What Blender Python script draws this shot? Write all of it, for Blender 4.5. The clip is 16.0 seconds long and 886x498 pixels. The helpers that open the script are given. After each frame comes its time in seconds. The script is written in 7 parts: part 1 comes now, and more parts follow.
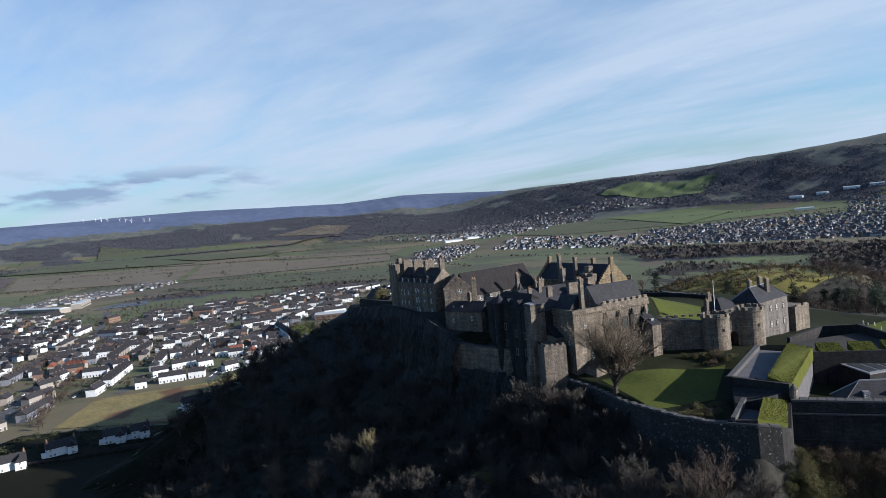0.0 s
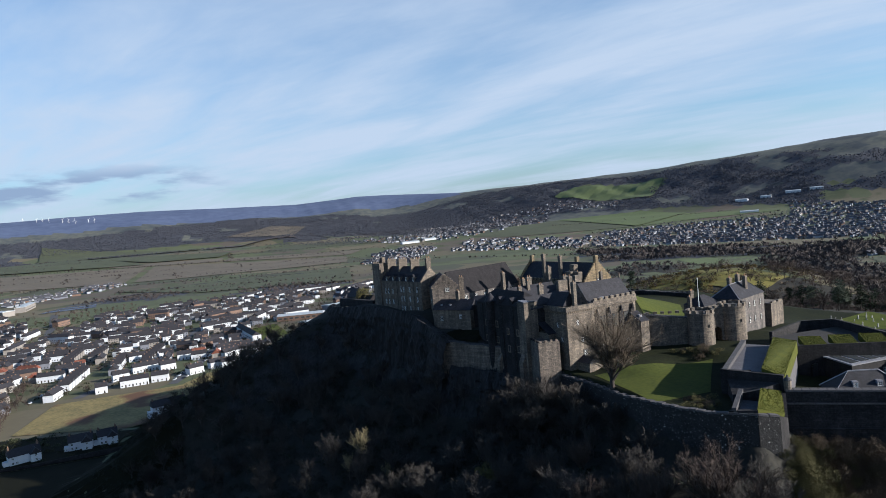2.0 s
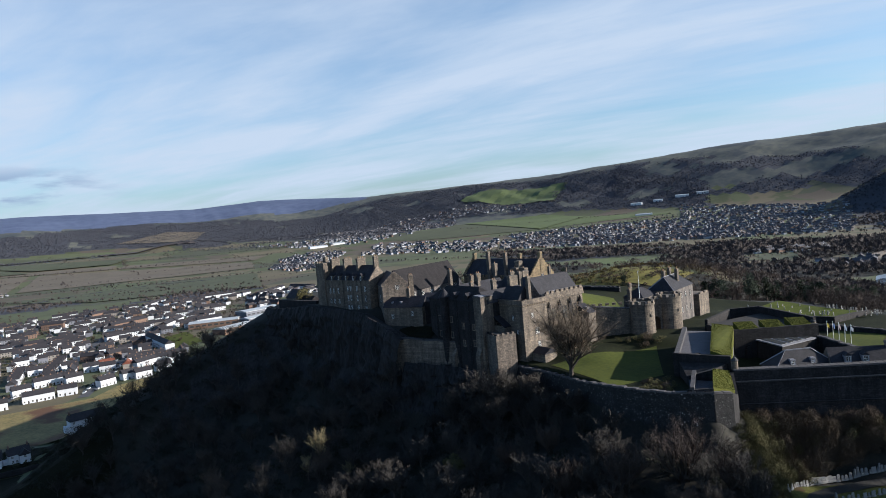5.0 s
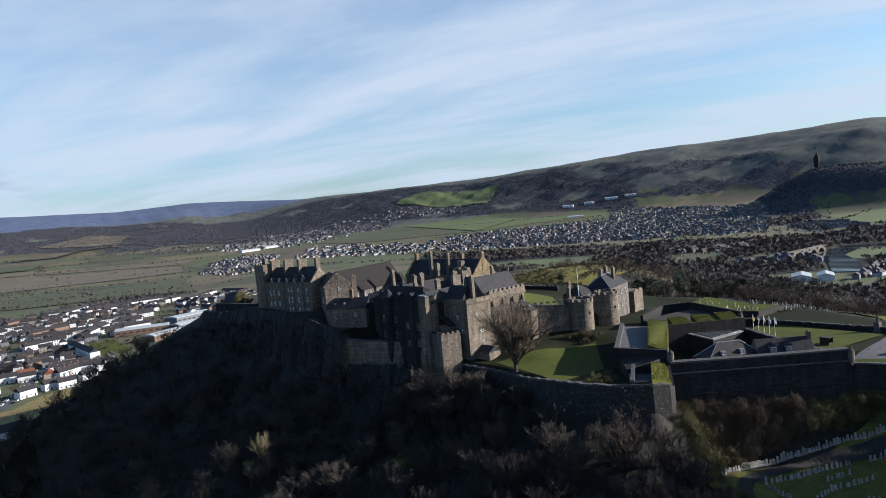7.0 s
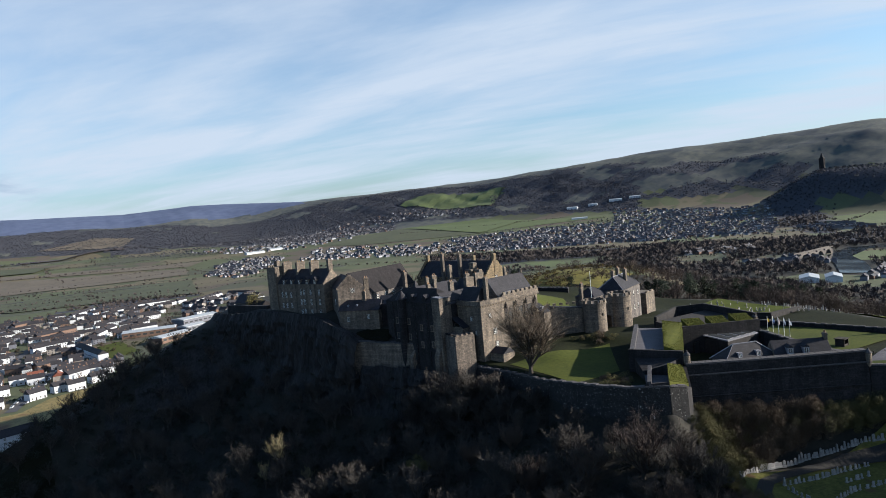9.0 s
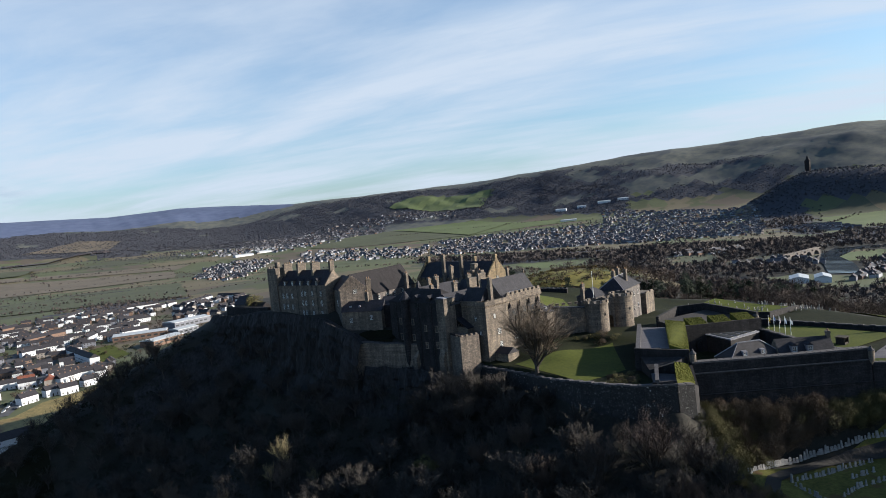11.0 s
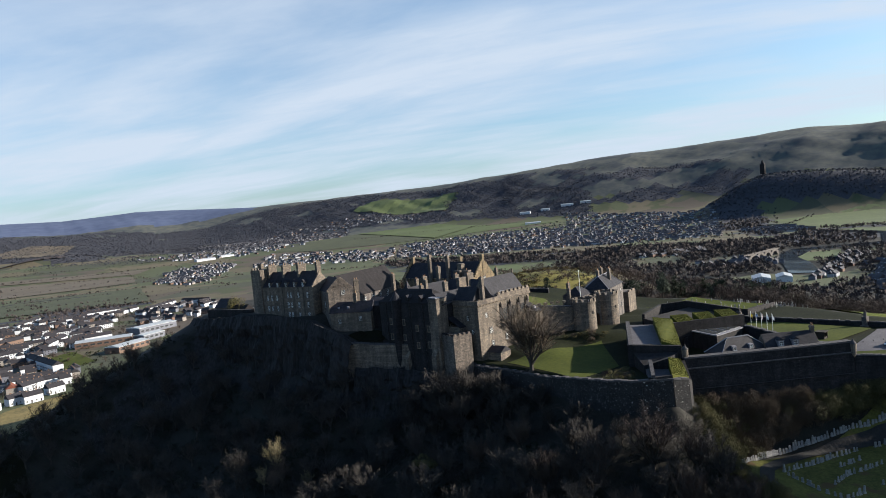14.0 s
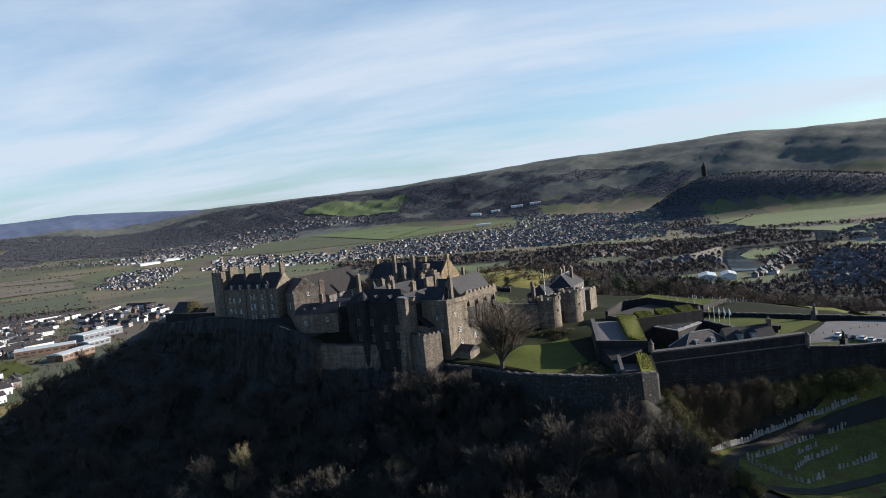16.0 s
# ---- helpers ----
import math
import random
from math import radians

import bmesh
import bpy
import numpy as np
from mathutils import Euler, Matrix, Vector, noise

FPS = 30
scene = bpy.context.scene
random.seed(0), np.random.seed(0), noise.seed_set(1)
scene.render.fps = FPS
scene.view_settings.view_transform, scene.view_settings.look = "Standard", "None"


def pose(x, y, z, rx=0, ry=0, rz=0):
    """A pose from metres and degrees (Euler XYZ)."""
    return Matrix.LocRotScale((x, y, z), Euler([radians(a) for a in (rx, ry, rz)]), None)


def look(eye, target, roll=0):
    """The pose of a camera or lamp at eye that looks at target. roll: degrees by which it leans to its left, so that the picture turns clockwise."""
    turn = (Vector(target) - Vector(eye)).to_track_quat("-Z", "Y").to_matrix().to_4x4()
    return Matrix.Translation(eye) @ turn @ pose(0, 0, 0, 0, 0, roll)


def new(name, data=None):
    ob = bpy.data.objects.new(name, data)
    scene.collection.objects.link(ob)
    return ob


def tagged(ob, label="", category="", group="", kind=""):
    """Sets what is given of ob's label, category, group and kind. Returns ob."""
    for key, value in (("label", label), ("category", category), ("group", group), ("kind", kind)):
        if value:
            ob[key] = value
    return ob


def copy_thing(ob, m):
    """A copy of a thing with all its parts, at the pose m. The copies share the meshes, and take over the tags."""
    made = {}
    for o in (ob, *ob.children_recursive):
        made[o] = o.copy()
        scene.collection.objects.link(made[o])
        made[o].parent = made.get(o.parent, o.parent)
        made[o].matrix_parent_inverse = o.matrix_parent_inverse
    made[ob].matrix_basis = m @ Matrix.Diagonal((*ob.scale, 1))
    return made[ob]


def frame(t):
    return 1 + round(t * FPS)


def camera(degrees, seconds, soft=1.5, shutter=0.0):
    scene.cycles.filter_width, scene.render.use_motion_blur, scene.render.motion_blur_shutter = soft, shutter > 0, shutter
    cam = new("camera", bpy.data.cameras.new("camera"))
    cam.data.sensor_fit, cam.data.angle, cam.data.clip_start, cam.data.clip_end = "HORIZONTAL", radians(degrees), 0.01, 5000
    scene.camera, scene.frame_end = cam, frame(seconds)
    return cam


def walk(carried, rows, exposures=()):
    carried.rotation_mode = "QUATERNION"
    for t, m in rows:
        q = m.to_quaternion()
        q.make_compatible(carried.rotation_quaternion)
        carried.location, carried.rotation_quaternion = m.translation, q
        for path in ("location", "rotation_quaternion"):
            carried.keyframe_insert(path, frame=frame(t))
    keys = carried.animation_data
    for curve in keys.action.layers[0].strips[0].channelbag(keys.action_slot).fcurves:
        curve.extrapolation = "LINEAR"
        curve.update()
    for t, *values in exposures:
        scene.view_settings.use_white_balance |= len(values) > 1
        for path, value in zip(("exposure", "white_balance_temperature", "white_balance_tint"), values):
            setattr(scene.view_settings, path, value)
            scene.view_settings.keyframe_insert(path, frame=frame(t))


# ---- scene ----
cam = camera(67.5, 16.0, 0.9)
PATH = [
    (0, (-7.253, 6.291, 116.7), (-6.963, 8.267, 116.611), -5.1),
    (0.5, (-10.971, 6.706, 116.741), (-10.642, 8.676, 116.649), -5.0),
    (1, (-14.117, 7.439, 116.532), (-13.751, 9.403, 116.439), -5.0),
    (1.5, (-18.071, 7.555, 116.55), (-17.646, 9.507, 116.454), -5.0),
    (2, (-21.688, 7.904, 116.696), (-21.259, 9.855, 116.6), -4.9),
    (2.5, (-25.459, 8.338, 116.442), (-25.026, 10.288, 116.349), -4.9),
    (3, (-29.107, 8.839, 116.256), (-28.622, 10.777, 116.16), -4.9),
    (3.5, (-32.754, 9.671, 116.227), (-32.211, 11.593, 116.126), -4.9),
    (4, (-36.121, 10.182, 116.069), (-35.51, 12.084, 115.965), -5.0),
    (6.3, (-43.79, 10.399, 115.186), (-42.96, 12.215, 115.07), -5.1),
    (6.5, (-44.002, 10.395, 115.156), (-43.145, 12.198, 115.038), -5.1),
    (7, (-44.463, 10.787, 115.069), (-43.578, 12.577, 114.952), -5.2),
    (7.5, (-45.042, 11.069, 115.076), (-44.158, 12.86, 114.961), -5.2),
    (8, (-45.791, 11.387, 115.129), (-44.91, 13.178, 115.015), -5.2),
    (8.5, (-46.764, 11.798, 115.168), (-45.885, 13.591, 115.057), -5.2),
    (9, (-47.956, 12.259, 115.317), (-47.079, 14.054, 115.207), -5.3),
    (11.5, (-55.139, 15.202, 115.254), (-54.213, 16.972, 115.148), -5.4),
    (12, (-56.795, 15.963, 115.227), (-55.852, 17.723, 115.121), -5.4),
    (12.5, (-58.404, 16.679, 115.099), (-57.448, 18.433, 114.994), -5.4),
    (13, (-60.124, 17.505, 115.053), (-59.158, 19.253, 114.949), -5.5),
    (13.5, (-61.723, 18.24, 115.064), (-60.745, 19.982, 114.959), -5.5),
    (14, (-63.353, 19.012, 115.028), (-62.344, 20.736, 114.921), -5.5),
    (14.5, (-64.877, 19.869, 114.893), (-63.834, 21.572, 114.783), -5.6),
    (15, (-66.298, 20.651, 114.864), (-65.222, 22.333, 114.752), -5.6),
    (15.5, (-67.984, 21.399, 114.848), (-66.877, 23.061, 114.734), -5.6),
    (16, (-69.601, 22.135, 114.914), (-68.465, 23.777, 114.798), -5.7),
]
walk(cam, [(t, look(eye, target, roll)) for t, eye, target, roll in PATH], [(0, 1.09, 5550, 8), (4, 1.15, 5650, 8), (10, 1.25, 5930, 8), (16, 1.28, 6020, 8)])

# ---- world and sun ----
SUN_AZ, SUN_EL = radians(-27), radians(19.3)      # azimuth from +x towards +y
SUN_DIR = Vector((math.cos(SUN_AZ) * math.cos(SUN_EL), math.sin(SUN_AZ) * math.cos(SUN_EL), math.sin(SUN_EL)))
world = bpy.data.worlds.new("world")
scene.world = world
world.use_nodes = True
wn, wl = world.node_tree.nodes, world.node_tree.links
wn.clear()


def wnode(kind, **values):
    n = wn.new(kind)
    for k, v in values.items():
        n.inputs[k].default_value = v
    return n


w_out = wn.new("ShaderNodeOutputWorld")
w_bg = wn.new("ShaderNodeBackground")
w_sky = wn.new("ShaderNodeTexSky")
w_sky.sky_type, w_sky.sun_disc = "NISHITA", False
w_sky.sun_elevation, w_sky.sun_rotation = SUN_EL, radians(90) - SUN_AZ
w_sky.altitude, w_sky.air_density, w_sky.dust_density = 100, 1.0, 1.5
w_co = wn.new("ShaderNodeTexCoord")
w_sep = wn.new("ShaderNodeSeparateXYZ")
wl.new(w_co.outputs["Generated"], w_sep.inputs[0])
# the cloud sheet lies flat overhead: the direction divided by its height
w_up = wn.new("ShaderNodeMath"); w_up.operation = "MAXIMUM"; w_up.inputs[1].default_value = 0.0
wl.new(w_sep.outputs["Z"], w_up.inputs[0])
w_add = wn.new("ShaderNodeMath"); w_add.operation = "ADD"; w_add.inputs[1].default_value = 0.11
wl.new(w_up.outputs[0], w_add.inputs[0])
w_div = wn.new("ShaderNodeVectorMath"); w_div.operation = "DIVIDE"
wl.new(w_co.outputs["Generated"], w_div.inputs[0])
w_cmb = wn.new("ShaderNodeCombineXYZ")
for k in range(2):
    wl.new(w_add.outputs[0], w_cmb.inputs[k])
w_cmb.inputs[2].default_value = 1e6
wl.new(w_cmb.outputs[0], w_div.inputs[1])
w_rot = wn.new("ShaderNodeMapping")
w_rot.inputs["Rotation"].default_value = (0, 0, radians(-130))      # the bands of cloud run towards the west
wl.new(w_div.outputs[0], w_rot.inputs[0])
w_map = wn.new("ShaderNodeMapping")
w_map.inputs["Scale"].default_value = (0.36, 0.85, 1)
w_map.inputs["Location"].default_value = (0.9, 0.35, 0)
wl.new(w_rot.outputs[0], w_map.inputs[0])
w_n1 = wnode("ShaderNodeTexNoise", Scale=1.15, Detail=8.0, Roughness=0.53, Distortion=0.35)
wl.new(w_map.outputs[0], w_n1.inputs["Vector"])
w_r1 = wn.new("ShaderNodeValToRGB")
w_r1.color_ramp.elements[0].position, w_r1.color_ramp.elements[1].position = 0.31, 0.66
w_r1.color_ramp.elements[0].color = (0.30, 0.30, 0.30, 1)
w_r1.color_ramp.interpolation = "EASE"
wl.new(w_n1.outputs["Fac"], w_r1.inputs[0])
w_mul = wn.new("ShaderNodeMixRGB"); w_mul.blend_type = "MULTIPLY"; w_mul.inputs[0].default_value = 1
w_mul.inputs[2].default_value = (0.106, 0.139, 0.162, 1)
wl.new(w_sky.outputs[0], w_mul.inputs[1])
w_mix = wn.new("ShaderNodeMixRGB")
w_hi = wn.new("ShaderNodeMapRange")
w_hi.interpolation_type = "SMOOTHSTEP"
w_hi.inputs["From Min"].default_value, w_hi.inputs["From Max"].default_value = 0.18, 0.60
w_hi.inputs["To Min"].default_value, w_hi.inputs["To Max"].default_value = 0.95, 0.06
wl.new(w_sep.outputs["Z"], w_hi.inputs["Value"])
w_cov = wn.new("ShaderNodeMath"); w_cov.operation = "MULTIPLY"
# wisps in the sheet, and clearer air towards the west
w_wisp = wnode("ShaderNodeTexNoise", Scale=4.2, Detail=7.0, Roughness=0.6, Distortion=0.8)
wl.new(w_map.outputs[0], w_wisp.inputs["Vector"])
w_wr = wn.new("ShaderNodeMapRange")
w_wr.inputs["From Min"].default_value, w_wr.inputs["From Max"].default_value = 0.3, 0.7
w_wr.inputs["To Min"].default_value, w_wr.inputs["To Max"].default_value = 0.84, 1.14
wl.new(w_wisp.outputs["Fac"], w_wr.inputs["Value"])
w_ws = wn.new("ShaderNodeMapRange")
w_ws.interpolation_type = "SMOOTHSTEP"
w_ws.inputs["From Min"].default_value, w_ws.inputs["From Max"].default_value = -0.95, -0.4
w_ws.inputs["To Min"].default_value, w_ws.inputs["To Max"].default_value = 0.1, 1.0
wl.new(w_sep.outputs["X"], w_ws.inputs["Value"])
w_c1 = wn.new("ShaderNodeMath"); w_c1.operation = "MULTIPLY"
wl.new(w_r1.outputs[0], w_c1.inputs[0])
wl.new(w_wr.outputs[0], w_c1.inputs[1])
w_c2 = wn.new("ShaderNodeMath"); w_c2.operation = "MULTIPLY"; w_c2.use_clamp = True
wl.new(w_c1.outputs[0], w_c2.inputs[0])
wl.new(w_ws.outputs[0], w_c2.inputs[1])
wl.new(w_c2.outputs[0], w_cov.inputs[0])
wl.new(w_hi.outputs[0], w_cov.inputs[1])
wl.new(w_cov.outputs[0], w_mix.inputs[0])
wl.new(w_mul.outputs[0], w_mix.inputs[1])
w_mix.inputs[2].default_value = (0.63, 0.68, 0.75, 1)
# small grey clouds low over the north-western hills
w_lmap = wn.new("ShaderNodeMapping")
w_lmap.inputs["Scale"].default_value = (9, 9, 42)
wl.new(w_co.outputs["Generated"], w_lmap.inputs[0])
w_low = wnode("ShaderNodeTexNoise", Scale=1.0, Detail=5.0, Roughness=0.55)
wl.new(w_lmap.outputs[0], w_low.inputs["Vector"])


def span(socket, a, b):
    n = wn.new("ShaderNodeMapRange")
    n.interpolation_type = "SMOOTHSTEP"
    n.inputs["From Min"].default_value, n.inputs["From Max"].default_value = a, b
    wl.new(socket, n.inputs["Value"])
    return n.outputs[0]


w_fac = span(w_low.outputs["Fac"], 0.45, 0.62)
for w_edge in (span(w_sep.outputs["Z"], 0.05, 0.068), span(w_sep.outputs["Z"], 0.115, 0.085), span(w_sep.outputs["X"], -0.04, -0.2)):
    w_k = wn.new("ShaderNodeMath"); w_k.operation = "MULTIPLY"
    wl.new(w_fac, w_k.inputs[0])
    wl.new(w_edge, w_k.inputs[1])
    w_fac = w_k.outputs[0]
w_fin = wn.new("ShaderNodeMixRGB")
w_fin.inputs[2].default_value = (0.34, 0.42, 0.54, 1)
wl.new(w_fac, w_fin.inputs[0])
wl.new(w_mix.outputs[0], w_fin.inputs[1])
wl.new(w_fin.outputs[0], w_bg.inputs[0])
w_bg.inputs[1].default_value = 0.46
wl.new(w_bg.outputs[0], w_out.inputs[0])
sun = new("sun", bpy.data.lights.new("sun", "SUN"))
sun.data.energy, sun.data.angle, sun.data.color = 5.0, radians(0.6), (1, 0.86, 0.69)
sun.matrix_world = look(SUN_DIR * 500, (0, 0, 0))


# ---- materials ----
def material(name, base, base2=None, scale=1.0, rough=0.9, bump=0.3, fine=8.0, metal=0.0, spec=0.3, spots=None, stretch=(1, 1, 1), fields=0.0, courses=0.0):
    """Two-scale noise between two base colours, with relief; spots: a third colour in patches."""
    m = bpy.data.materials.new(name)
    m.use_nodes = True
    nt = m.node_tree
    b = nt.nodes["Principled BSDF"]
    b.inputs["Roughness"].default_value, b.inputs["Metallic"].default_value = rough, metal
    b.inputs["Specular IOR Level"].default_value = spec
    base2 = base2 or tuple(c * 0.7 for c in base)
    co = nt.nodes.new("ShaderNodeTexCoord")
    mp = nt.nodes.new("ShaderNodeMapping")
    mp.inputs["Scale"].default_value = stretch
    nt.links.new(co.outputs["Object"], mp.inputs[0])
    n1 = nt.nodes.new("ShaderNodeTexNoise")
    n1.inputs["Scale"].default_value, n1.inputs["Detail"].default_value, n1.inputs["Roughness"].default_value = scale, 6, 0.65
    n2 = nt.nodes.new("ShaderNodeTexNoise")
    n2.inputs["Scale"].default_value, n2.inputs["Detail"].default_value = scale * fine, 4
    for n in (n1, n2):
        nt.links.new(mp.outputs[0], n.inputs["Vector"])
    mx = nt.nodes.new("ShaderNodeMath"); mx.operation = "MULTIPLY_ADD"; mx.inputs[1].default_value = 0.5
    nt.links.new(n2.outputs["Fac"], mx.inputs[0])
    half = nt.nodes.new("ShaderNodeMath"); half.operation = "MULTIPLY"; half.inputs[1].default_value = 0.5
    nt.links.new(n1.outputs["Fac"], half.inputs[0])
    nt.links.new(half.outputs[0], mx.inputs[2])
    rp = nt.nodes.new("ShaderNodeValToRGB")
    rp.color_ramp.elements[0].position, rp.color_ramp.elements[1].position = 0.36, 0.64
    rp.color_ramp.elements[0].color, rp.color_ramp.elements[1].color = (*base2, 1), (*base, 1)
    nt.links.new(mx.outputs[0], rp.inputs[0])
    colour = rp.outputs[0]
    if fields:
        vo = nt.nodes.new("ShaderNodeTexVoronoi")
        vo.distance, vo.inputs["Scale"].default_value, vo.inputs["Randomness"].default_value = "CHEBYCHEV", fields, 0.85
        tilt = nt.nodes.new("ShaderNodeMapping")
        tilt.inputs["Rotation"].default_value, tilt.inputs["Scale"].default_value = (0, 0, 0.35), (0.6, 1, 0)
        nt.links.new(co.outputs["Object"], tilt.inputs[0])
        nt.links.new(tilt.outputs[0], vo.inputs["Vector"])
        fr = nt.nodes.new("ShaderNodeValToRGB")
        fr.color_ramp.interpolation = "CONSTANT"
        for pos, rgb in ((0.0, (0.085, 0.105, 0.040)), (0.24, (0.140, 0.115, 0.062)), (0.42, (0.060, 0.068, 0.036)), (0.58, (0.160, 0.130, 0.074)), (0.72, (0.100, 0.120, 0.044)), (0.87, (0.105, 0.078, 0.056))):
            e = fr.color_ramp.elements[0] if pos == 0 else fr.color_ramp.elements.new(pos)
            e.color = (*rgb, 1)
        fr.color_ramp.elements[-1].color = (0.085, 0.066, 0.050, 1)
        sp = nt.nodes.new("ShaderNodeSeparateColor")
        nt.links.new(vo.outputs["Color"], sp.inputs[0])
        nt.links.new(sp.outputs[0], fr.inputs[0])
        fm = nt.nodes.new("ShaderNodeMixRGB")
        fm.inputs[0].default_value = 0.5
        nt.links.new(colour, fm.inputs[1])
        nt.links.new(fr.outputs[0], fm.inputs[2])
        colour = fm.outputs[0]
    if spots:
        n3 = nt.nodes.new("ShaderNodeTexNoise")
        n3.inputs["Scale"].default_value, n3.inputs["Detail"].default_value = scale * spots[1], 5
        nt.links.new(mp.outputs[0], n3.inputs["Vector"])
        r3 = nt.nodes.new("ShaderNodeValToRGB")
        r3.color_ramp.elements[0].position, r3.color_ramp.elements[1].position = spots[2], spots[2] + 0.08
        nt.links.new(n3.outputs["Fac"], r3.inputs[0])
        m3 = nt.nodes.new("ShaderNodeMixRGB")
        m3.inputs[2].default_value = (*spots[0], 1)
        nt.links.new(r3.outputs[0], m3.inputs[0])
        nt.links.new(colour, m3.inputs[1])
        colour = m3.outputs[0]
    if courses:
        # squared stones in courses of this height, and stains that run down the face
        se = nt.nodes.new("ShaderNodeSeparateXYZ")
        nt.links.new(co.outputs["Object"], se.inputs[0])
        su = nt.nodes.new("ShaderNodeMath"); su.operation = "MULTIPLY_ADD"; su.inputs[1].default_value = 0.83
        nt.links.new(se.outputs["Y"], su.inputs[0])
        nt.links.new(se.outputs["X"], su.inputs[2])
        cb = nt.nodes.new("ShaderNodeCombineXYZ")
        nt.links.new(su.outputs[0], cb.inputs[0])
        nt.links.new(se.outputs["Z"], cb.inputs[1])
        br = nt.nodes.new("ShaderNodeTexBrick")
        br.inputs["Scale"].default_value, br.inputs["Brick Width"].default_value, br.inputs["Row Height"].default_value = 1.0, courses * 2.1, courses
        br.inputs["Mortar Size"].default_value, br.inputs["Mortar Smooth"].default_value = courses * 0.07, 0.4
        br.inputs["Color1"].default_value, br.inputs["Color2"].default_value, br.inputs["Mortar"].default_value = (1.25, 1.2, 1.15, 1), (0.6, 0.62, 0.66, 1), (0.5, 0.5, 0.5, 1)
        nt.links.new(cb.outputs[0], br.inputs["Vector"])
        m4 = nt.nodes.new("ShaderNodeMixRGB"); m4.blend_type = "MULTIPLY"; m4.inputs[0].default_value = 0.75
        nt.links.new(colour, m4.inputs[1])
        nt.links.new(br.outputs["Color"], m4.inputs[2])
        ms = nt.nodes.new("ShaderNodeMapping")
        ms.inputs["Scale"].default_value = (0.55, 0.55, 0.07)
        nt.links.new(co.outputs["Object"], ms.inputs[0])
        n5 = nt.nodes.new("ShaderNodeTexNoise")
        n5.inputs["Scale"].default_value, n5.inputs["Detail"].default_value, n5.inputs["Roughness"].default_value = 1.0, 5, 0.65
        nt.links.new(ms.outputs[0], n5.inputs["Vector"])
        r5 = nt.nodes.new("ShaderNodeValToRGB")
        r5.color_ramp.elements[0].position, r5.color_ramp.elements[1].position = 0.36, 0.62
        r5.color_ramp.elements[0].color = (0.42, 0.42, 0.45, 1)
        nt.links.new(n5.outputs["Fac"], r5.inputs[0])
        m5 = nt.nodes.new("ShaderNodeMixRGB"); m5.blend_type = "MULTIPLY"; m5.inputs[0].default_value = 0.85
        nt.links.new(m4.outputs[0], m5.inputs[1])
        nt.links.new(r5.outputs[0], m5.inputs[2])
        colour = m5.outputs[0]
    nt.links.new(colour, b.inputs["Base Color"])
    if bump:
        bp = nt.nodes.new("ShaderNodeBump")
        bp.inputs["Strength"].default_value, bp.inputs["Distance"].default_value = bump, 0.3
        nt.links.new(mx.outputs[0], bp.inputs["Height"])
        nt.links.new(bp.outputs[0], b.inputs["Normal"])
    return m


M_STONE = material("grey_brown_stone", (0.222, 0.183, 0.142), (0.084, 0.073, 0.064), 0.35, fine=6, courses=0.55)
# weathered stone, and the shaded copy for west and yard walls
M_DARKSHADESTONE = material("weathered_dark_stone", (0.0351, 0.03218, 0.03492), (0.00819, 0.00819, 0.009738), 0.3, fine=7, spots=((0.11, 0.11, 0.11), 9, 0.69), courses=0.5)
M_RUBBLE = material("rubble_stone", (0.2034, 0.1695, 0.141), (0.06404, 0.05727, 0.05311), 0.9, fine=3, bump=0.6, courses=0.6)
M_OCHRE = material("ochre_limewash", (0.285, 0.220, 0.130), (0.165, 0.128, 0.082), 0.35, fine=6, courses=0.6)
M_SLATE = material("grey_slate", (0.02746, 0.02663, 0.03623), (0.01332, 0.0129, 0.01812), 0.5, fine=9, rough=0.75, spec=0.3, courses=0.3)
# brown slates coloured darker for the dim light on the chapel roof
M_BROWNROOF = material("brown_stone_slate", (0.01835, 0.01568, 0.01798), (0.01006, 0.008585, 0.01016), 0.4, fine=9, courses=0.3)
M_LEAD = material("lead_sheet", (0.2059, 0.2059, 0.2293), (0.1248, 0.1248, 0.1441), 0.5, rough=0.5)
# winter grass darkened to stand in for shadow lying on it
M_SHADOWGRASS = material("damp_winter_grass", (0.01095, 0.01095, 0.005217), (0.004563, 0.004867, 0.002809), 0.2, fine=9, bump=0.5, spec=0.08)
M_GRASS = material("short_grass", (0.07934, 0.09122, 0.01555), (0.04495, 0.05684, 0.01166), 0.15, fine=14, spec=0.08)
M_MOSS = material("rough_turf", (0.08056, 0.08354, 0.01539), (0.04654, 0.0537, 0.01197), 0.35, fine=8, bump=0.6, spec=0.1)
# upright near-black streaks paint the shade between the rock's ribs
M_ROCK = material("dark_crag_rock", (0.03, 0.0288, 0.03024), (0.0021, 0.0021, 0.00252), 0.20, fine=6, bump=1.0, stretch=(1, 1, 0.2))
M_PAVE = material("pale_flagstones", (0.09984, 0.09488, 0.1065), (0.0599, 0.05741, 0.06509), 0.25)
M_DARKPAVE = material("damp_dark_paving", (0.03315, 0.02925, 0.02662), (0.0156, 0.01404, 0.01351), 0.25)
M_ROAD = material("asphalt", (0.0741, 0.0741, 0.0819), (0.0507, 0.0507, 0.05733), 0.2)


# ---- mesh helpers ----
def part(name, bm, mat, parent=None, label=""):
    """Links a bmesh as one mesh object, under a thing or a part."""
    me = bpy.data.meshes.new(name)
    bm.to_mesh(me)
    bm.free()
    for m in (mat if isinstance(mat, (list, tuple)) else [mat]):
        me.materials.append(m)
    ob = new(name, me)
    if parent:
        ob.parent = parent
    return tagged(ob, label)


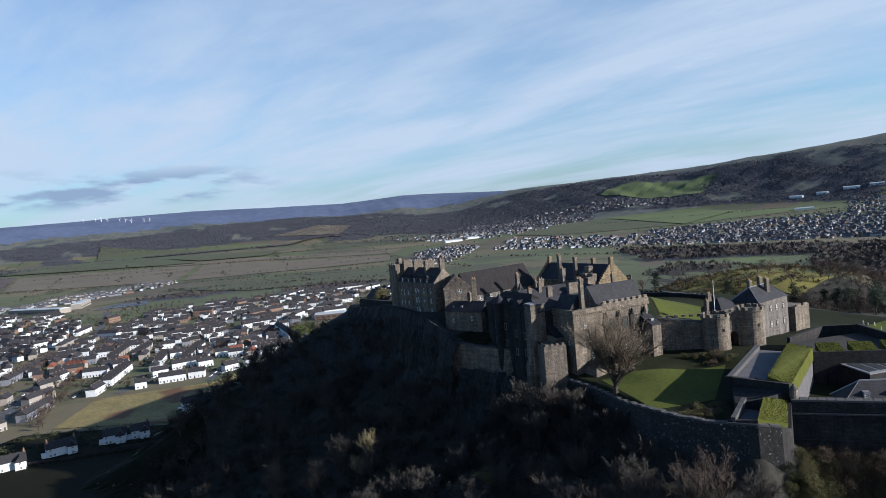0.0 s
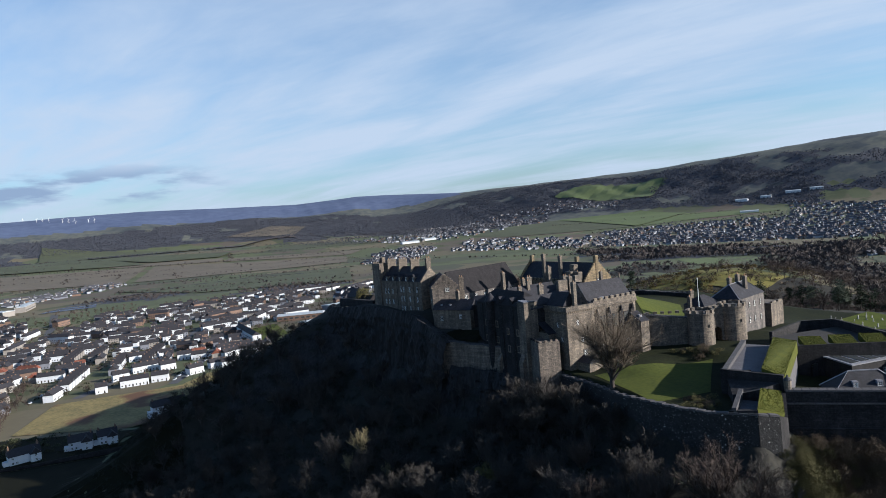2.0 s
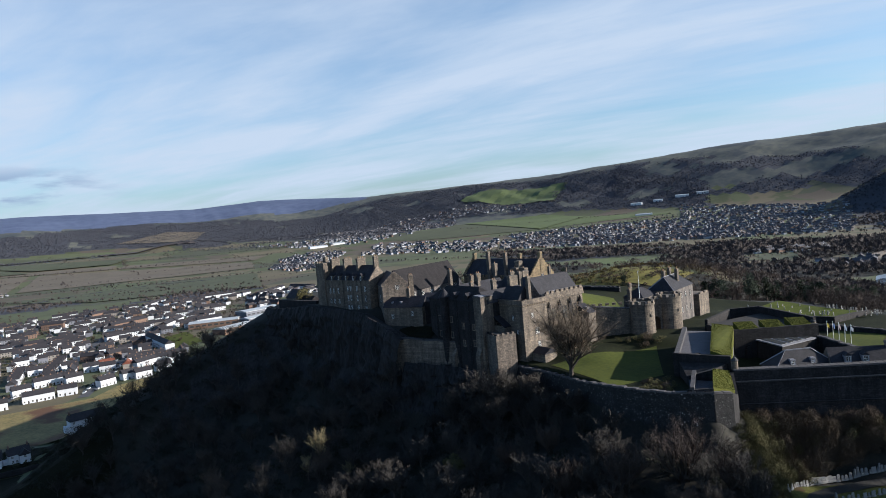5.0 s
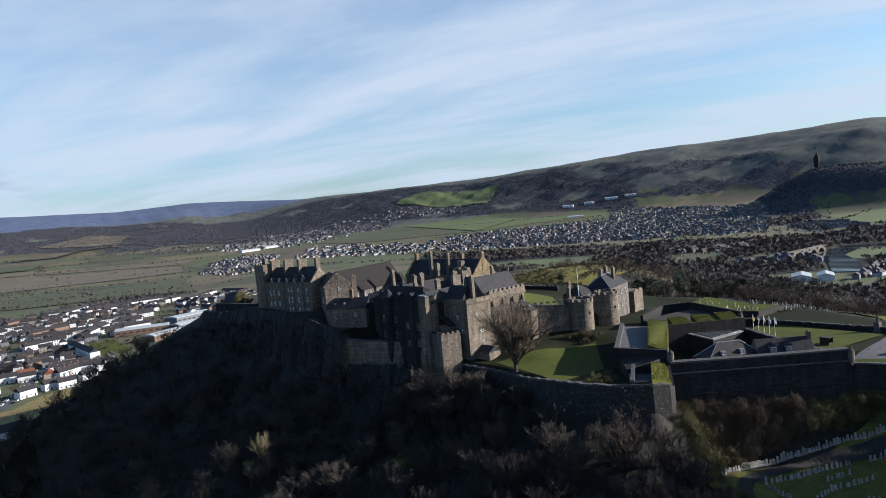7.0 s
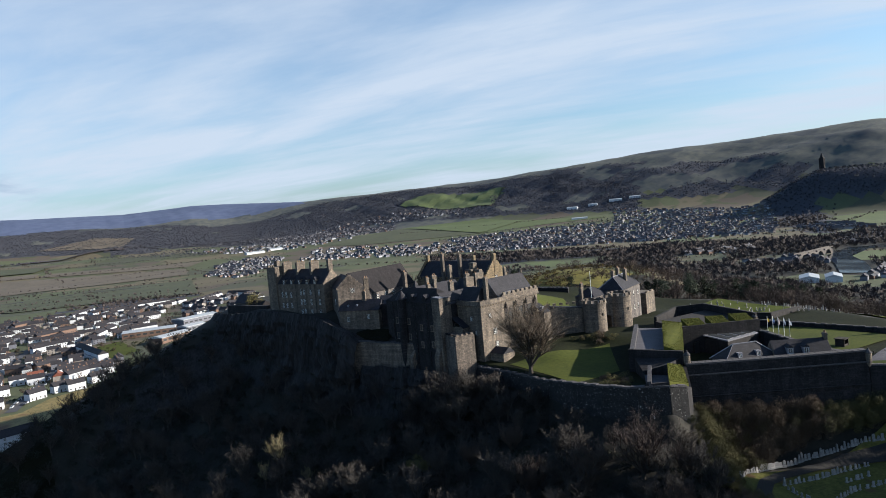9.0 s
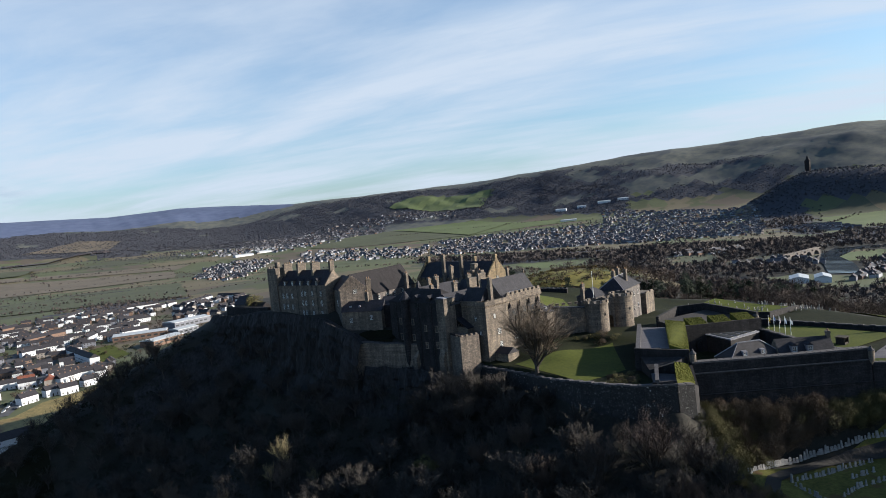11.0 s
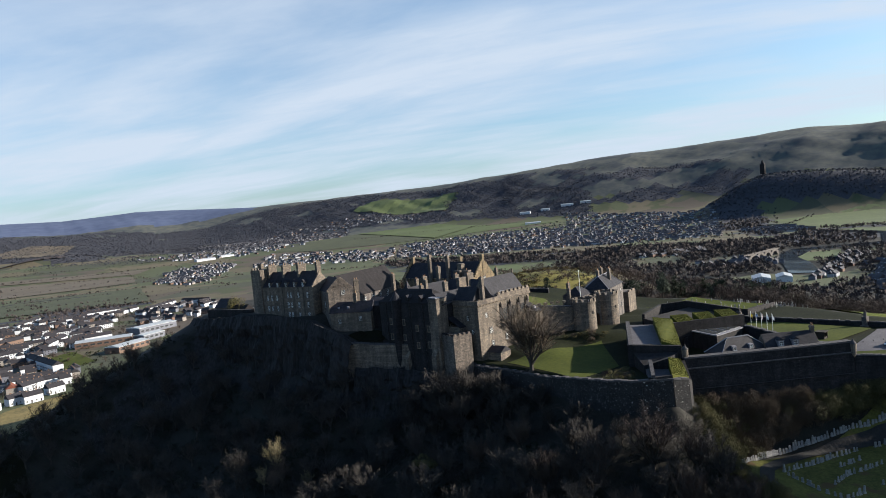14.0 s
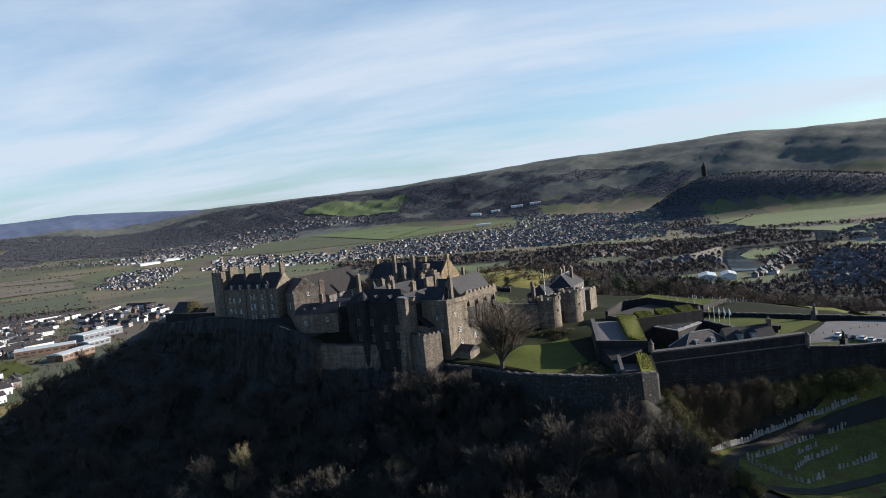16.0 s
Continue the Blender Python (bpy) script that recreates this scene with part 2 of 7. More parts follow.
def thing(name, x, y, z, turn, label, category, group="", kind=""):
    ob = new(name)
    ob.matrix_world = pose(x, y, z, 0, 0, turn)
    return tagged(ob, label, category, group, kind)


def add_prism(bm, ring, z0, z1, inset=0.0, mi=0):
    """A solid over a footprint ring (counter-clockwise), with the top drawn in by inset towards the middle."""
    cx, cy = sum(p[0] for p in ring) / len(ring), sum(p[1] for p in ring) / len(ring)
    lo = [bm.verts.new((x, y, z0)) for x, y in ring]
    hi = []
    for x, y in ring:
        d = math.hypot(x - cx, y - cy) or 1
        hi.append(bm.verts.new((x - (x - cx) / d * inset, y - (y - cy) / d * inset, z1)))
    n = len(ring)
    fs = [bm.faces.new((lo[i], lo[(i + 1) % n], hi[(i + 1) % n], hi[i])) for i in range(n)]
    fs += [bm.faces.new(hi), bm.faces.new(lo[::-1])]
    for f in fs:
        f.material_index = mi
    return fs


def add_box(bm, x0, y0, z0, x1, y1, z1, mi=0):
    return add_prism(bm, [(x0, y0), (x1, y0), (x1, y1), (x0, y1)], z0, z1, 0, mi)


def ring_round(cx, cy, r, n=24):
    return [(cx + r * math.cos(i * 2 * math.pi / n), cy + r * math.sin(i * 2 * math.pi / n)) for i in range(n)]


def add_gable(bm, x0, y0, x1, y1, z0, h, axis="x", over=0.0, mi=0, hip=0.0):
    """A solid ridge roof over a rectangle; axis: the ridge's way; hip: how far the ridge's ends draw in."""
    if axis == "x":
        c = (y0 + y1) / 2
        b = [(x0 - over, y0 - over, z0), (x1 + over, y0 - over, z0), (x1 + over, y1 + over, z0), (x0 - over, y1 + over, z0)]
        r = [(x0 - over + hip, c, z0 + h), (x1 + over - hip, c, z0 + h)]
    else:
        c = (x0 + x1) / 2
        b = [(x1 + over, y0 - over, z0), (x1 + over, y1 + over, z0), (x0 - over, y1 + over, z0), (x0 - over, y0 - over, z0)]
        r = [(c, y0 - over + hip, z0 + h), (c, y1 + over - hip, z0 + h)]
    v = [bm.verts.new(p) for p in b + r]
    fs = [bm.faces.new([v[i] for i in q]) for q in ((0, 1, 5, 4), (2, 3, 4, 5), (1, 2, 5), (3, 0, 4), (3, 2, 1, 0))]
    for f in fs:
        f.material_index = mi


def box_part(name, mat, parent, x0, y0, z0, x1, y1, z1, label="", bevel=0.0):
    bm = bmesh.new()
    add_box(bm, x0, y0, z0, x1, y1, z1)
    if bevel:
        bmesh.ops.bevel(bm, geom=list(bm.edges), offset=bevel, segments=1, affect="EDGES")
    return part(name, bm, mat, parent, label)


# ---- the lie of the land ----
# the castle's rock: outline of its top, counter-clockwise
PLATEAU = [(66.9, 207), (68.6, 186), (70.4, 173.6), (73.8, 164.2), (79.4, 156.4), (86.4, 151.6), (95.2, 153.6), (100.4, 159.4), (146, 132.8), (158.6, 122.8), (176.6, 109.4), (214, 116), (228, 192), (230, 256), (166, 332), (125, 425), (75, 458), (30, 446), (10, 405), (-4, 360), (10, 318), (22, 290), (31.5, 264.5), (42, 254.5), (51.5, 243), (56.5, 231), (63, 220.5)]
PLAT = np.array(PLATEAU, float)


def plateau_gap(x, y):
    """Metres outside the castle rock's outline (negative inside)."""
    inside = np.zeros(x.shape, bool)
    best = np.full(x.shape, 1e9)
    for (ax, ay), (bx, by) in zip(PLAT, np.roll(PLAT, -1, 0)):
        dx, dy = bx - ax, by - ay
        t = np.clip(((x - ax) * dx + (y - ay) * dy) / (dx * dx + dy * dy), 0, 1)
        best = np.minimum(best, np.hypot(x - ax - t * dx, y - ay - t * dy))
        cross = ((ay > y) != (by > y)) & (x < (bx - ax) * (y - ay) / (by - ay + 1e-12) + ax)
        inside ^= cross
    return np.where(inside, -best, best)


def ripple(x, y, scale, seed=0.0):
    """Smooth wandering between -1 and 1."""
    a = np.sin(x / scale + seed) * np.cos(y / scale * 1.13 - seed * 1.7) + 0.6 * np.sin((x * 0.7 + y * 0.9) / scale * 1.9 + seed * 2.3)
    return (a + 0.35 * np.sin((x * 1.3 - y) / scale * 3.7 + seed * 0.7) * np.cos((x + y * 1.6) / scale * 2.9)) / 1.95


TOPS = [(30, 400, 74), (45, 432, 72), (95, 420, 68), (34, 269, 71), (47, 264, 71.3), (39, 259, 68), (46, 251, 67.2), (53, 241, 66.6), (20, 330, 78), (8, 350, 76), (40, 290, 78), (60, 270, 74), (80, 260, 76), (100, 290, 76), (64, 222, 60.3), (67, 214, 60), (58, 236, 64), (85, 215, 62), (70, 200, 60.3), (90, 185, 60.3), (105, 200, 60.3), (80, 165, 60), (120, 215, 63), (150, 225, 62), (165, 235, 61), (125, 165, 55), (145, 150, 55), (150, 175, 57), (175, 160, 56.5), (190, 145, 56.5), (205, 175, 56.5), (185, 200, 56), (180, 225, 59), (200, 230, 55), (140, 330, 68), (110, 370, 68)]


def smooth(e0, e1, v):
    t = np.clip((v - e0) / (e1 - e0), 0, 1)
    return t * t * (3 - 2 * t)


def land(x, y):
    """The ground's height at places x, y (arrays)."""
    x, y = np.asarray(x, float), np.asarray(y, float)
    d = plateau_gap(x, y)
    num, den = 0, 0
    for tx, ty, tz in TOPS:
        w = 1 / ((x - tx) ** 2 + (y - ty) ** 2 + 9) ** 2
        num, den = num + w * tz, den + w
    top = num / den
    out = np.maximum(d + 0.8, 0)
    west = smooth(90, 20, x - 0.35 * (y - 250)) * smooth(205, 235, y) * smooth(352, 322, y)          # where the bare crag stands
    southwest = smooth(100, 85, x) * smooth(250, 215, y)
    south = smooth(78, 90, x) * smooth(175, 150, y)
    slope = 0.50 + 0.05 * ripple(x, y, 35)
    slope = slope * (1 - 0.5 * smooth(150, 220, x))
    z = top - slope * out
    z = z - west * (15 * smooth(0, 3, out) + 6 * smooth(8, 14, out) - 5 * smooth(20, 80, out))
    z = z - southwest * (1 - south) * 9 * smooth(0, 3, out)
    terrace = top - 7 * smooth(0, 1.5, out) - 15 * smooth(1, 14, out) - 0.10 * np.maximum(out - 14, 0) - 0.25 * np.maximum(out - 60, 0)
    z = z * (1 - south) + terrace * south
    z = z + 1.2 * ripple(x, y, 11, 3) * smooth(4, 24, out) * (1 - south)
    r = np.hypot(x, y)
    b = np.degrees(np.arctan2(x, y))                       # bearing from +y towards +x
    plain = 2.5 + 60 * smooth(1900, 3100, r)
    # Gowan hill, the low green ridge to the north-east of the rock
    z = np.maximum(z, 49 * np.exp(-(((x - 352) / 150) ** 2 + ((y - 545) / 115) ** 2)) + 3 * ripple(x, y, 40))
    # the wooded crag with the tower, falling away to the south-east
    along, across = (x - 1975) * 0.53 - (y - 1335) * 0.85, (x - 1975) * 0.85 + (y - 1335) * 0.53
    z = np.maximum(z, 142 * np.exp(-(np.where(along > 0, along / 760, along / 210) ** 2 + (across / 150) ** 2)) - 3)
    # an unseen knoll above the churchyard, placed and sized to shade it
    z = np.maximum(z, 87 * np.exp(-(((x - 186) / 36) ** 2 + ((y - 76) / 32) ** 2)) - 6)
    # hills: the crest's angle above the eye by bearing, at two distances
    crest = np.interp(b, [-60, -25, -12, 0, 5, 9, 14, 19, 24, 31, 36, 40, 43, 46, 50, 55, 59, 62, 66, 75, 100, 140], [1.6, 2.2, 2.45, 2.1, 2.35, 2.2, 1.95, 2.1, 2.2, 2.5, 2.85, 3.15, 3.3, 3.42, 3.5, 3.7, 3.95, 3.65, 3.4, 3.4, 2.5, 1.5])
    far_r = np.interp(b, [-60, 8, 16, 36, 60, 140], [4450, 4450, 4000, 3500, 3500, 3500])
    full = 115 + np.tan(np.radians(crest)) * far_r
    front = np.interp(b, [-60, 10, 24, 40, 60, 140], [3300, 3300, 2800, 2650, 2550, 2550])
    rise = smooth(front, far_r, r) ** 1.0
    hills = plain + (full - plain) * rise * (1 - 0.35 * smooth(far_r, far_r + 500, r)) + (34 * ripple(x, y, 330, 3.3) + 46 * ripple(x, y, 150, 4.0) + 20 * ripple(x, y, 90, 2.0)) * rise * (0.35 + 0.65 * smooth(8, 24, b)) * (1 - 0.85 * smooth(far_r - 500, far_r - 50, r))
    z = np.maximum(z, hills + 0.5 * ripple(x, y, 60, 2))
    # the mound among the fields
    z = np.maximum(z, 95 * np.exp(-(((x + 60) / 330) ** 2 + ((y - 3050) / 160) ** 2)) - 4)
    return z


def lines(fine0, fine1, step, lo, hi, growth=1.09):
    a = list(np.arange(fine0, fine1, step))
    s, v = step, fine1
    while v < hi:
        a.append(v); s = min(s * growth, 34); v += s
    a.append(hi)
    s, v, b = step, fine0, []
    while v > lo:
        s = min(s * growth, 34); v -= s; b.append(max(v, lo))
    return np.array(b[::-1] + a)


# open ground among the woods
OPEN = [
    [(1361, 3196), (1473, 3136), (1699, 2857), (1666, 2785), (1603, 2827), (1517, 2659), (1257, 3132)],
    [(624, 2420), (1073, 2710), (1224, 2684), (1386, 2522), (1463, 2322), (1648, 2015), (1332, 2111), (1140, 2121), (1020, 2205), (724, 2282)],
    [(653, 1097), (709, 1085), (768, 1009), (705, 935), (614, 979)],
    [(1703, 1164), (1824, 1154), (1939, 1046), (2052, 852), (1748, 735), (1557, 802), (1396, 828), (1551, 1031)],
    [(1319, 833), (1393, 765), (1434, 613), (1109, 487), (1123, 547), (1230, 613)],
    [(795, 870), (878, 808), (751, 709), (729, 764)],
    [(892, 624), (948, 625), (967, 583), (850, 521), (805, 558)],
]
# woods: outline, spacing, height of the trees, how patchy (-1: closed)
NEAR_WOODS = [
    ([(470, 250), (700, 140), (1100, 130), (1500, 640), (1420, 860), (1200, 820), (1000, 760), (640, 600)], 9.0, 8.5, -0.25),
    ([(-480, 1480), (-430, 1560), (-100, 1480), (160, 1300), (60, 1260), (-120, 1330)], 11, 7, 0.0),
    ([(646, 1550), (775, 1384), (969, 1086), (1122, 778), (914, 742), (709, 1085), (554, 1195)], 8.0, 9.5, -0.55),
    ([(560, 640), (740, 560), (960, 700), (1150, 780), (1010, 1080), (700, 960)], 9.0, 9.0, -0.4),
    ([(500, 640), (620, 520), (560, 420), (420, 420)], 7.0, 8.5, -0.8),
    ([(640, 1750), (700, 1411), (970, 1373), (1122, 778), (1840, 1244), (1840, 1448), (1640, 1990), (1140, 2121)], 24, 7.5, -0.3),
    ([(430, 640), (620, 640), (720, 900), (560, 1100), (430, 960)], 11, 8.0, 0.0),
]
FAR_WOODS = [
    ([(1180, 800), (1420, 990), (1700, 1180), (1960, 1430), (1800, 1440), (1380, 1100)], 12, 9.0, -0.2),
    ([(939, 3702), (1224, 3570), (1521, 3232), (1722, 3000), (1889, 2815), (1963, 2586), (1977, 2181), (1819, 2015), (1515, 2456), (1357, 2601), (1136, 2862), (831, 3318)], 8.5, 8.0, -0.62),
    ([(644, 2597), (1023, 2678), (1130, 2877), (831, 3318), (939, 3702), (420, 3780), (240, 3300), (330, 2850)], 9.5, 8.0, -0.55),
    ([(-1398, 3558), (-814, 3793), (-396, 3941), (200, 3900), (420, 3780), (240, 3250), (-100, 3420), (-420, 3520), (-785, 3440), (-1500, 3260), (-1700, 3420)], 9.5, 8.0, -0.6),
    ([(-1700, 3150), (-400, 2950), (-250, 3100), (-1500, 3330)], 14, 9.0, 0.15),
    ([(200, 2560), (800, 2600), (640, 2850), (330, 2880), (100, 3100), (-150, 2900)], 16, 9.0, 0.0),
]
HILL_WOODS = [
    ([(1700, 2450), (1950, 2050), (2250, 1650), (2500, 1750), (2300, 2250), (1950, 2800)], 10, 8.0, -0.1),
    ([(1800, 1440), (1860, 1260), (2080, 900), (2420, 480), (2600, 620), (2320, 1050), (2120, 1420), (1930, 1560)], 7.5, 8.5, -1),
    ([(-1400, 2500), (-1250, 2480), (-1100, 2700), (-1400, 2800)], 12, 9.0, -0.2),
    ([(-60, 2960), (120, 2980), (90, 3120), (-200, 3140)], 11, 10.0, -1),
]
FAR_WOODS += HILL_WOODS


def build_ground():
    def within(poly):
        inside = np.zeros(cx.shape, bool)
        for (ax, ay), (bx, by) in zip(poly, poly[1:] + poly[:1]):
            inside ^= ((ay > cy) != (by > cy)) & (cx < (bx - ax) * (cy - ay) / (by - ay + 1e-9) + ax)
        return inside

    xs, ys = lines(-30, 200, 1.25, -4800, 4900), lines(95, 330, 1.25, -1500, 4880)
    X, Y = np.meshgrid(xs, ys)
    Z = land(X, Y)
    nx, ny = len(xs), len(ys)
    me = bpy.data.meshes.new("ground")
    idx = np.arange(nx * ny).reshape(ny, nx)
    faces = np.stack([idx[:-1, :-1], idx[:-1, 1:], idx[1:, 1:], idx[1:, :-1]], -1).reshape(-1, 4)
    me.from_pydata(np.stack([X, Y, Z], -1).reshape(-1, 3).tolist(), [], faces.tolist())
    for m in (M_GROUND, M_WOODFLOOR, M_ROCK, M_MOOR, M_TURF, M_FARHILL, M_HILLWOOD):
        me.materials.append(m)
    cx, cy = (X[:-1, :-1] + X[1:, 1:]) / 2, (Y[:-1, :-1] + Y[1:, 1:]) / 2
    cz = land(cx, cy)
    e = 1.5
    grade = np.hypot(land(cx + e, cy) - land(cx - e, cy), land(cx, cy + e) - land(cx, cy - e)) / (2 * e)
    rr, gap = np.hypot(cx, cy), plateau_gap(cx, cy)
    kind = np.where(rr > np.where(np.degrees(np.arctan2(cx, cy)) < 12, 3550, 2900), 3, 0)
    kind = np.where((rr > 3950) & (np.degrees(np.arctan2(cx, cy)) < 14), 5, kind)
    for poly, gap_m, tall, bald in NEAR_WOODS + FAR_WOODS:
        if gap_m < 15:
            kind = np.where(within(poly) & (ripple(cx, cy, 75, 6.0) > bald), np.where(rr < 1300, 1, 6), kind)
    for poly in OPEN:
        kind = np.where(within(poly) & ((kind == 6) | (kind == 1)), 0, kind)
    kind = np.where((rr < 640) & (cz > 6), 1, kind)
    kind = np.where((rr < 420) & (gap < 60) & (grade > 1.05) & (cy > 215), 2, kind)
    kind = np.where((gap < -0.5) & (cx > 62), 4, kind)
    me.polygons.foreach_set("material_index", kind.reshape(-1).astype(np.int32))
    me.polygons.foreach_set("use_smooth", [True] * len(me.polygons))
    return tagged(new("ground", me), "winter plain and hills round a castle rock", "ground", kind="structure")


M_GROUND = material("winter_ground", (0.05504, 0.0516, 0.03864), (0.0258, 0.02666, 0.02392), 0.03, fine=9, bump=0.3, spots=((0.050, 0.058, 0.026), 0.35, 0.54), fields=0.0072)
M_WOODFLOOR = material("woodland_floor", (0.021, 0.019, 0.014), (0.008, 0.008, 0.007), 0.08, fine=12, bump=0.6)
# the moor's dark tone and patches carry the blue of haze
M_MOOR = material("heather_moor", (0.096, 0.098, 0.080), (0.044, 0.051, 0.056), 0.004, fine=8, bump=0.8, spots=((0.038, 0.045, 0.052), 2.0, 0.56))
# distance haze is painted into these hills as blue
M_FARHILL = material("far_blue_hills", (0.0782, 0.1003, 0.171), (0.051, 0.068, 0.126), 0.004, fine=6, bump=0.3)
# turf colour lowered for the shade before the gatehouse
M_TURF = material("castle_turf", (0.01684, 0.01966, 0.008108), (0.007488, 0.00936, 0.005675), 0.12, fine=10, bump=0.4, spec=0.08)
M_FARWOOD = material("winter_woodland", (0.064, 0.053, 0.050), (0.033, 0.028, 0.029), 0.02, fine=10, bump=0)
# haze blue put into the far trees and the floor under them
M_HAZEWOODS = material("dark_hillside_trees", (0.056, 0.058, 0.072), (0.040, 0.042, 0.054), 0.01, fine=6, bump=0)
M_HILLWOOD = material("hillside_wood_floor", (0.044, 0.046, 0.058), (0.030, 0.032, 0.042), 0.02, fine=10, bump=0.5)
build_ground()


M_GLASS = material("window_glass", (0.05, 0.055, 0.06), (0.035, 0.04, 0.045), 0.5, rough=0.08, bump=0.05, spec=0.9)
M_WHITE = material("white_painted_wood", (0.75, 0.75, 0.73), (0.6, 0.6, 0.58), 0.6, rough=0.6)
M_DARKWOOD = material("dark_timber", (0.0312, 0.02496, 0.02048), (0.0156, 0.01326, 0.01147), 1.0)
M_PALESTONE = material("pale_ashlar", (0.1663, 0.1486, 0.136), (0.09553, 0.08632, 0.08401), 0.4, fine=6, courses=0.5)
M_POT = material("clay_pot", (0.2964, 0.1872, 0.1065), (0.195, 0.117, 0.07371), 1.5)
M_IRON = material("black_iron", (0.0156, 0.0156, 0.01802), (0.00936, 0.00936, 0.01065), 2.0, rough=0.5)
M_LICHEN = material("lichened_wall_stone", (0.02668, 0.02597, 0.02727), (0.007722, 0.007722, 0.008476), 0.5, fine=6, bump=0.6, spots=((0.36, 0.36, 0.35), 4.2, 0.635))
M_COPE = material("lichened_coping", (0.0785, 0.07459, 0.07961), (0.02944, 0.02846, 0.03126), 0.8, fine=5)


# ---- pieces that buildings share ----
mesh_store = {}


def shared(key, make, mats):
    """A mesh built once by make(bm) and shared by alike pieces."""
    if key not in mesh_store:
        bm = bmesh.new()
        make(bm)
        me = bpy.data.meshes.new(key.split("|")[0])
        bm.to_mesh(me)
        bm.free()
        for m in mats:
            me.materials.append(m)
        mesh_store[key] = me
    return mesh_store[key]


def piece(name, me, parent, m):
    ob = new(name, me)
    ob.parent = parent
    ob.matrix_basis = m
    return ob


def window(parent, x, y, z, w, h, turn=0, bars=(1, 2), surround=M_PALESTONE, sash=M_WHITE):
    """A sash window in a wall that faces -y before the turn; x, y, z: its sill's middle."""
    def frame_mesh(bm):
        for x0, x1, z0, z1 in ((-w / 2 - 0.25, -w / 2, -0.05, h), (w / 2, w / 2 + 0.25, -0.05, h), (-w / 2 - 0.3, w / 2 + 0.3, h, h + 0.28)):
            add_box(bm, x0, -0.12, z0, x1, 0.25, z1)
        add_box(bm, -w / 2 - 0.35, -0.22, -0.25, w / 2 + 0.35, 0.25, -0.05)

    def sash_mesh(bm):
        t = 0.07
        for x0, x1, z0, z1 in ((-w / 2, -w / 2 + t, 0, h), (w / 2 - t, w / 2, 0, h), (-w / 2 + t, w / 2 - t, 0, t), (-w / 2 + t, w / 2 - t, h - t, h)):
            add_box(bm, x0, -0.08, z0, x1, 0.02, z1)
        for i in range(1, bars[0] + 1):
            c = -w / 2 + w * i / (bars[0] + 1)
            add_box(bm, c - 0.035, -0.07, t, c + 0.035, 0.02, h - t)
        for i in range(1, bars[1] + 1):
            c = h * i / (bars[1] + 1)
            add_box(bm, -w / 2 + t, -0.065, c - 0.035, w / 2 - t, 0.02, c + 0.035)

    def pane_mesh(bm):
        add_box(bm, -w / 2, -0.03, 0, w / 2, 0.03, h)
    k = f"{w:.2f}x{h:.2f}{bars}{surround.name}{sash.name}"
    ob = piece("window", shared("window|" + k, frame_mesh, [surround]), parent, pose(x, y, z, 0, 0, turn))
    piece("sash", shared("sash|" + k, sash_mesh, [sash]), ob, Matrix())
    piece("pane", shared("pane|" + k, pane_mesh, [M_GLASS]), ob, Matrix())
    return ob


def chimney(parent, x, y, z0, z1, w, d, turn=0, pots=2, mat=None, pot=None):
    """A stack with a ledge, a cap and clay pots."""
    mat = mat or M_STONE
    bm = bmesh.new()
    add_box(bm, -w / 2, -d / 2, z0, w / 2, d / 2, z1 - 0.7)
    add_box(bm, -w / 2 - 0.12, -d / 2 - 0.12, z1 - 0.7, w / 2 + 0.12, d / 2 + 0.12, z1 - 0.4)
    add_prism(bm, [(-w / 2 - 0.05, -d / 2 - 0.05), (w / 2 + 0.05, -d / 2 - 0.05), (w / 2 + 0.05, d / 2 + 0.05), (-w / 2 - 0.05, d / 2 + 0.05)], z1 - 0.4, z1, 0.12)
    st = part("chimney", bm, mat, parent)
    st.matrix_basis = pose(x, y, 0, 0, 0, turn)
    for i in range(pots):
        def pot_mesh(b):
            add_prism(b, ring_round(0, 0, 0.2, 8), 0, 0.7, 0.05)
        o = (i + 0.5) / pots - 0.5
        along = (o * w * 0.85, 0) if w >= d else (0, o * d * 0.85)
        piece("chimney_pot", shared("chimney_pot|", pot_mesh, [pot or M_POT]), st, pose(*along, z1))
    return st


def merlons(parent, x0, y0, x1, y1, z, size=1.3, gap=1.0, h=0.9, thick=0.6, mat=None):
    """A row of battlement blocks along a line."""
    n = max(1, int(math.hypot(x1 - x0, y1 - y0) / (size + gap)))
    turn = math.degrees(math.atan2(y1 - y0, x1 - x0))

    def block(bm):
        add_box(bm, -size / 2, -thick / 2, 0, size / 2, thick / 2, h - 0.15)
        add_prism(bm, [(-size / 2 - 0.08, -thick / 2 - 0.08), (size / 2 + 0.08, -thick / 2 - 0.08), (size / 2 + 0.08, thick / 2 + 0.08), (-size / 2 - 0.08, thick / 2 + 0.08)], h - 0.15, h, 0.15)
    me = shared(f"merlon|{size}{h}{thick}{(mat or M_STONE).name}", block, [mat or M_STONE])
    for i in range(n):
        f = (i + 0.5) / n
        piece("merlon", me, parent, pose(x0 + (x1 - x0) * f, y0 + (y1 - y0) * f, z, 0, 0, turn))


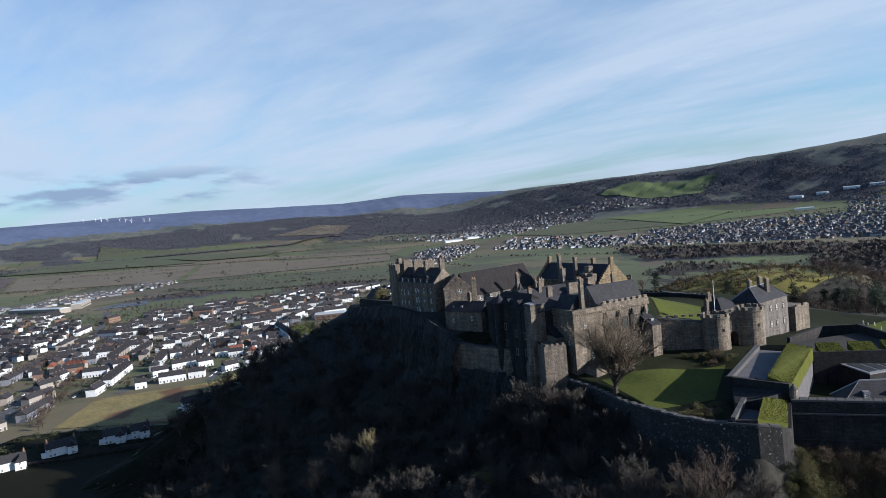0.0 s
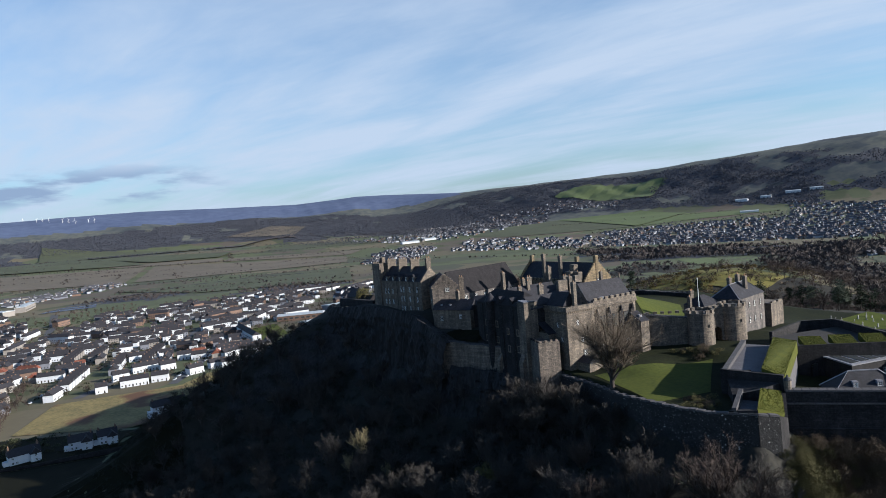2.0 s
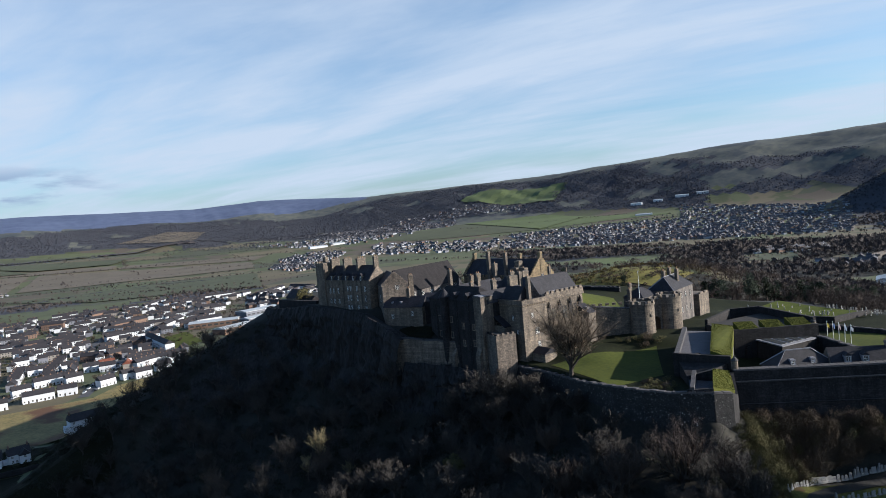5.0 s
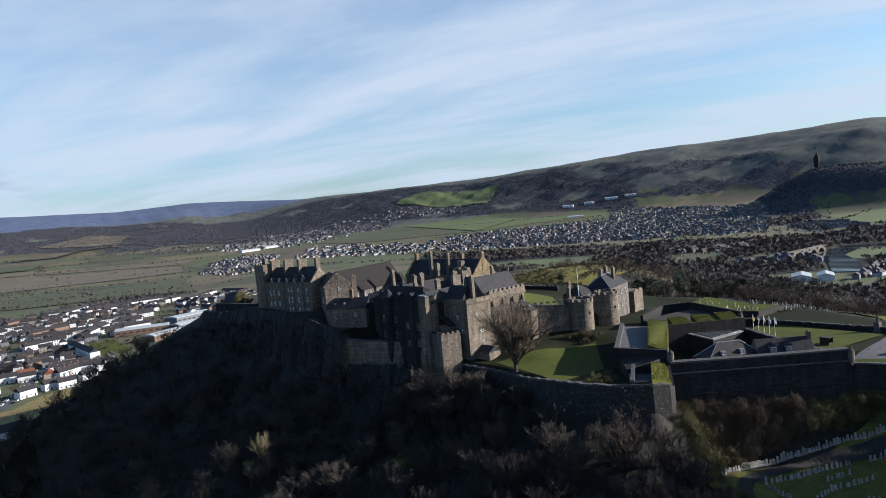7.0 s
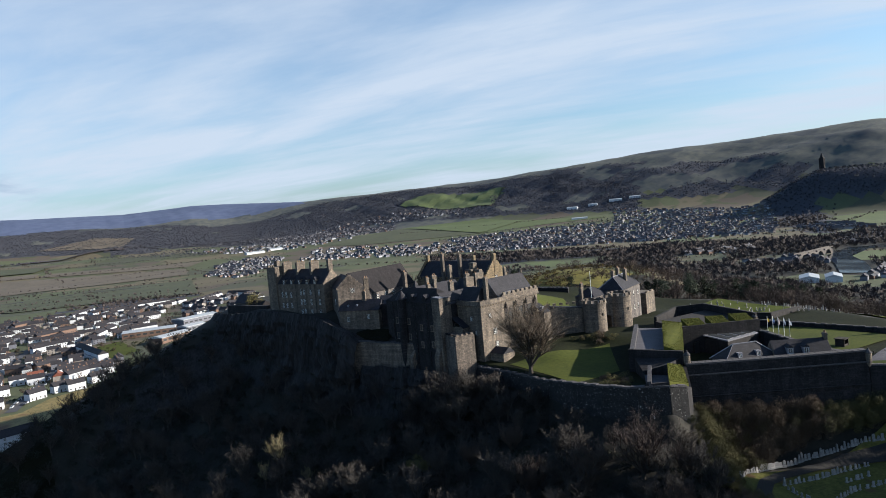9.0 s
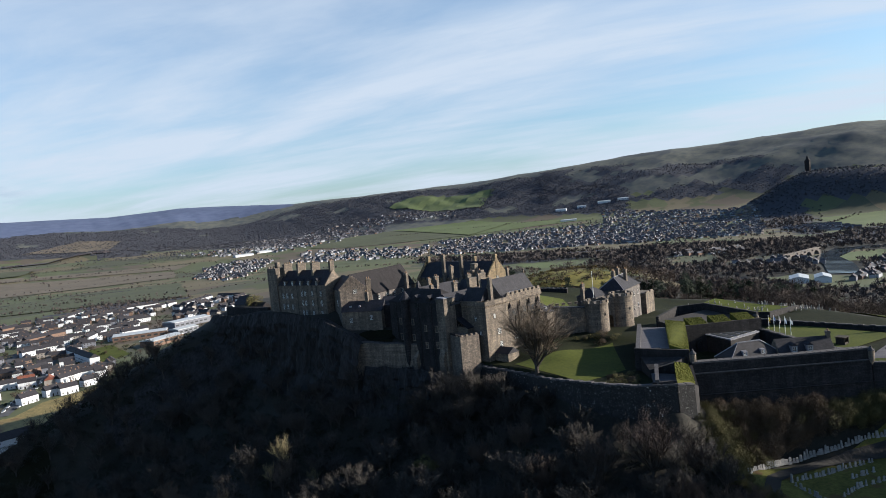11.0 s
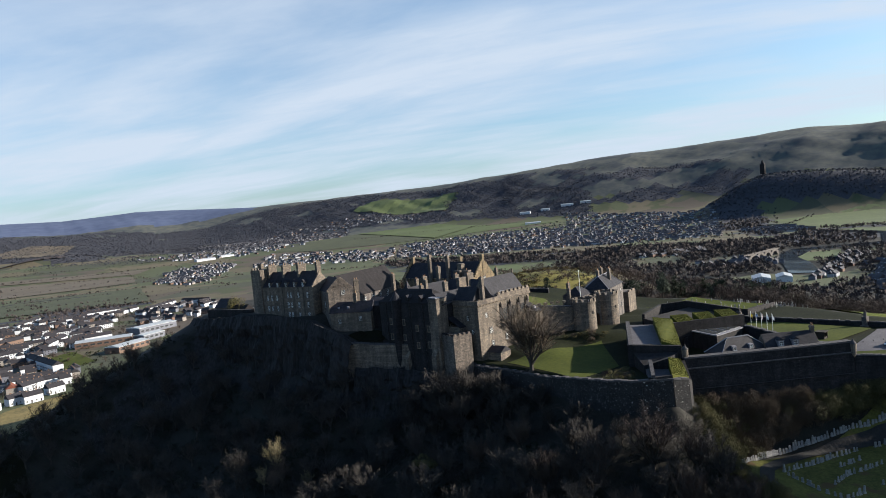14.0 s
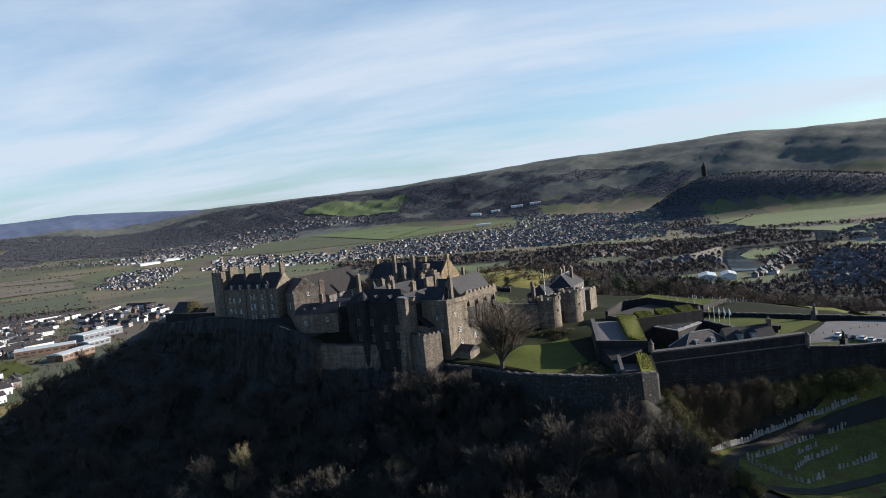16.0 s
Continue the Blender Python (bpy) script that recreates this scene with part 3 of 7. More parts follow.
def slab(name, mat, parent, corners, depth, label=""):
    """A solid under a (sloping) quad of x, y, z corners, counter-clockwise from above."""
    bm = bmesh.new()
    hi = [bm.verts.new(c) for c in corners]
    lo = [bm.verts.new((c[0], c[1], c[2] - depth)) for c in corners]
    n = len(hi)
    bm.faces.new(hi)
    bm.faces.new(lo[::-1])
    for i in range(n):
        bm.faces.new((lo[i], lo[(i + 1) % n], hi[(i + 1) % n], hi[i]))
    bmesh.ops.recalc_face_normals(bm, faces=list(bm.faces))
    return part(name, bm, mat, parent, label)


def tufts(name, parent, corners, count, size, mat, seed, label=""):
    """Rough turf: many small blades on a quad."""
    rnd = random.Random(seed)
    a, b, c, d = (Vector(p) for p in corners)
    bm = bmesh.new()
    for _ in range(count):
        u, v = rnd.random(), rnd.random()
        p = a.lerp(b, u).lerp(d.lerp(c, u), v)
        s, t = size * rnd.uniform(0.5, 1.3), rnd.random() * 6.28
        o = Vector((math.cos(t), math.sin(t), 0)) * s * 0.6
        tip = Vector((rnd.uniform(-1, 1) * s, rnd.uniform(-1, 1) * s, s))
        bm.faces.new([bm.verts.new(q) for q in (p - o, p + o, p + tip)])
    return tagged(part(name, bm, mat, parent, label), kind="stuff")


def wall_run(name, pts, z0, thick, mat, label, category="wall", batter=0.0, cope=True, cren=False, kind="structure"):
    """A wall along points of x, y, top z, going down to z0, thickness to the left of its way; with a coping course."""
    w = thing(name, 0, 0, 0, 0, label, category, kind=kind)
    for (ax, ay, az), (bx, by, bz) in zip(pts, pts[1:]):
        d = Vector((bx - ax, by - ay, 0)).normalized()
        n = Vector((-d.y, d.x, 0))
        bm = bmesh.new()
        steps = max(1, int(math.hypot(bx - ax, by - ay) / 6))
        rows = []
        for i in range(steps + 1):
            f = i / steps
            p = Vector((ax + (bx - ax) * f, ay + (by - ay) * f, 0))
            zt = az + (bz - az) * f
            wob = 0.12 * math.sin(p.x * 0.9 + p.y * 1.7)
            rows.append([bm.verts.new((*(p - n * batter).xy, z0)), bm.verts.new((*p.xy, zt + wob)), bm.verts.new((*(p + n * thick).xy, zt + wob)), bm.verts.new((*(p + n * thick).xy, z0))])
        for r0, r1 in zip(rows, rows[1:]):
            for k in range(3):
                bm.faces.new((r0[k], r1[k], r1[k + 1], r0[k + 1]))
        bm.faces.new(rows[0])
        bm.faces.new(rows[-1][::-1])
        bmesh.ops.recalc_face_normals(bm, faces=list(bm.faces))
        part("face", bm, mat, w)
        if cope:
            length = math.hypot(bx - ax, by - ay)
            cnt = min(26, max(2, int(length / 1.9)))
            me = shared(f"coping|{length / cnt:.2f}{thick}", lambda b: add_prism(b, [(-length / cnt / 2 + 0.02, -0.12), (length / cnt / 2 - 0.02, -0.12), (length / cnt / 2 - 0.02, thick + 0.12), (-length / cnt / 2 + 0.02, thick + 0.12)], -0.16, 0.28, 0.1), [M_COPE])
            tilt = -math.degrees(math.atan2(bz - az, length))
            for i in range(cnt):
                f = (i + 0.5) / cnt
                px, py = ax + (bx - ax) * f, ay + (by - ay) * f
                piece("coping_stone", me, w, pose(px, py, az + (bz - az) * f + 0.12 * math.sin(px * 0.9 + py * 1.7), 0, tilt, math.degrees(math.atan2(d.y, d.x))))
        if cren:
            merlons(w, ax + n.x * 0.35, ay + n.y * 0.35, bx + n.x * 0.35, by + n.y * 0.35, az - 0.05, mat=mat)
    return w


def crow_steps(bm, x0, x1, y, thick, z0, h, n=7):
    """The stepped top of a gable between x0 and x1."""
    c = (x0 + x1) / 2
    for i in range(n):
        f0, f1 = i / n, (i + 1) / n
        half = (x1 - x0) / 2 * (1 - f0) + 0.25
        add_box(bm, c - half, y, z0 + h * f0, c + half, y + thick, z0 + h * f1 + 0.35)


def pitched(name, mat, parent, x0, y0, x1, y1, z, h, axis="x", over=0.35, hip=0.0, label=""):
    bm = bmesh.new()
    add_gable(bm, x0, y0, x1, y1, z, h, axis, over, 0, hip)
    return part(name, bm, mat, parent, label)


def walls(parent, x0, y0, x1, y1, z0, z1, mat, axis=None, gable=0.0, name="wall"):
    """A block of masonry; axis and gable raise its two end gables under a ridge roof."""
    bm = bmesh.new()
    add_box(bm, x0, y0, z0, x1, y1, z1)
    if gable:
        if axis == "x":
            for xa, xb in ((x0 - 0.02, x0 + 0.6), (x1 - 0.6, x1 + 0.02)):
                crow_like = [(xa, y0), (xb, y0), (xb, y1), (xa, y1)]
                v = [bm.verts.new((px, py, z1)) for px, py in crow_like]
                t = [bm.verts.new((xa, (y0 + y1) / 2, z1 + gable)), bm.verts.new((xb, (y0 + y1) / 2, z1 + gable))]
                bm.faces.new((v[0], v[1], t[1], t[0])); bm.faces.new((v[2], v[3], t[0], t[1])); bm.faces.new((v[1], v[2], t[1])); bm.faces.new((v[3], v[0], t[0]))
        else:
            for ya, yb in ((y0 - 0.02, y0 + 0.6), (y1 - 0.6, y1 + 0.02)):
                v = [bm.verts.new(p) for p in ((x0, ya, z1), (x1, ya, z1), (x1, yb, z1), (x0, yb, z1))]
                t = [bm.verts.new(((x0 + x1) / 2, ya, z1 + gable)), bm.verts.new(((x0 + x1) / 2, yb, z1 + gable))]
                bm.faces.new((v[0], v[1], t[0])); bm.faces.new((v[2], v[3], t[1])); bm.faces.new((v[1], v[2], t[1], t[0])); bm.faces.new((v[3], v[0], t[0], t[1]))
    return part(name, bm, mat, parent)


# ---- the crag ----
def build_crag(name, path, label, seed):
    """A jointed rock face along a line of x, y, top z, bottom z; the open air lies to its right."""
    cols, rows = [], 15
    for (ax, ay, at, ab), (bx, by, bt, bb) in zip(path, path[1:]):
        n = max(2, int(math.hypot(bx - ax, by - ay) / 0.9))
        d = Vector((bx - ax, by - ay, 0)).normalized()
        cols += [(ax + (bx - ax) * i / n, ay + (by - ay) * i / n, at + (bt - at) * i / n, ab + (bb - ab) * i / n, d.y, -d.x) for i in range(n)]
    bm = bmesh.new()
    grid = []
    for i, (x, y, zt, zb, nx, ny) in enumerate(cols):
        line = []
        rib = 3.4 * abs(noise.noise(Vector((i * 0.27, seed, 0)))) + 2.2 * noise.noise(Vector((i * 0.11, seed, 5)))
        for j in range(rows):
            f = j / (rows - 1)
            ledge = 1.9 * round(2.2 * noise.noise(Vector((i * 0.16, j * 0.5, seed)))) / 2
            out = 1.6 + f * 4.6 + (rib + ledge + 0.7 * noise.noise(Vector((i * 0.7, j * 0.6, seed + 3)))) * min(1, 0.3 + f * 3)
            jag = 0.8 + 0.5 * noise.noise(Vector((i * 0.9, j, seed)))
            if j == 0:
                out, jag = -3.5, -0.3
            elif j == 1:
                out, f, jag = 0.4 + 1.2 * abs(rib) * 0.5, 0.0, 0.9 + 0.9 * noise.noise(Vector((i * 0.35, 7.7, seed)))
            line.append(bm.verts.new((x + nx * out, y + ny * out, zt + (zb - zt) * f + jag)))
        grid.append(line)
    for c0, c1 in zip(grid, grid[1:]):
        for j in range(rows - 1):
            bm.faces.new((c0[j], c0[j + 1], c1[j + 1], c1[j]))
    return tagged(part(name, bm, M_ROCK), label, "cliff", kind="structure")


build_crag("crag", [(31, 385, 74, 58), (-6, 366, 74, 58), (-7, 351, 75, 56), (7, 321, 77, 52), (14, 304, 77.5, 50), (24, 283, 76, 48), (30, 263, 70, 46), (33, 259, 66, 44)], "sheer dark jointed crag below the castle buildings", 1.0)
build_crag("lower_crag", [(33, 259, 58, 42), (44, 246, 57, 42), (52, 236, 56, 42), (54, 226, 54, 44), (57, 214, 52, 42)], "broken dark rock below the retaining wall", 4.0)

# ---- palace ----
def build_palace():
    p = thing("palace", 66, 219.5, 60, 17, "grey-brown stone royal palace with slate roofs and tall chimneys", "palace")
    # corner tower
    walls(p, 0, 0, 12.5, 12, -6, 21.4, M_STONE, name="tower_wall")
    bm = bmesh.new()
    add_box(bm, -0.35, -0.35, 20.6, 12.85, 0.35, 22.2)
    add_box(bm, -0.35, 0.35, 20.6, 0.35, 12, 22.2)
    part("parapet", bm, M_STONE, p)
    corb = shared("corbel|", lambda b: add_prism(b, [(-0.22, -0.3), (0.22, -0.3), (0.22, 0.1), (-0.22, 0.1)], 0, 0.6, -0.05), [M_STONE])
    for i in range(15):
        piece("corbel", corb, p, pose(0.2 + i * 0.86, -0.02, 20.0))
    for i in range(13):
        piece("corbel", corb, p, pose(-0.02, 0.5 + i * 0.9, 20.0, 0, 0, -90))
    pitched("cap_house_roof", M_SLATE, p, 1.2, 3, 7.5, 11.5, 22.2, 4.6, "y")
    walls(p, 1.3, 3.1, 7.4, 11.4, 21, 22.3, M_STONE, "y", 4.0, "cap_house")
    for x, z, w, h in ((4.6, 15.6, 1.0, 1.5), (6.7, 9.5, 1.7, 1.9), (7.2, 4.6, 1.3, 1.8)):
        window(p, x, 0, z, w, h)
    for y, z in ((3, 10), (8, 10), (5, 15)):
        window(p, 0, y, z, 0.9, 1.5, -90)
    # great south front
    walls(p, 12.5, 1.0, 33.5, 11, -6, 21.0, M_STONE, name="south_wall")
    bm = bmesh.new()
    add_box(bm, 12.9, 0.4, 20.2, 33.9, 1.6, 21.0)
    add_box(bm, 12.9, 0.7, 21.0, 33.9, 1.4, 22.6)
    part("parapet", bm, M_STONE, p)
    merlons(p, 12.9, 1.05, 33.9, 1.05, 22.6, 1.5, 1.0, 0.9)
    bay = shared("statue_niche|", lambda b: [add_box(b, -0.9, 0, 0, 0.9, 0.5, 7.5), add_prism(b, ring_round(0, -0.1, 0.7, 8), 7.2, 9.2, 0.5), add_prism(b, ring_round(0, -0.15, 0.5, 8), -0.8, 0.2, -0.25)], [M_DARKSHADESTONE])
    statue = shared("carved_figure|", lambda b: [add_prism(b, ring_round(0, 0, 0.34, 8), 0, 1.5, 0.1), add_prism(b, ring_round(0, 0, 0.2, 8), 1.5, 1.95, 0.06)], [M_PALESTONE])
    for x in (14.2, 20.0, 25.8, 31.4):
        n = piece("statue_niche", bay, p, pose(x, 0.55, 10.5))
        piece("carved_figure", statue, n, pose(0, -0.35, 1.6))
    for x in (17.1, 22.9, 28.6):
        window(p, x, 1.0, 12.5, 2.1, 4.2, 0, (2, 3), M_DARKSHADESTONE, M_IRON)
        window(p, x, 1.0, 5.0, 1.5, 2.2, 0, (2, 2))
    walls(p, 12.5, 2.4, 33.5, 13.6, 20, 21.4, M_STONE, "x", 7.0, "gable_wall")
    pitched("roof", M_SLATE, p, 12.6, 2.4, 33.3, 13.6, 21.4, 7.2, "x", 0.1)
    box_part("roof_window", M_LEAD, p, 17.5, 3.0, 22.3, 20.5, 4.2, 23.2)
    box_part("roof_window", M_LEAD, p, 23.5, 3.0, 22.3, 24.7, 4.2, 23.2)
    box_part("finial", M_STONE, p, 32.8, 7.7, 28.4, 33.3, 8.3, 30.2)
    # west range; its walls use the darker stone to paint their shade
    walls(p, -8.8, 12.2, 2.0, 43, -6, 22.6, M_DARKSHADESTONE, name="west_wall")
    pitched("west_roof", M_BROWNROOF, p, -8.8, 12.9, 2.0, 43, 22.6, 4.6, "y", 0.25, 6.0)
    # raised corner of the west range, with a lead-covered flat and a south window
    walls(p, -9.0, 11.9, -3.2, 16.0, -6, 24.0, M_STONE, name="corner_turret")
    box_part("turret_coping", M_COPE, p, -9.2, 11.7, 24.0, -3.0, 16.2, 24.35)
    slab("turret_lead", M_LEAD, p, [(-8.8, 12.1, 24.5), (-6.2, 12.1, 24.5), (-6.2, 15.8, 24.8), (-8.8, 15.8, 24.8)], 0.2)
    window(p, -5.6, 11.9, 21.2, 1.2, 1.7, 0, (1, 2), M_STONE, M_DARKWOOD)
    for y in (20.5, 27.5, 34.0):
        d = box_part("dormer", M_DARKSHADESTONE, p, -8.6, y - 0.9, 22.4, -5.2, y + 0.9, 24.4)
        bm = bmesh.new()
        add_gable(bm, -8.8, y - 1.0, -4.2, y + 1.0, 24.4, 1.1, "x", 0.1)
        part("dormer_roof", bm, M_SLATE, d)
    # lower gabled block and stair turret in the angle before the corner tower
    walls(p, -3.2, 6.5, 0.0, 12.2, -6, 13.0, M_STONE, name="angle_wall")
    slab("angle_roof", M_SLATE, p, [(-3.4, 6.3, 12.9), (0.0, 6.3, 12.9), (0.0, 12.2, 16.4), (-3.4, 12.2, 16.4)], 0.3)
    bm = bmesh.new()
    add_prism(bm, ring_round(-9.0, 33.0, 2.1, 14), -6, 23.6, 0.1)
    part("stair_turret", bm, M_DARKSHADESTONE, p)
    bm = bmesh.new()
    add_prism(bm, ring_round(-9.0, 33.0, 2.4, 14), 23.6, 27.0, 2.3)
    part("turret_cap", bm, M_SLATE, p)
    for y in (19.0, 26.0, 39.0):
        bm = bmesh.new()
        add_prism(bm, ring_round(-8.95, y, 0.1, 6), -2, 22.4)
        part("drainpipe", bm, M_IRON, p)
    for y0, y1, z1 in ((13.0, 15.4, 6.0), (28.0, 30.2, 4.0)):
        slab("buttress", M_STONE, p, [(-10.4, y0, z1 - 3), (-8.8, y0, z1), (-8.8, y1, z1), (-10.4, y1, z1 - 3)], 12)
    walls(p, 2.0, 11.5, 12.5, 18, -6, 21.5, M_DARKSHADESTONE, name="link_wall")
    pitched("link_roof", M_SLATE, p, -6, 11.6, 14, 19, 21.5, 4.2, "x", 0.1)
    for y, z in ((17, 6), (23, 5.5), (30, 8), (37, 8), (17, 12), (23, 12), (30, 14), (37, 14)):
        window(p, -8.8, y, z, 1.1, 2.0, -90, (1, 3), M_STONE, M_DARKWOOD)
    for x, z in ((-6.5, 18.6), (-4.2, 10), (-1.4, 11.5), (-6.9, 4)):
        window(p, x, 12.2, z, 1.2, 2.2, 0, (1, 2), M_STONE, M_DARKWOOD)
    # inner ranges round the court
    for x0, y0, x1, y1, ax in ((20, 13.6, 33, 36, "y"), (2, 32, 24, 42, "x")):
        walls(p, x0, y0, x1, y1, 0, 21, M_STONE, ax, 5.5, "inner_wall")
        pitched("inner_roof", M_SLATE, p, x0, y0, x1, y1, 21.2, 5.6, ax, 0.2)
    ca, sa = math.cos(radians(17)), math.sin(radians(17))
    for wx, wy, z1, w, d, pots in ((70.5, 222.3, 90.4, 1.3, 1.3, 1), (75.0, 243.5, 89.0, 4.4, 1.5, 0), (78.4, 244.0, 90.0, 1.5, 1.5, 1), (91.8, 270.0, 92.0, 2.6, 2.2, 0), (81.2, 272.0, 92.0, 1.6, 1.6, 1), (64.2, 238.0, 88.9, 1.9, 1.3, 2), (68.4, 262.0, 89.6, 2.2, 1.3, 2), (66.2, 257.0, 88.6, 1.2, 1.2, 1), (68.9, 270.0, 88.2, 1.5, 1.2, 2), (64.6, 284.0, 90.5, 1.3, 1.6, 2), (86.4, 255.0, 89.0, 3.4, 1.6, 0), (84.0, 262.0, 88.5, 2.2, 1.3, 2), (88.9, 238.6, 91.2, 1.0, 1.0, 1), (60.2, 250.0, 87.6, 1.4, 1.1, 2)):
        dx, dy = wx - 66, wy - 219.5
        chimney(p, dx * ca + dy * sa, -dx * sa + dy * ca, 18, z1 - 60, w, d, 0, pots)
    pitched("stair_cap", M_SLATE, p, 4.5, 40, 7.5, 43, 24, 5.0, "x", 0.1, 1.5)
    # lean-to at the tower's foot
    walls(p, 3.2, -6.2, 9.2, 0, -4, 3.0, M_STONE, name="shed_wall")
    pitched("shed_roof", M_SLATE, p, 3.2, -6.2, 9.2, 0, 3.0, 1.9, "y", 0.2)
    # terrace buildings at the front's far end
    walls(p, 30, -4.5, 34, 1.0, 0, 13.5, M_STONE, name="annexe_wall")
    slab("annexe_roof", M_SLATE, p, [(29.8, -4.7, 13.4), (34.2, -4.7, 13.4), (34.2, 1.0, 16.4), (29.8, 1.0, 16.4)], 0.3)
    box_part("skylight", M_LEAD, p, 31.2, -2.9, 14.55, 32.4, -1.7, 15.3)
    return p


build_palace()
corner = thing("walled_bastion", 55.4, 220.7, 60, 1, "battlemented rubble bastion below the palace tower", "bastion")
walls(corner, 0, 0, 7.8, 10, -12, 10.9, M_RUBBLE, name="masonry")
merlons(corner, 0, 0.35, 7.8, 0.35, 10.9, 0.9, 0.8, 0.7, 0.6, M_RUBBLE)
# west merlons in the darker stone, a painted shaded side
merlons(corner, 0.35, 0.6, 0.35, 9.8, 10.9, 0.9, 0.8, 0.7, 0.6, M_DARKSHADESTONE)


def build_great_hall():
    g = thing("great_hall", 99.2, 263, 71.8, 18, "ochre limewashed great hall with a steep dark slate roof", "hall")
    walls(g, -7, 0, 7, 44, -4, 13.0, M_OCHRE)
    pitched("roof", M_SLATE, g, -7, 0.7, 7, 43.3, 13.0, 7.6, "y", 0.2)
    for y in (0, 43.3):
        bm = bmesh.new()
        crow_steps(bm, -7.2, 7.2, y, 0.8, 13.0, 8.0, 9)
        part("crow_stepped_gable", bm, M_OCHRE, g)
    for x, z in ((-3, 4), (3, 4), (0, 11)):
        window(g, x, 0, z, 1.4, 3.2, 0, (1, 3))
    for y in (8, 16, 24, 32):
        window(g, -7, y, 5, 1.6, 4.5, -90, (1, 4))
    merlons(g, -7.1, 0.5, -7.1, 43.5, 13.0, 1.3, 1.0, 1.0, 0.5, M_OCHRE)
    for x, y, z1 in ((0, 0.6, 23.6), (3.5, 16, 22.6), (0, 43, 23.4)):
        chimney(g, x, y, 14, z1, 1.4, 1.5, 0, 0, M_OCHRE)
    for y, w in ((3, 3.2), (8, 3.6)):
        chimney(g, -8.2, y, -4, 17.6, 2.0, w, 0, 1)
    for y, z1 in ((14, 24.2), (25, 24.8)):
        chimney(g, -7.8, y, -4, z1, 1.2, 1.5, 0, 1)


build_great_hall()


def build_long_house():
    k = thing("old_lodging", 15.5, 317, 76, -64.3, "long grey stone lodging with dormers above the crag", "building")
    walls(k, 0, 0, 31, 11, -8, 13.6, M_STONE, "x", 6.0)
    pitched("roof", M_SLATE, k, 0.6, 0, 30.4, 11, 13.6, 6.2, "x", 0.25)
    walls(k, -6, -0.6, 0, 6, -8, 21.5, M_STONE, name="stair_tower")
    merlons(k, -5.8, -0.4, -0.2, -0.4, 21.5, 0.8, 0.7, 0.8, 0.5)
    merlons(k, -5.8, -0.2, -5.8, 5.8, 21.5, 0.8, 0.7, 0.8, 0.5)
    box_part("turret", M_STONE, k, -5.6, 3.6, 21.5, -3.6, 5.6, 24.0, bevel=0.15)
    for x, w in ((1.2, 4.6), (10.5, 4.6), (20.0, 4.6)):
        chimney(k, x, 5.5, 13, 23.0, 1.1, w, 0, 3)
    chimney(k, 30.2, 5.5, 13, 23.6, 1.1, 2.4, 0, 2)
    for i in range(5):
        x = 5.0 + i * 5.2
        d = box_part("dormer", M_STONE, k, x - 0.8, -0.1, 13.3, x + 0.8, 3.2, 15.6)
        bm = bmesh.new()
        add_gable(bm, x - 0.85, -0.25, x + 0.85, 3.6, 15.6, 1.2, "y", 0.1)
        part("dormer_roof", bm, M_SLATE, d)
        window(k, x, -0.1, 13.7, 1.0, 1.7, 0, (1, 3))
    for x in (3.2, 5.8, 9.2):
        window(k, x, 0, 7.6, 1.15, 2.3, 0, (1, 3))
        window(k, x, 0, 3.0, 1.15, 2.0, 0, (1, 3))
    for x in (16.0, 18.0, 22.5, 28.0):
        window(k, x, 0, 8.8, 1.15, 2.3, 0, (1, 3))
        window(k, x, 0, 4.6, 1.15, 2.3, 0, (1, 3))
        window(k, x, 0, 0.4, 1.15, 2.0, 0, (1, 3))
    for x in (12.8, 25.5):
        bm = bmesh.new()
        add_prism(bm, ring_round(x, -0.12, 0.09, 6), -4, 13.4)
        part("drainpipe", bm, M_IRON, k)
    # gabled wing
    w = thing("gabled_wing", 31.5, 277.8, 74, -6, "rubble stone wing with a crow-stepped gable", "building")
    walls(w, 0, 0, 10.7, 15, -4, 13.3, M_RUBBLE, "y", 5.4)
    pitched("roof", M_SLATE, w, 0, 0.6, 10.7, 17, 13.3, 5.3, "y", 0.15)
    bm = bmesh.new()
    crow_steps(bm, -0.1, 10.8, -0.1, 0.7, 13.3, 5.2, 8)
    part("crow_stepped_gable", bm, M_RUBBLE, w)
    window(w, 6.4, 0, 11.6, 1.5, 2.6, 0, (1, 3))
    window(w, 0, 5.5, 6.5, 1.3, 2.6, -90, (1, 3))
    chimney(w, 12.6, 1.2, 6, 17.0, 2.0, 1.2, 0, 2)
    # low range in front of it
    l = thing("low_range", 31.2, 275.6, 70, -44, "low stone range with a slate roof and a chimney", "building")
    walls(l, -0.5, 0, 17, 8, -6, 8.6, M_STONE)
    pitched("roof", M_SLATE, l, -0.5, 0, 17, 8, 8.6, 4.0, "x", 0.3)
    for x, z in ((3.5, 4.3), (12.5, 5.2)):
        window(l, x, 0, z, 1.1, 1.7)
    chimney(l, 9.5, 4, 11, 16.0, 1.4, 1.1, 0, 2)
    for x in (2.5, 6.5):
        box_part("roof_window", M_LEAD, l, x, 1.4, 10.2, x + 0.9, 2.4, 10.9)
    for i in range(2):
        r = thing("lean_to", 44.6 + i * 4.5, 268.2 - i * 2.5, 72, -44, "small slate-roofed stone outhouse", "outhouse")
        walls(r, 0, -1, 5, 6, -6, 8.5, M_DARKSHADESTONE)
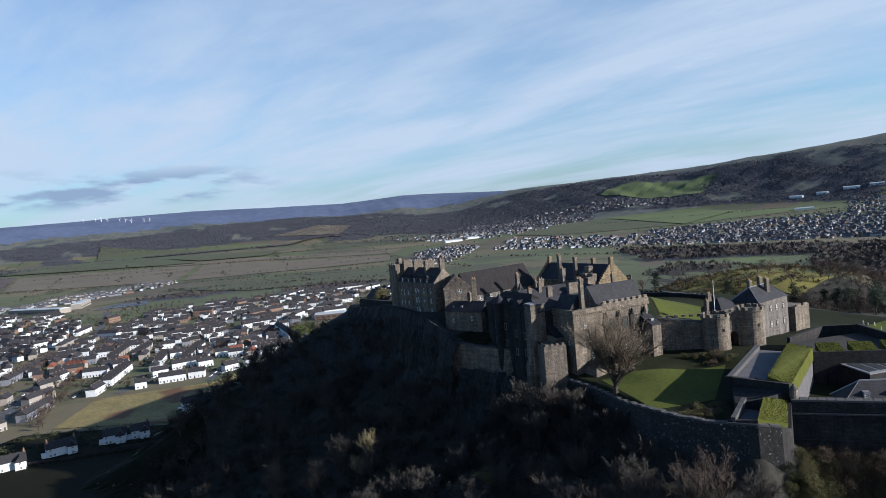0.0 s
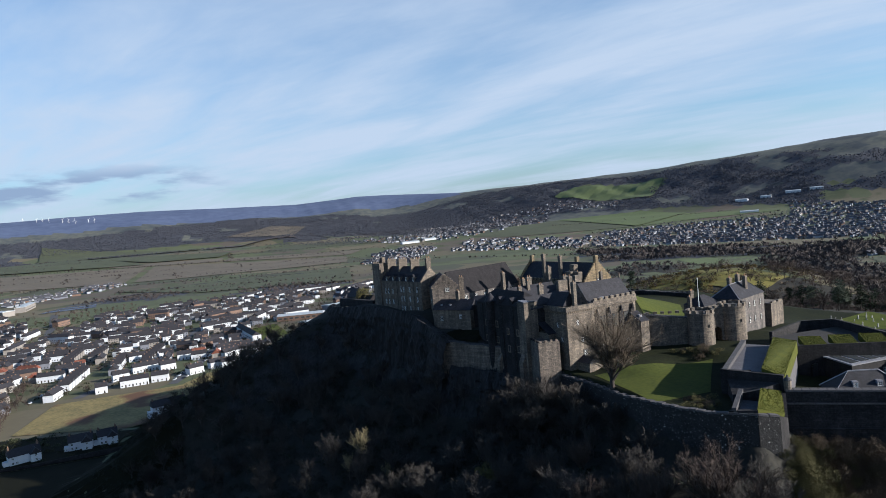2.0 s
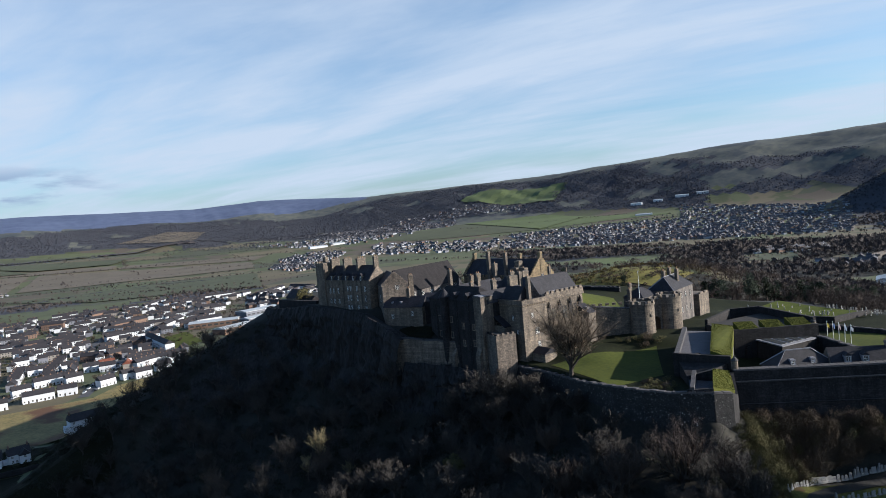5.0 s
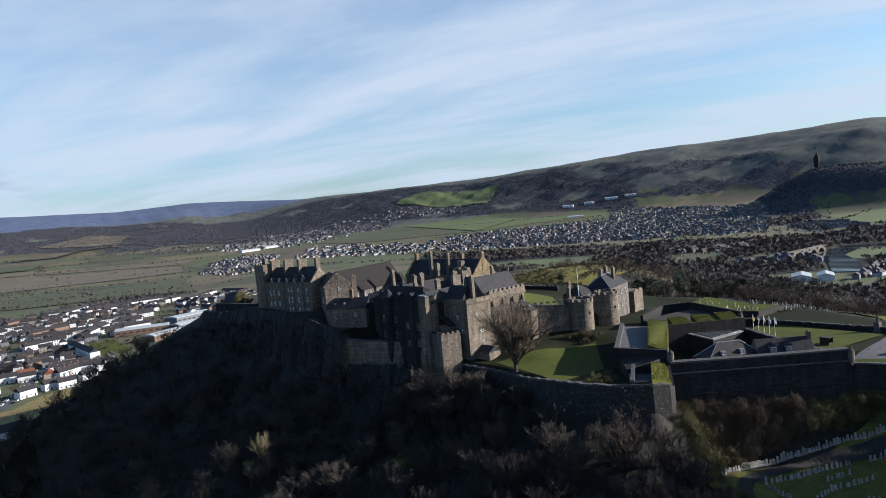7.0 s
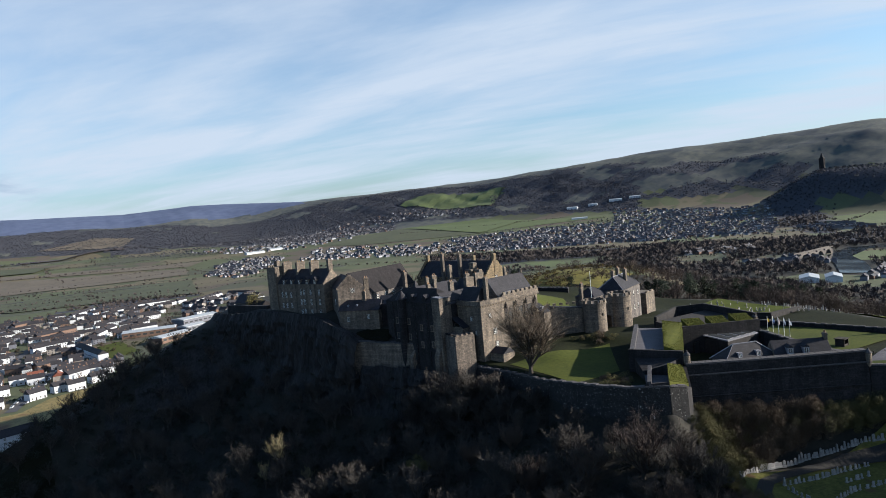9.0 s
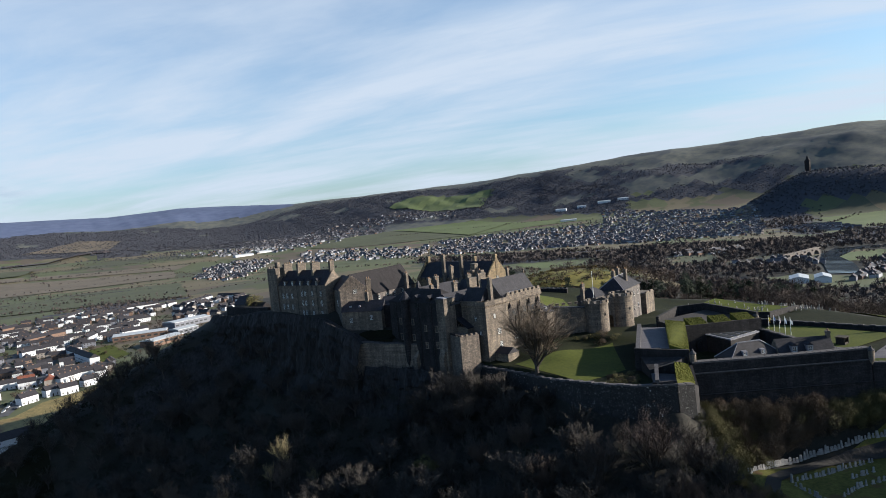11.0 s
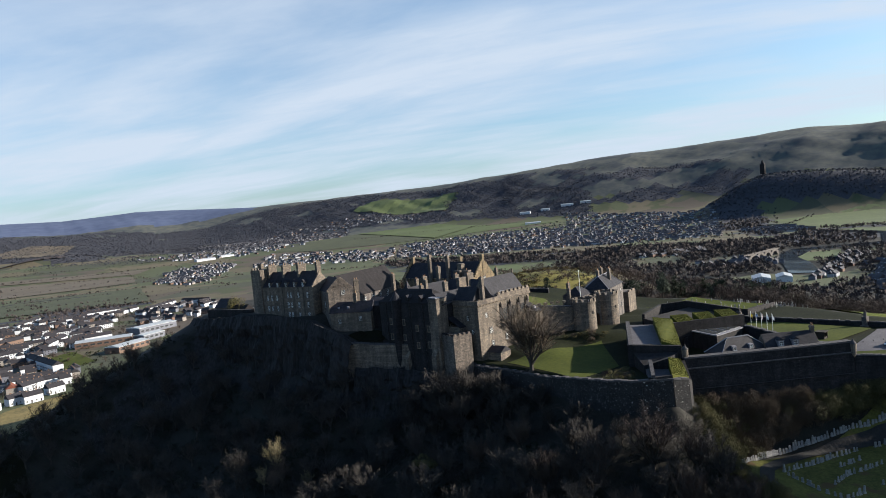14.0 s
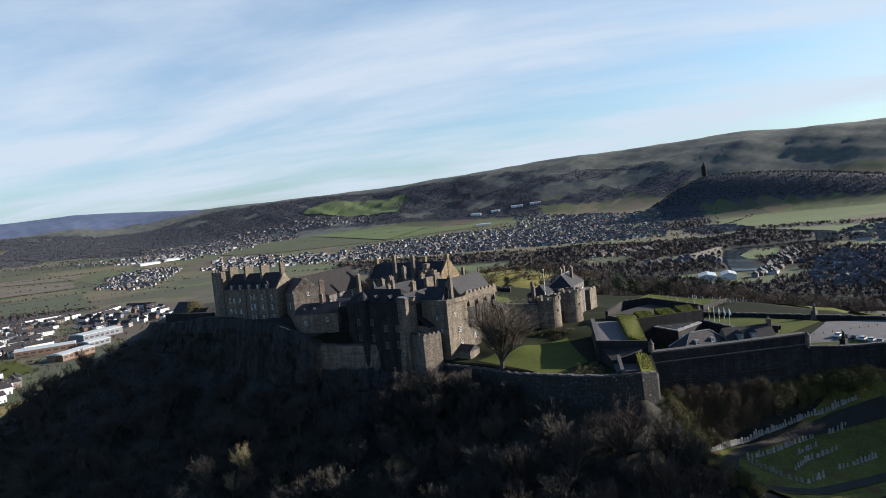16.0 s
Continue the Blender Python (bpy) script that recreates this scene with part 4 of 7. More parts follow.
        slab("roof", M_SLATE, r, [(-0.2, -1.2, 8.4), (5.2, -1.2, 8.4), (5.2, 6, 11.2), (-0.2, 6, 11.2)], 0.3)
    # chapel behind
    c = thing("chapel", 43.5, 288, 76, 33, "long chapel with a plain brown slate roof", "chapel")
    walls(c, 0, -2, 42, 12, -2, 6.5, M_PALESTONE, "x", 9.8)
    pitched("roof", M_BROWNROOF, c, 0.2, -2, 41.8, 12, 6.5, 10.0, "x", 0.3)
    for i in range(6):
        window(c, 5 + i * 6.4, -2, 2.2, 1.9, 3.4, 0, (1, 3))
    # north-west lodge on the crag's edge
    h = thing("powder_lodge", -2.5, 353, 70, -62, "low stone lodge with a slate roof at the crag's edge", "building")
    walls(h, 0, 0, 30, 2.0, -8, 9.4, M_DARKSHADESTONE)
    walls(h, 1, 4, 11, 12, -4, 9.8, M_STONE, "x", 3.8, "lodge_wall")
    pitched("roof", M_SLATE, h, 1, 4, 11, 12, 9.8, 4.0, "x", 0.3)
    pitched("wing_roof", M_BROWNROOF, h, 12, 3, 22, 9, 8.4, 2.6, "x", 0.2)
    walls(h, 12, 3, 22, 9, -4, 8.4, M_STONE, name="wing_wall")


build_long_house()


# ---- gatehouse and curtain walls ----
def build_gatehouse():
    g = thing("gatehouse", 0, 0, 60, 0, "twin drum-towered stone gatehouse with battlements", "gatehouse")
    for (dx, dy), top in (((118.2, 221.3), 14.6), ((132.8, 223.3), 15.4)):
        bm = bmesh.new()
        add_prism(bm, ring_round(dx, dy, 4.75, 32), -5, top - 0.6, 0.15)
        part("drum_tower", bm, M_STONE, g)
        bm = bmesh.new()
        add_prism(bm, ring_round(dx, dy, 4.95, 32), top - 0.6, top - 0.1)
        part("string_course", bm, M_STONE, g)
        n = 12
        for i in range(n):
            a = 2 * math.pi * i / n
            ring = [(dx + rr * math.cos(a + o), dy + rr * math.sin(a + o)) for rr, o in ((4.1, -0.16), (4.9, -0.16), (4.9, 0.16), (4.1, 0.16))]
            bm = bmesh.new()
            add_prism(bm, ring, top - 0.1, top + 1.0)
            part("merlon", bm, M_STONE, g)
        for a, z in ((-2.3, 6.0), (-1.5, 9.5)):
            bm = bmesh.new()
            # a black block stands in for the slit's unlit depth
            add_box(bm, -0.12, -0.2, 0, 0.12, 0.2, 1.1)
            o = part("arrow_slit", bm, M_IRON, g)
            o.matrix_basis = pose(dx + 4.68 * math.cos(a), dy + 4.68 * math.sin(a), z, 0, 0, math.degrees(a) + 90)
    # wall between the drums, open in a round arch
    bm = bmesh.new()
    gx0, gx1, gy0, gy1 = 121.8, 129.4, 222.2, 227.5
    prof = [(gx0, -4), (gx0, 15.0), (gx1, 15.0), (gx1, -4), (127.3, -4)] + [(125.6 + 1.7 * math.cos(math.pi * i / 10), 6.4 + 1.7 * math.sin(math.pi * i / 10)) for i in range(11)] + [(123.9, -4)]
    lo, hi = ([bm.verts.new((px, py, pz)) for px, pz in prof] for py in (gy0, gy1))
    bm.faces.new(lo)
    bm.faces.new(hi[::-1])
    for i in range(len(prof)):
        bm.faces.new((lo[i - 1], lo[i], hi[i], hi[i - 1]))
    bmesh.ops.recalc_face_normals(bm, faces=list(bm.faces))
    part("gate_wall", bm, M_STONE, g)
    box_part("gate_leaf", M_DARKWOOD, g, 123.9, 226.4, -1, 127.3, 226.8, 8.1)
    merlons(g, 121.8, 222.6, 129.4, 222.6, 15.0)
    # gatehouse lodging behind
    h = thing("gate_lodging", 141.5, 230.8, 60, 29, "three-storey stone lodging with a lead-edged hipped slate roof", "house")
    walls(h, 0, 0, 22, 11, -5, 15.4, M_PALESTONE)
    pitched("roof", M_SLATE, h, 0, 0, 22, 11, 15.4, 5.2, "x", 0.35, 4.5)
    for x0, y0, x1, y1 in ((-0.35, -0.35, 4.15, 5.5), (-0.35, 11.35, 4.15, 5.5), (22.35, -0.35, 17.85, 5.5), (22.35, 11.35, 17.85, 5.5)):
        a, b = Vector((x0, y0, 15.55)), Vector((x1, y1, 20.75))
        s = Vector((0, 0.22, 0.08))
        slab("ridge_lead", M_LEAD, h, [tuple(v) for v in (a - s, b - s, b + s, a + s)], 0.12)
    box_part("ridge_lead", M_LEAD, h, 4.1, 5.3, 20.55, 17.9, 5.7, 20.8)
    for x in (8.5, 13.0, 18.5):
        for z in (5.2, 11.2):
            window(h, x, 0, z, 1.1, 2.0)
    for x, y in ((5.5, 6.0), (12.5, 3.0), (17.0, 8)):
        chimney(h, x, y, 16, 23.2, 1.8, 1.2, 0, 3)
    s = thing("guard_house", 127.5, 232.5, 60, 22, "small guard house with a hipped lead-edged roof", "house")
    walls(s, 0, 0, 11, 9, -5, 14.2, M_PALESTONE)
    pitched("roof", M_SLATE, s, 0, 0, 11, 9, 14.2, 3.6, "x", 0.3, 4.2)
    chimney(s, 3, 7.5, 15, 19.6, 1.8, 1.0, 0, 3)
    chimney(s, -1.8, 5, 8, 18.0, 1.3, 1.3, 0, 1)
    e = thing("ruined_tower", 163.2, 240.6, 56, 26, "lowered rectangular stone tower", "tower")
    walls(e, 0, 0, 10.5, 9, -6, 14.4, M_STONE)
    merlons(e, 0.3, 0.35, 10.3, 0.35, 14.4, 3.4, 0.8, 0.7, 0.7)
    f = thing("flagpole", 121.2, 226.2, 74.5, 0, "tall white-painted flagpole on the gatehouse", "flagpole")
    bm = bmesh.new()
    add_prism(bm, ring_round(0, 0, 0.16, 8), 0, 11.5, 0.08)
    part("pole", bm, M_WHITE, f)
    bm = bmesh.new()
    add_prism(bm, ring_round(0, 0, 0.22, 8), 11.5, 11.8, 0.1)
    part("truck", bm, M_WHITE, f)


build_gatehouse()
wall_run("curtain_wall", [(100.5, 229.5, 74.5), (115, 223.5, 72.5)], 56, 2.2, M_STONE, "battlemented stone curtain wall beside the gatehouse", cren=True)
wall_run("outer_wall", [(62.5, 219.5, 59.2), (66.3, 207, 59.0), (68.0, 186, 59.6), (69.6, 173.2, 60.8), (73.0, 163.5, 61.0), (78.6, 155.4, 61.0), (85.6, 150.0, 61.2), (91.0, 148.9, 60.2)], 44, 1.4, M_LICHEN, "old rubble wall round the castle garden, speckled with lichen", batter=0.8)
# corner face takes the dark stone to read as shaded
wall_run("corner_bastion_wall", [(91.0, 148.9, 60.3), (95.6, 151.8, 58.6)], 40, 1.8, M_DARKSHADESTONE, "battered stone corner of the gun platform", batter=0.3, cope=False)
wall_run("bastion_flank", [(95.6, 151.8, 58.6), (100.2, 157.8, 62.8)], 40, 1.8, M_DARKSHADESTONE, "ashlar flank of the gun platform", batter=0.3, cope=False)
wall_run("spur_wall", [(100.2, 157.8, 63.2), (145.4, 131.6, 63.4)], 42, 2.6, M_DARKSHADESTONE, "long dark rubble wall of the artillery spur", batter=1.6)
for spur_name, spur_drop, spur_out, spur_mat in (("spur_string_course", 3.0, 0.62, M_COPE), ("spur_lower_course", 9.5, 1.2, M_DARKSHADESTONE)):
    slab(spur_name, spur_mat, None, [(100.2 - 0.5 * spur_out, 157.8 - 0.87 * spur_out, 63.2 - spur_drop), (145.4 - 0.5 * spur_out, 131.6 - 0.87 * spur_out, 63.4 - spur_drop), (145.6, 131.9, 63.5 - spur_drop), (100.4, 158.1, 63.3 - spur_drop)], 0.35)
    tagged(bpy.data.objects[spur_name], "projecting stone course on the spur wall", "trim", kind="structure")
wall_run("esplanade_wall", [(145.8, 131.4, 59.0), (158, 121.5, 58.2), (176, 108, 58.0)], 42, 1.2, M_DARKSHADESTONE, "low stone retaining wall beside the esplanade", batter=0.8)
wall_run("moat_wall", [(147.6, 133.5, 61.2), (151.8, 152, 61.0), (156.5, 178, 62.8)], 48, 1.4, M_DARKSHADESTONE, "dark stone wall along the dry moat")
wall_run("terrace_wall", [(30.5, 264, 68.0), (40.0, 255.5, 66.8), (50.5, 243.0, 66.2), (54.5, 233.5, 66.0)], 48, 1.4, M_STONE, "retaining wall of the grass terrace above the crag", batter=1.5)


def bartizan(x, y, z, label):
    b = thing("bartizan", x, y, z, 0, label, "turret", group="corner turrets")
    bm = bmesh.new()
    add_prism(bm, ring_round(0, 0, 0.4, 12), -3.6, -2.0, -0.55)
    add_prism(bm, ring_round(0, 0, 0.95, 12), -2.0, 0.6, 0.0)
    part("drum", bm, M_STONE, b)
    bm = bmesh.new()
    for r0, z0, z1, ins in ((1.05, 0.6, 0.8, 0), (0.95, 0.8, 1.35, 0.4), (0.55, 1.35, 1.7, 0.35)):
        add_prism(bm, ring_round(0, 0, r0, 12), z0, z1, ins)
    part("cap", bm, M_COPE, b)
    bm = bmesh.new()
    bmesh.ops.create_icosphere(bm, subdivisions=2, radius=0.28, matrix=Matrix.Translation((0, 0, 1.85)))
    part("ball", bm, M_COPE, b)


wall_run("churchyard_wall", [(174, 238, 60.5), (188, 224, 60.0), (202, 207, 59.0), (228, 211, 58.0)], 48, 0.8, M_DARKSHADESTONE, "low dark stone wall before the upper churchyard", cope=False)
bartizan(101.6, 158.6, 65.2, "round stone corner turret with a ball finial beside the battery")
bartizan(145.6, 131.6, 62.2, "round stone corner turret with a ball finial on the spur")
bartizan(156.5, 178.6, 66.4, "small round stone turret with a ball finial by the casemates")


def build_battery():
    b = thing("gun_battery", 0, 0, 0, 0, "paved gun battery with a turf parapet", "battery")
    slab("paving", M_PAVE, b, [(92.2, 172.4, 66.2), (101.5, 160.3, 66.2), (128.2, 186.2, 66.6), (118.4, 199.2, 66.6)], 16)
    turf = [(99.2, 165.4, 68.0), (101.8, 159.9, 66.4), (128.4, 186.0, 68.6), (124.0, 191.2, 69.4)]
    slab("turf_parapet", M_MOSS, b, turf, 4)
    tufts("turf", b, [(p[0], p[1], p[2] - 0.02) for p in turf], 7000, 0.17, M_MOSS, 3, "rough olive turf")
    slab("left_parapet", M_COPE, b, [(92.0, 172.6, 67.3), (93.0, 171.6, 67.3), (119.2, 198.2, 68.0), (118.2, 199.2, 68.0)], 12)
    slab("front_parapet", M_DARKSHADESTONE, b, [(91.6, 172.8, 67.2), (101.2, 159.6, 66.9), (102.2, 160.4, 66.9), (92.6, 173.6, 67.2)], 16)
    box_part("bench", M_DARKWOOD, b, 96.2, 168.6, 66.2, 98.4, 169.2, 66.9)
    p = thing("gun_platform", 0, 0, 0, 0, "lower gun platform with a sloping turf parapet", "battery")
    t2 = [(92.4, 157.4, 65.3), (86.0, 150.6, 62.4), (95.3, 152.6, 59.6), (100.2, 159.2, 63.0)]
    slab("turf_parapet", M_MOSS, p, t2, 6)
    tufts("turf", p, [(q[0], q[1], q[2] - 0.02) for q in t2], 3200, 0.17, M_MOSS, 4, "rough olive turf")
    slab("floor", M_PAVE, p, [(81.5, 154.2, 60.6), (86.2, 150.8, 60.6), (92.6, 157.6, 61.6), (88.6, 163.0, 61.6)], 6)
    slab("left_parapet", M_COPE, p, [(81.2, 154.0, 62.6), (82.0, 153.3, 62.6), (90.8, 162.2, 64.2), (90.0, 163.0, 64.2)], 8)
    slab("front_parapet", M_DARKSHADESTONE, p, [(80.6, 154.4, 61.8), (86.0, 150.4, 62.2), (86.6, 151.2, 62.2), (81.2, 155.2, 61.8)], 8)
    # guardhouse wall between the two levels
    slab("back_wall", M_DARKSHADESTONE, p, [(88.4, 163.4, 62.5), (92.4, 157.6, 64.8), (100.6, 160.4, 64.8), (93.0, 172.0, 64.8)], 10)
    c = thing("casemates", 0, 0, 0, 0, "stone casemates with turf-topped gun embrasures", "battery")
    slab("roof", M_DARKPAVE, c, [(128.6, 186.4, 66.0), (155.5, 176.0, 65.5), (161.5, 204.5, 66.6), (134, 205, 66.0)], 12)
    for i in range(3):
        f0, f1 = 0.06 + i * 0.32, 0.06 + i * 0.32 + 0.24
        ax, ay = 129 + 26 * f0, 186.2 - 10.2 * f0
        bx, by = 129 + 26 * f1, 186.2 - 10.2 * f1
        q = [(ax, ay, 67.1), (bx, by, 66.9), (bx + 1.9, by + 4.8, 68.5), (ax + 1.9, ay + 4.8, 68.8)]
        slab("merlon_turf", M_MOSS, c, q, 2.2)
        tufts("turf", c, q, 1200, 0.16, M_MOSS, 10 + i)
    # front wall given the darker stone to hold its shade
    slab("front_wall", M_DARKSHADESTONE, c, [(128.4, 186.0, 67.0), (155.2, 175.4, 66.8), (155.7, 176.6, 66.8), (128.9, 187.2, 67.0)], 14)
    for a, bb in (((134.5, 205.5, 67.6), (152.5, 212.6, 68.4)), ((152.5, 212.6, 68.4), (160.6, 205.6, 69.2)), ((160.6, 205.6, 69.2), (156.6, 178.0, 68.6))):
        d = (Vector(bb) - Vector(a)).normalized() * 0.5
        n = Vector((-d.y, d.x, 0)) * 1.1
        slab("parapet", M_DARKSHADESTONE, c, [tuple(Vector(a) + n), tuple(Vector(a) - n), tuple(Vector(bb) - n), tuple(Vector(bb) + n)], 10)
    # black blocks stand in for the unlit inside of the doorway
    bm = bmesh.new()
    for i in range(6):
        a0, a1 = math.pi * i / 6, math.pi * (i + 1) / 6
        x0, x1 = 133.2 - 1.6 * math.cos(a0), 133.2 - 1.6 * math.cos(a1)
        add_box(bm, x0, 183.9, 55, x1, 184.4, 59.5 + 1.6 * max(math.sin(a0), math.sin(a1)))
    o = part("arched_doorway", bm, M_IRON, c)


build_battery()


def build_spur():
    a = thing("spur_workshop", 136.3, 173.5, 54, 5, "low stone building with a glazed flat roof", "building")
    # workshop walls coloured dark for the shade in the yard
    walls(a, 0, 0, 16.5, 9.5, -2, 8.2, M_DARKSHADESTONE)
    slab("roof", M_LEAD, a, [(-0.3, -0.3, 8.4), (16.8, -0.3, 8.4), (16.8, 9.8, 9.3), (-0.3, 9.8, 9.3)], 0.4)
    for i in range(4):
        slab("skylight", M_GLASS, a, [(0.8 + i * 4, 0.8, 8.62), (3.9 + i * 4, 0.8, 8.62), (3.9 + i * 4, 8.6, 9.34), (0.8 + i * 4, 8.6, 9.34)], 0.1)
    for x in (3, 8, 13):
        window(a, x, 0, 4, 1.2, 1.6)
    h = thing("spur_house", 113.3, 159.2, 55.2, -18, "stone house with a lead-edged hipped slate roof", "house")
    # house walls likewise darkened in colour for shade
    walls(h, 0, -6.4, 18, 1.5, -2, 7.0, M_DARKSHADESTONE)
    pitched("roof", M_SLATE, h, 0, -6.4, 18, 1.5, 7.0, 4.6, "x", 0.4, 5.6)
    for x0, y0, x1 in ((-0.4, -6.8, 5.2), (-0.4, 1.9, 5.2), (18.4, -6.8, 12.8), (18.4, 1.9, 12.8)):
        p, q, s = Vector((x0, y0, 7.15)), Vector((x1, -2.45, 11.75)), Vector((0.1, 0.2, 0.06))
        slab("ridge_lead", M_LEAD, h, [tuple(v) for v in (p - s, q - s, q + s, p + s)], 0.12)
    box_part("ridge_lead", M_LEAD, h, 5.1, -2.65, 11.5, 12.9, -2.25, 11.8)
    for x in (5.5, 11.5):
        d = box_part("dormer", M_LEAD, h, x - 0.7, -5.6, 7.8, x + 0.7, -3.4, 9.6)
        window(h, x, -5.6, 8.2, 0.9, 1.0, 0, (1, 1), M_LEAD)
    g = thing("dormered_house", 127.8, 150.4, 56.0, -33, "slate-roofed stone house with two dormers and a gable chimney", "house")
    walls(g, 0, -4, 16.5, 4, -2, 6.6, M_STONE, "x", 4.2)
    pitched("roof", M_SLATE, g, 0.3, -4, 16.2, 4, 6.6, 4.3, "x", 0.2)
    for x in (4.5, 9.0):
        d = box_part("dormer", M_LEAD, g, x - 0.9, -3.9, 7.0, x + 0.9, -1.5, 9.2)
        bm = bmesh.new()
        add_gable(bm, x - 0.9, -4.0, x + 0.9, -1.0, 9.2, 0.8, "y", 0.1)
        part("dormer_roof", bm, M_SLATE, d)
        window(g, x, -3.9, 7.5, 1.2, 1.4, 0, (1, 1), M_LEAD)
    chimney(g, 16.0, 0, 9, 12.4, 1.0, 1.4, 0, 2)
    window(g, 16.5, 0, 4.0, 1.0, 1.6, 90)
    y = thing("glass_canopy", 124, 153.5, 54, -25, "low glazed canopy between two houses", "canopy")
    slab("glazing", M_GLASS, y, [(0, -3, 6.4), (8, -3, 6.4), (8, 3, 7.2), (0, 3, 7.2)], 0.1)
    for i in range(6):
        box_part("glazing_bar", M_WHITE, y, i * 1.55, -3, 6.42, i * 1.55 + 0.1, 3, 7.35)
    for x in (0.1, 7.7):
        box_part("post", M_WHITE, y, x, -2.9, -2, x + 0.2, -2.7, 6.4)
    w = thing("courtyard_wall", 109.5, 164.5, 54, -50, "thick low stone wall in the spur's yard", "wall")
    walls(w, 0, 0, 13, 1.6, -2, 6.4, M_COPE, name="masonry")


build_spur()


# ---- scatter helpers ----
def stuff(name, variants, places, mats, label, category, seed=0):
    """Many small alike things in one mesh. variants: (verts, faces, material indices); places: rows of x, y, z, scale, turn."""
    rng = np.random.default_rng(seed)
    rows = np.array(places, float)
    pick = rng.integers(0, len(variants), len(rows))
    co, loops, sizes, mis, base = [], [], [], [], 0
    for k, (v, f, mi) in enumerate(variants):
        r = rows[pick == k]
        if not len(r):
            continue
        c, s = (np.cos(r[:, 4]) * r[:, 3])[:, None], (np.sin(r[:, 4]) * r[:, 3])[:, None]
        w = np.stack([v[:, 0] * c - v[:, 1] * s + r[:, 0:1], v[:, 0] * s + v[:, 1] * c + r[:, 1:2], v[:, 2] * r[:, 3:4] + r[:, 2:3]], -1)
        flat = np.array([i for q in f for i in q])
        co.append(w.reshape(-1, 3))
        loops.append((flat[None] + (base + np.arange(len(r)) * len(v))[:, None]).reshape(-1))
        sizes.append(np.tile([len(q) for q in f], len(r)))
        mis.append(np.tile(mi, len(r)))
        base += len(r) * len(v)
    co, loops, sizes, mis = (np.concatenate(a) for a in (co, loops, sizes, mis))
    me = bpy.data.meshes.new(name)
    me.vertices.add(len(co))
    me.vertices.foreach_set("co", co.astype(np.float32).reshape(-1))
    me.loops.add(len(loops))
    me.loops.foreach_set("vertex_index", loops.astype(np.int32))
    me.polygons.add(len(sizes))
    me.polygons.foreach_set("loop_start", np.concatenate([[0], np.cumsum(sizes)[:-1]]).astype(np.int32))
    for m in mats:
        me.materials.append(m)
    me.polygons.foreach_set("material_index", mis.astype(np.int32))
    me.update(calc_edges=True)
    me.shade_flat()
    return tagged(new(name, me), label, category, kind="stuff")


def as_variant(bm):
    bm.verts.ensure_lookup_table()
    bm.verts.index_update()
    out = (np.array([v.co[:] for v in bm.verts]), [[v.index for v in f.verts] for f in bm.faces], [f.material_index for f in bm.faces])
    bm.free()
    return out


def height(x, y):
    return float(land(np.array([x]), np.array([y]))[0])


def on_land(pts, sink):
    """Places x, y with the ground's height less sink; further numbers of each row are kept."""
    z = land(np.array([p[0] for p in pts]), np.array([p[1] for p in pts])) - sink
    return [(p[0], p[1], float(h), *p[2:]) for p, h in zip(pts, z)]


def in_poly(x, y, poly):
    inside = False
    for (ax, ay), (bx, by) in zip(poly, poly[1:] + poly[:1]):
        if (ay > y) != (by > y) and x < (bx - ax) * (y - ay) / (by - ay) + ax:
            inside = not inside
    return inside


def sprinkle(poly, count, rnd, gap=0.0):
    """Random places inside a polygon, at least gap apart."""
    xs, ys = [p[0] for p in poly], [p[1] for p in poly]
    cells, out, tries = set(), [], 0
    while len(out) < count and tries < count * 30:
        tries += 1
        x, y = rnd.uniform(min(xs), max(xs)), rnd.uniform(min(ys), max(ys))
        if not in_poly(x, y, poly):
            continue
        if gap:
            k = (int(x // gap), int(y // gap))
            if k in cells:
                continue
            cells.add(k)
        out.append((x, y))
    return out


def patch(name, mat, corners, label, lift=0.3, cells=14, category="field", kind="structure"):
    """A piece of ground cover, laid over the land between four corners."""
    a, b, c, d = (np.array(p, float) for p in corners)
    u, v = np.meshgrid(np.linspace(0, 1, cells + 1), np.linspace(0, 1, cells + 1))
    P = (a[None, None] * ((1 - u) * (1 - v))[..., None] + b * (u * (1 - v))[..., None] + c * (u * v)[..., None] + d * ((1 - u) * v)[..., None])
    P = P + np.stack([ripple(P[..., 0], P[..., 1], 37, 5), ripple(P[..., 1], P[..., 0], 41, 7)], -1) * min(3.0, np.linalg.norm(c - a) * 0.01)
    Z = land(P[..., 0], P[..., 1]) + lift
    n = cells + 1
    idx = np.arange(n * n).reshape(n, n)
    faces = np.stack([idx[:-1, :-1], idx[:-1, 1:], idx[1:, 1:], idx[1:, :-1]], -1).reshape(-1, 4)
    me = bpy.data.meshes.new(name)
    me.from_pydata(np.concatenate([P, Z[..., None]], -1).reshape(-1, 3).tolist(), [], faces.tolist())
    me.materials.append(mat)
    ob = tagged(new(name, me), label, category, kind=kind)
    return ob


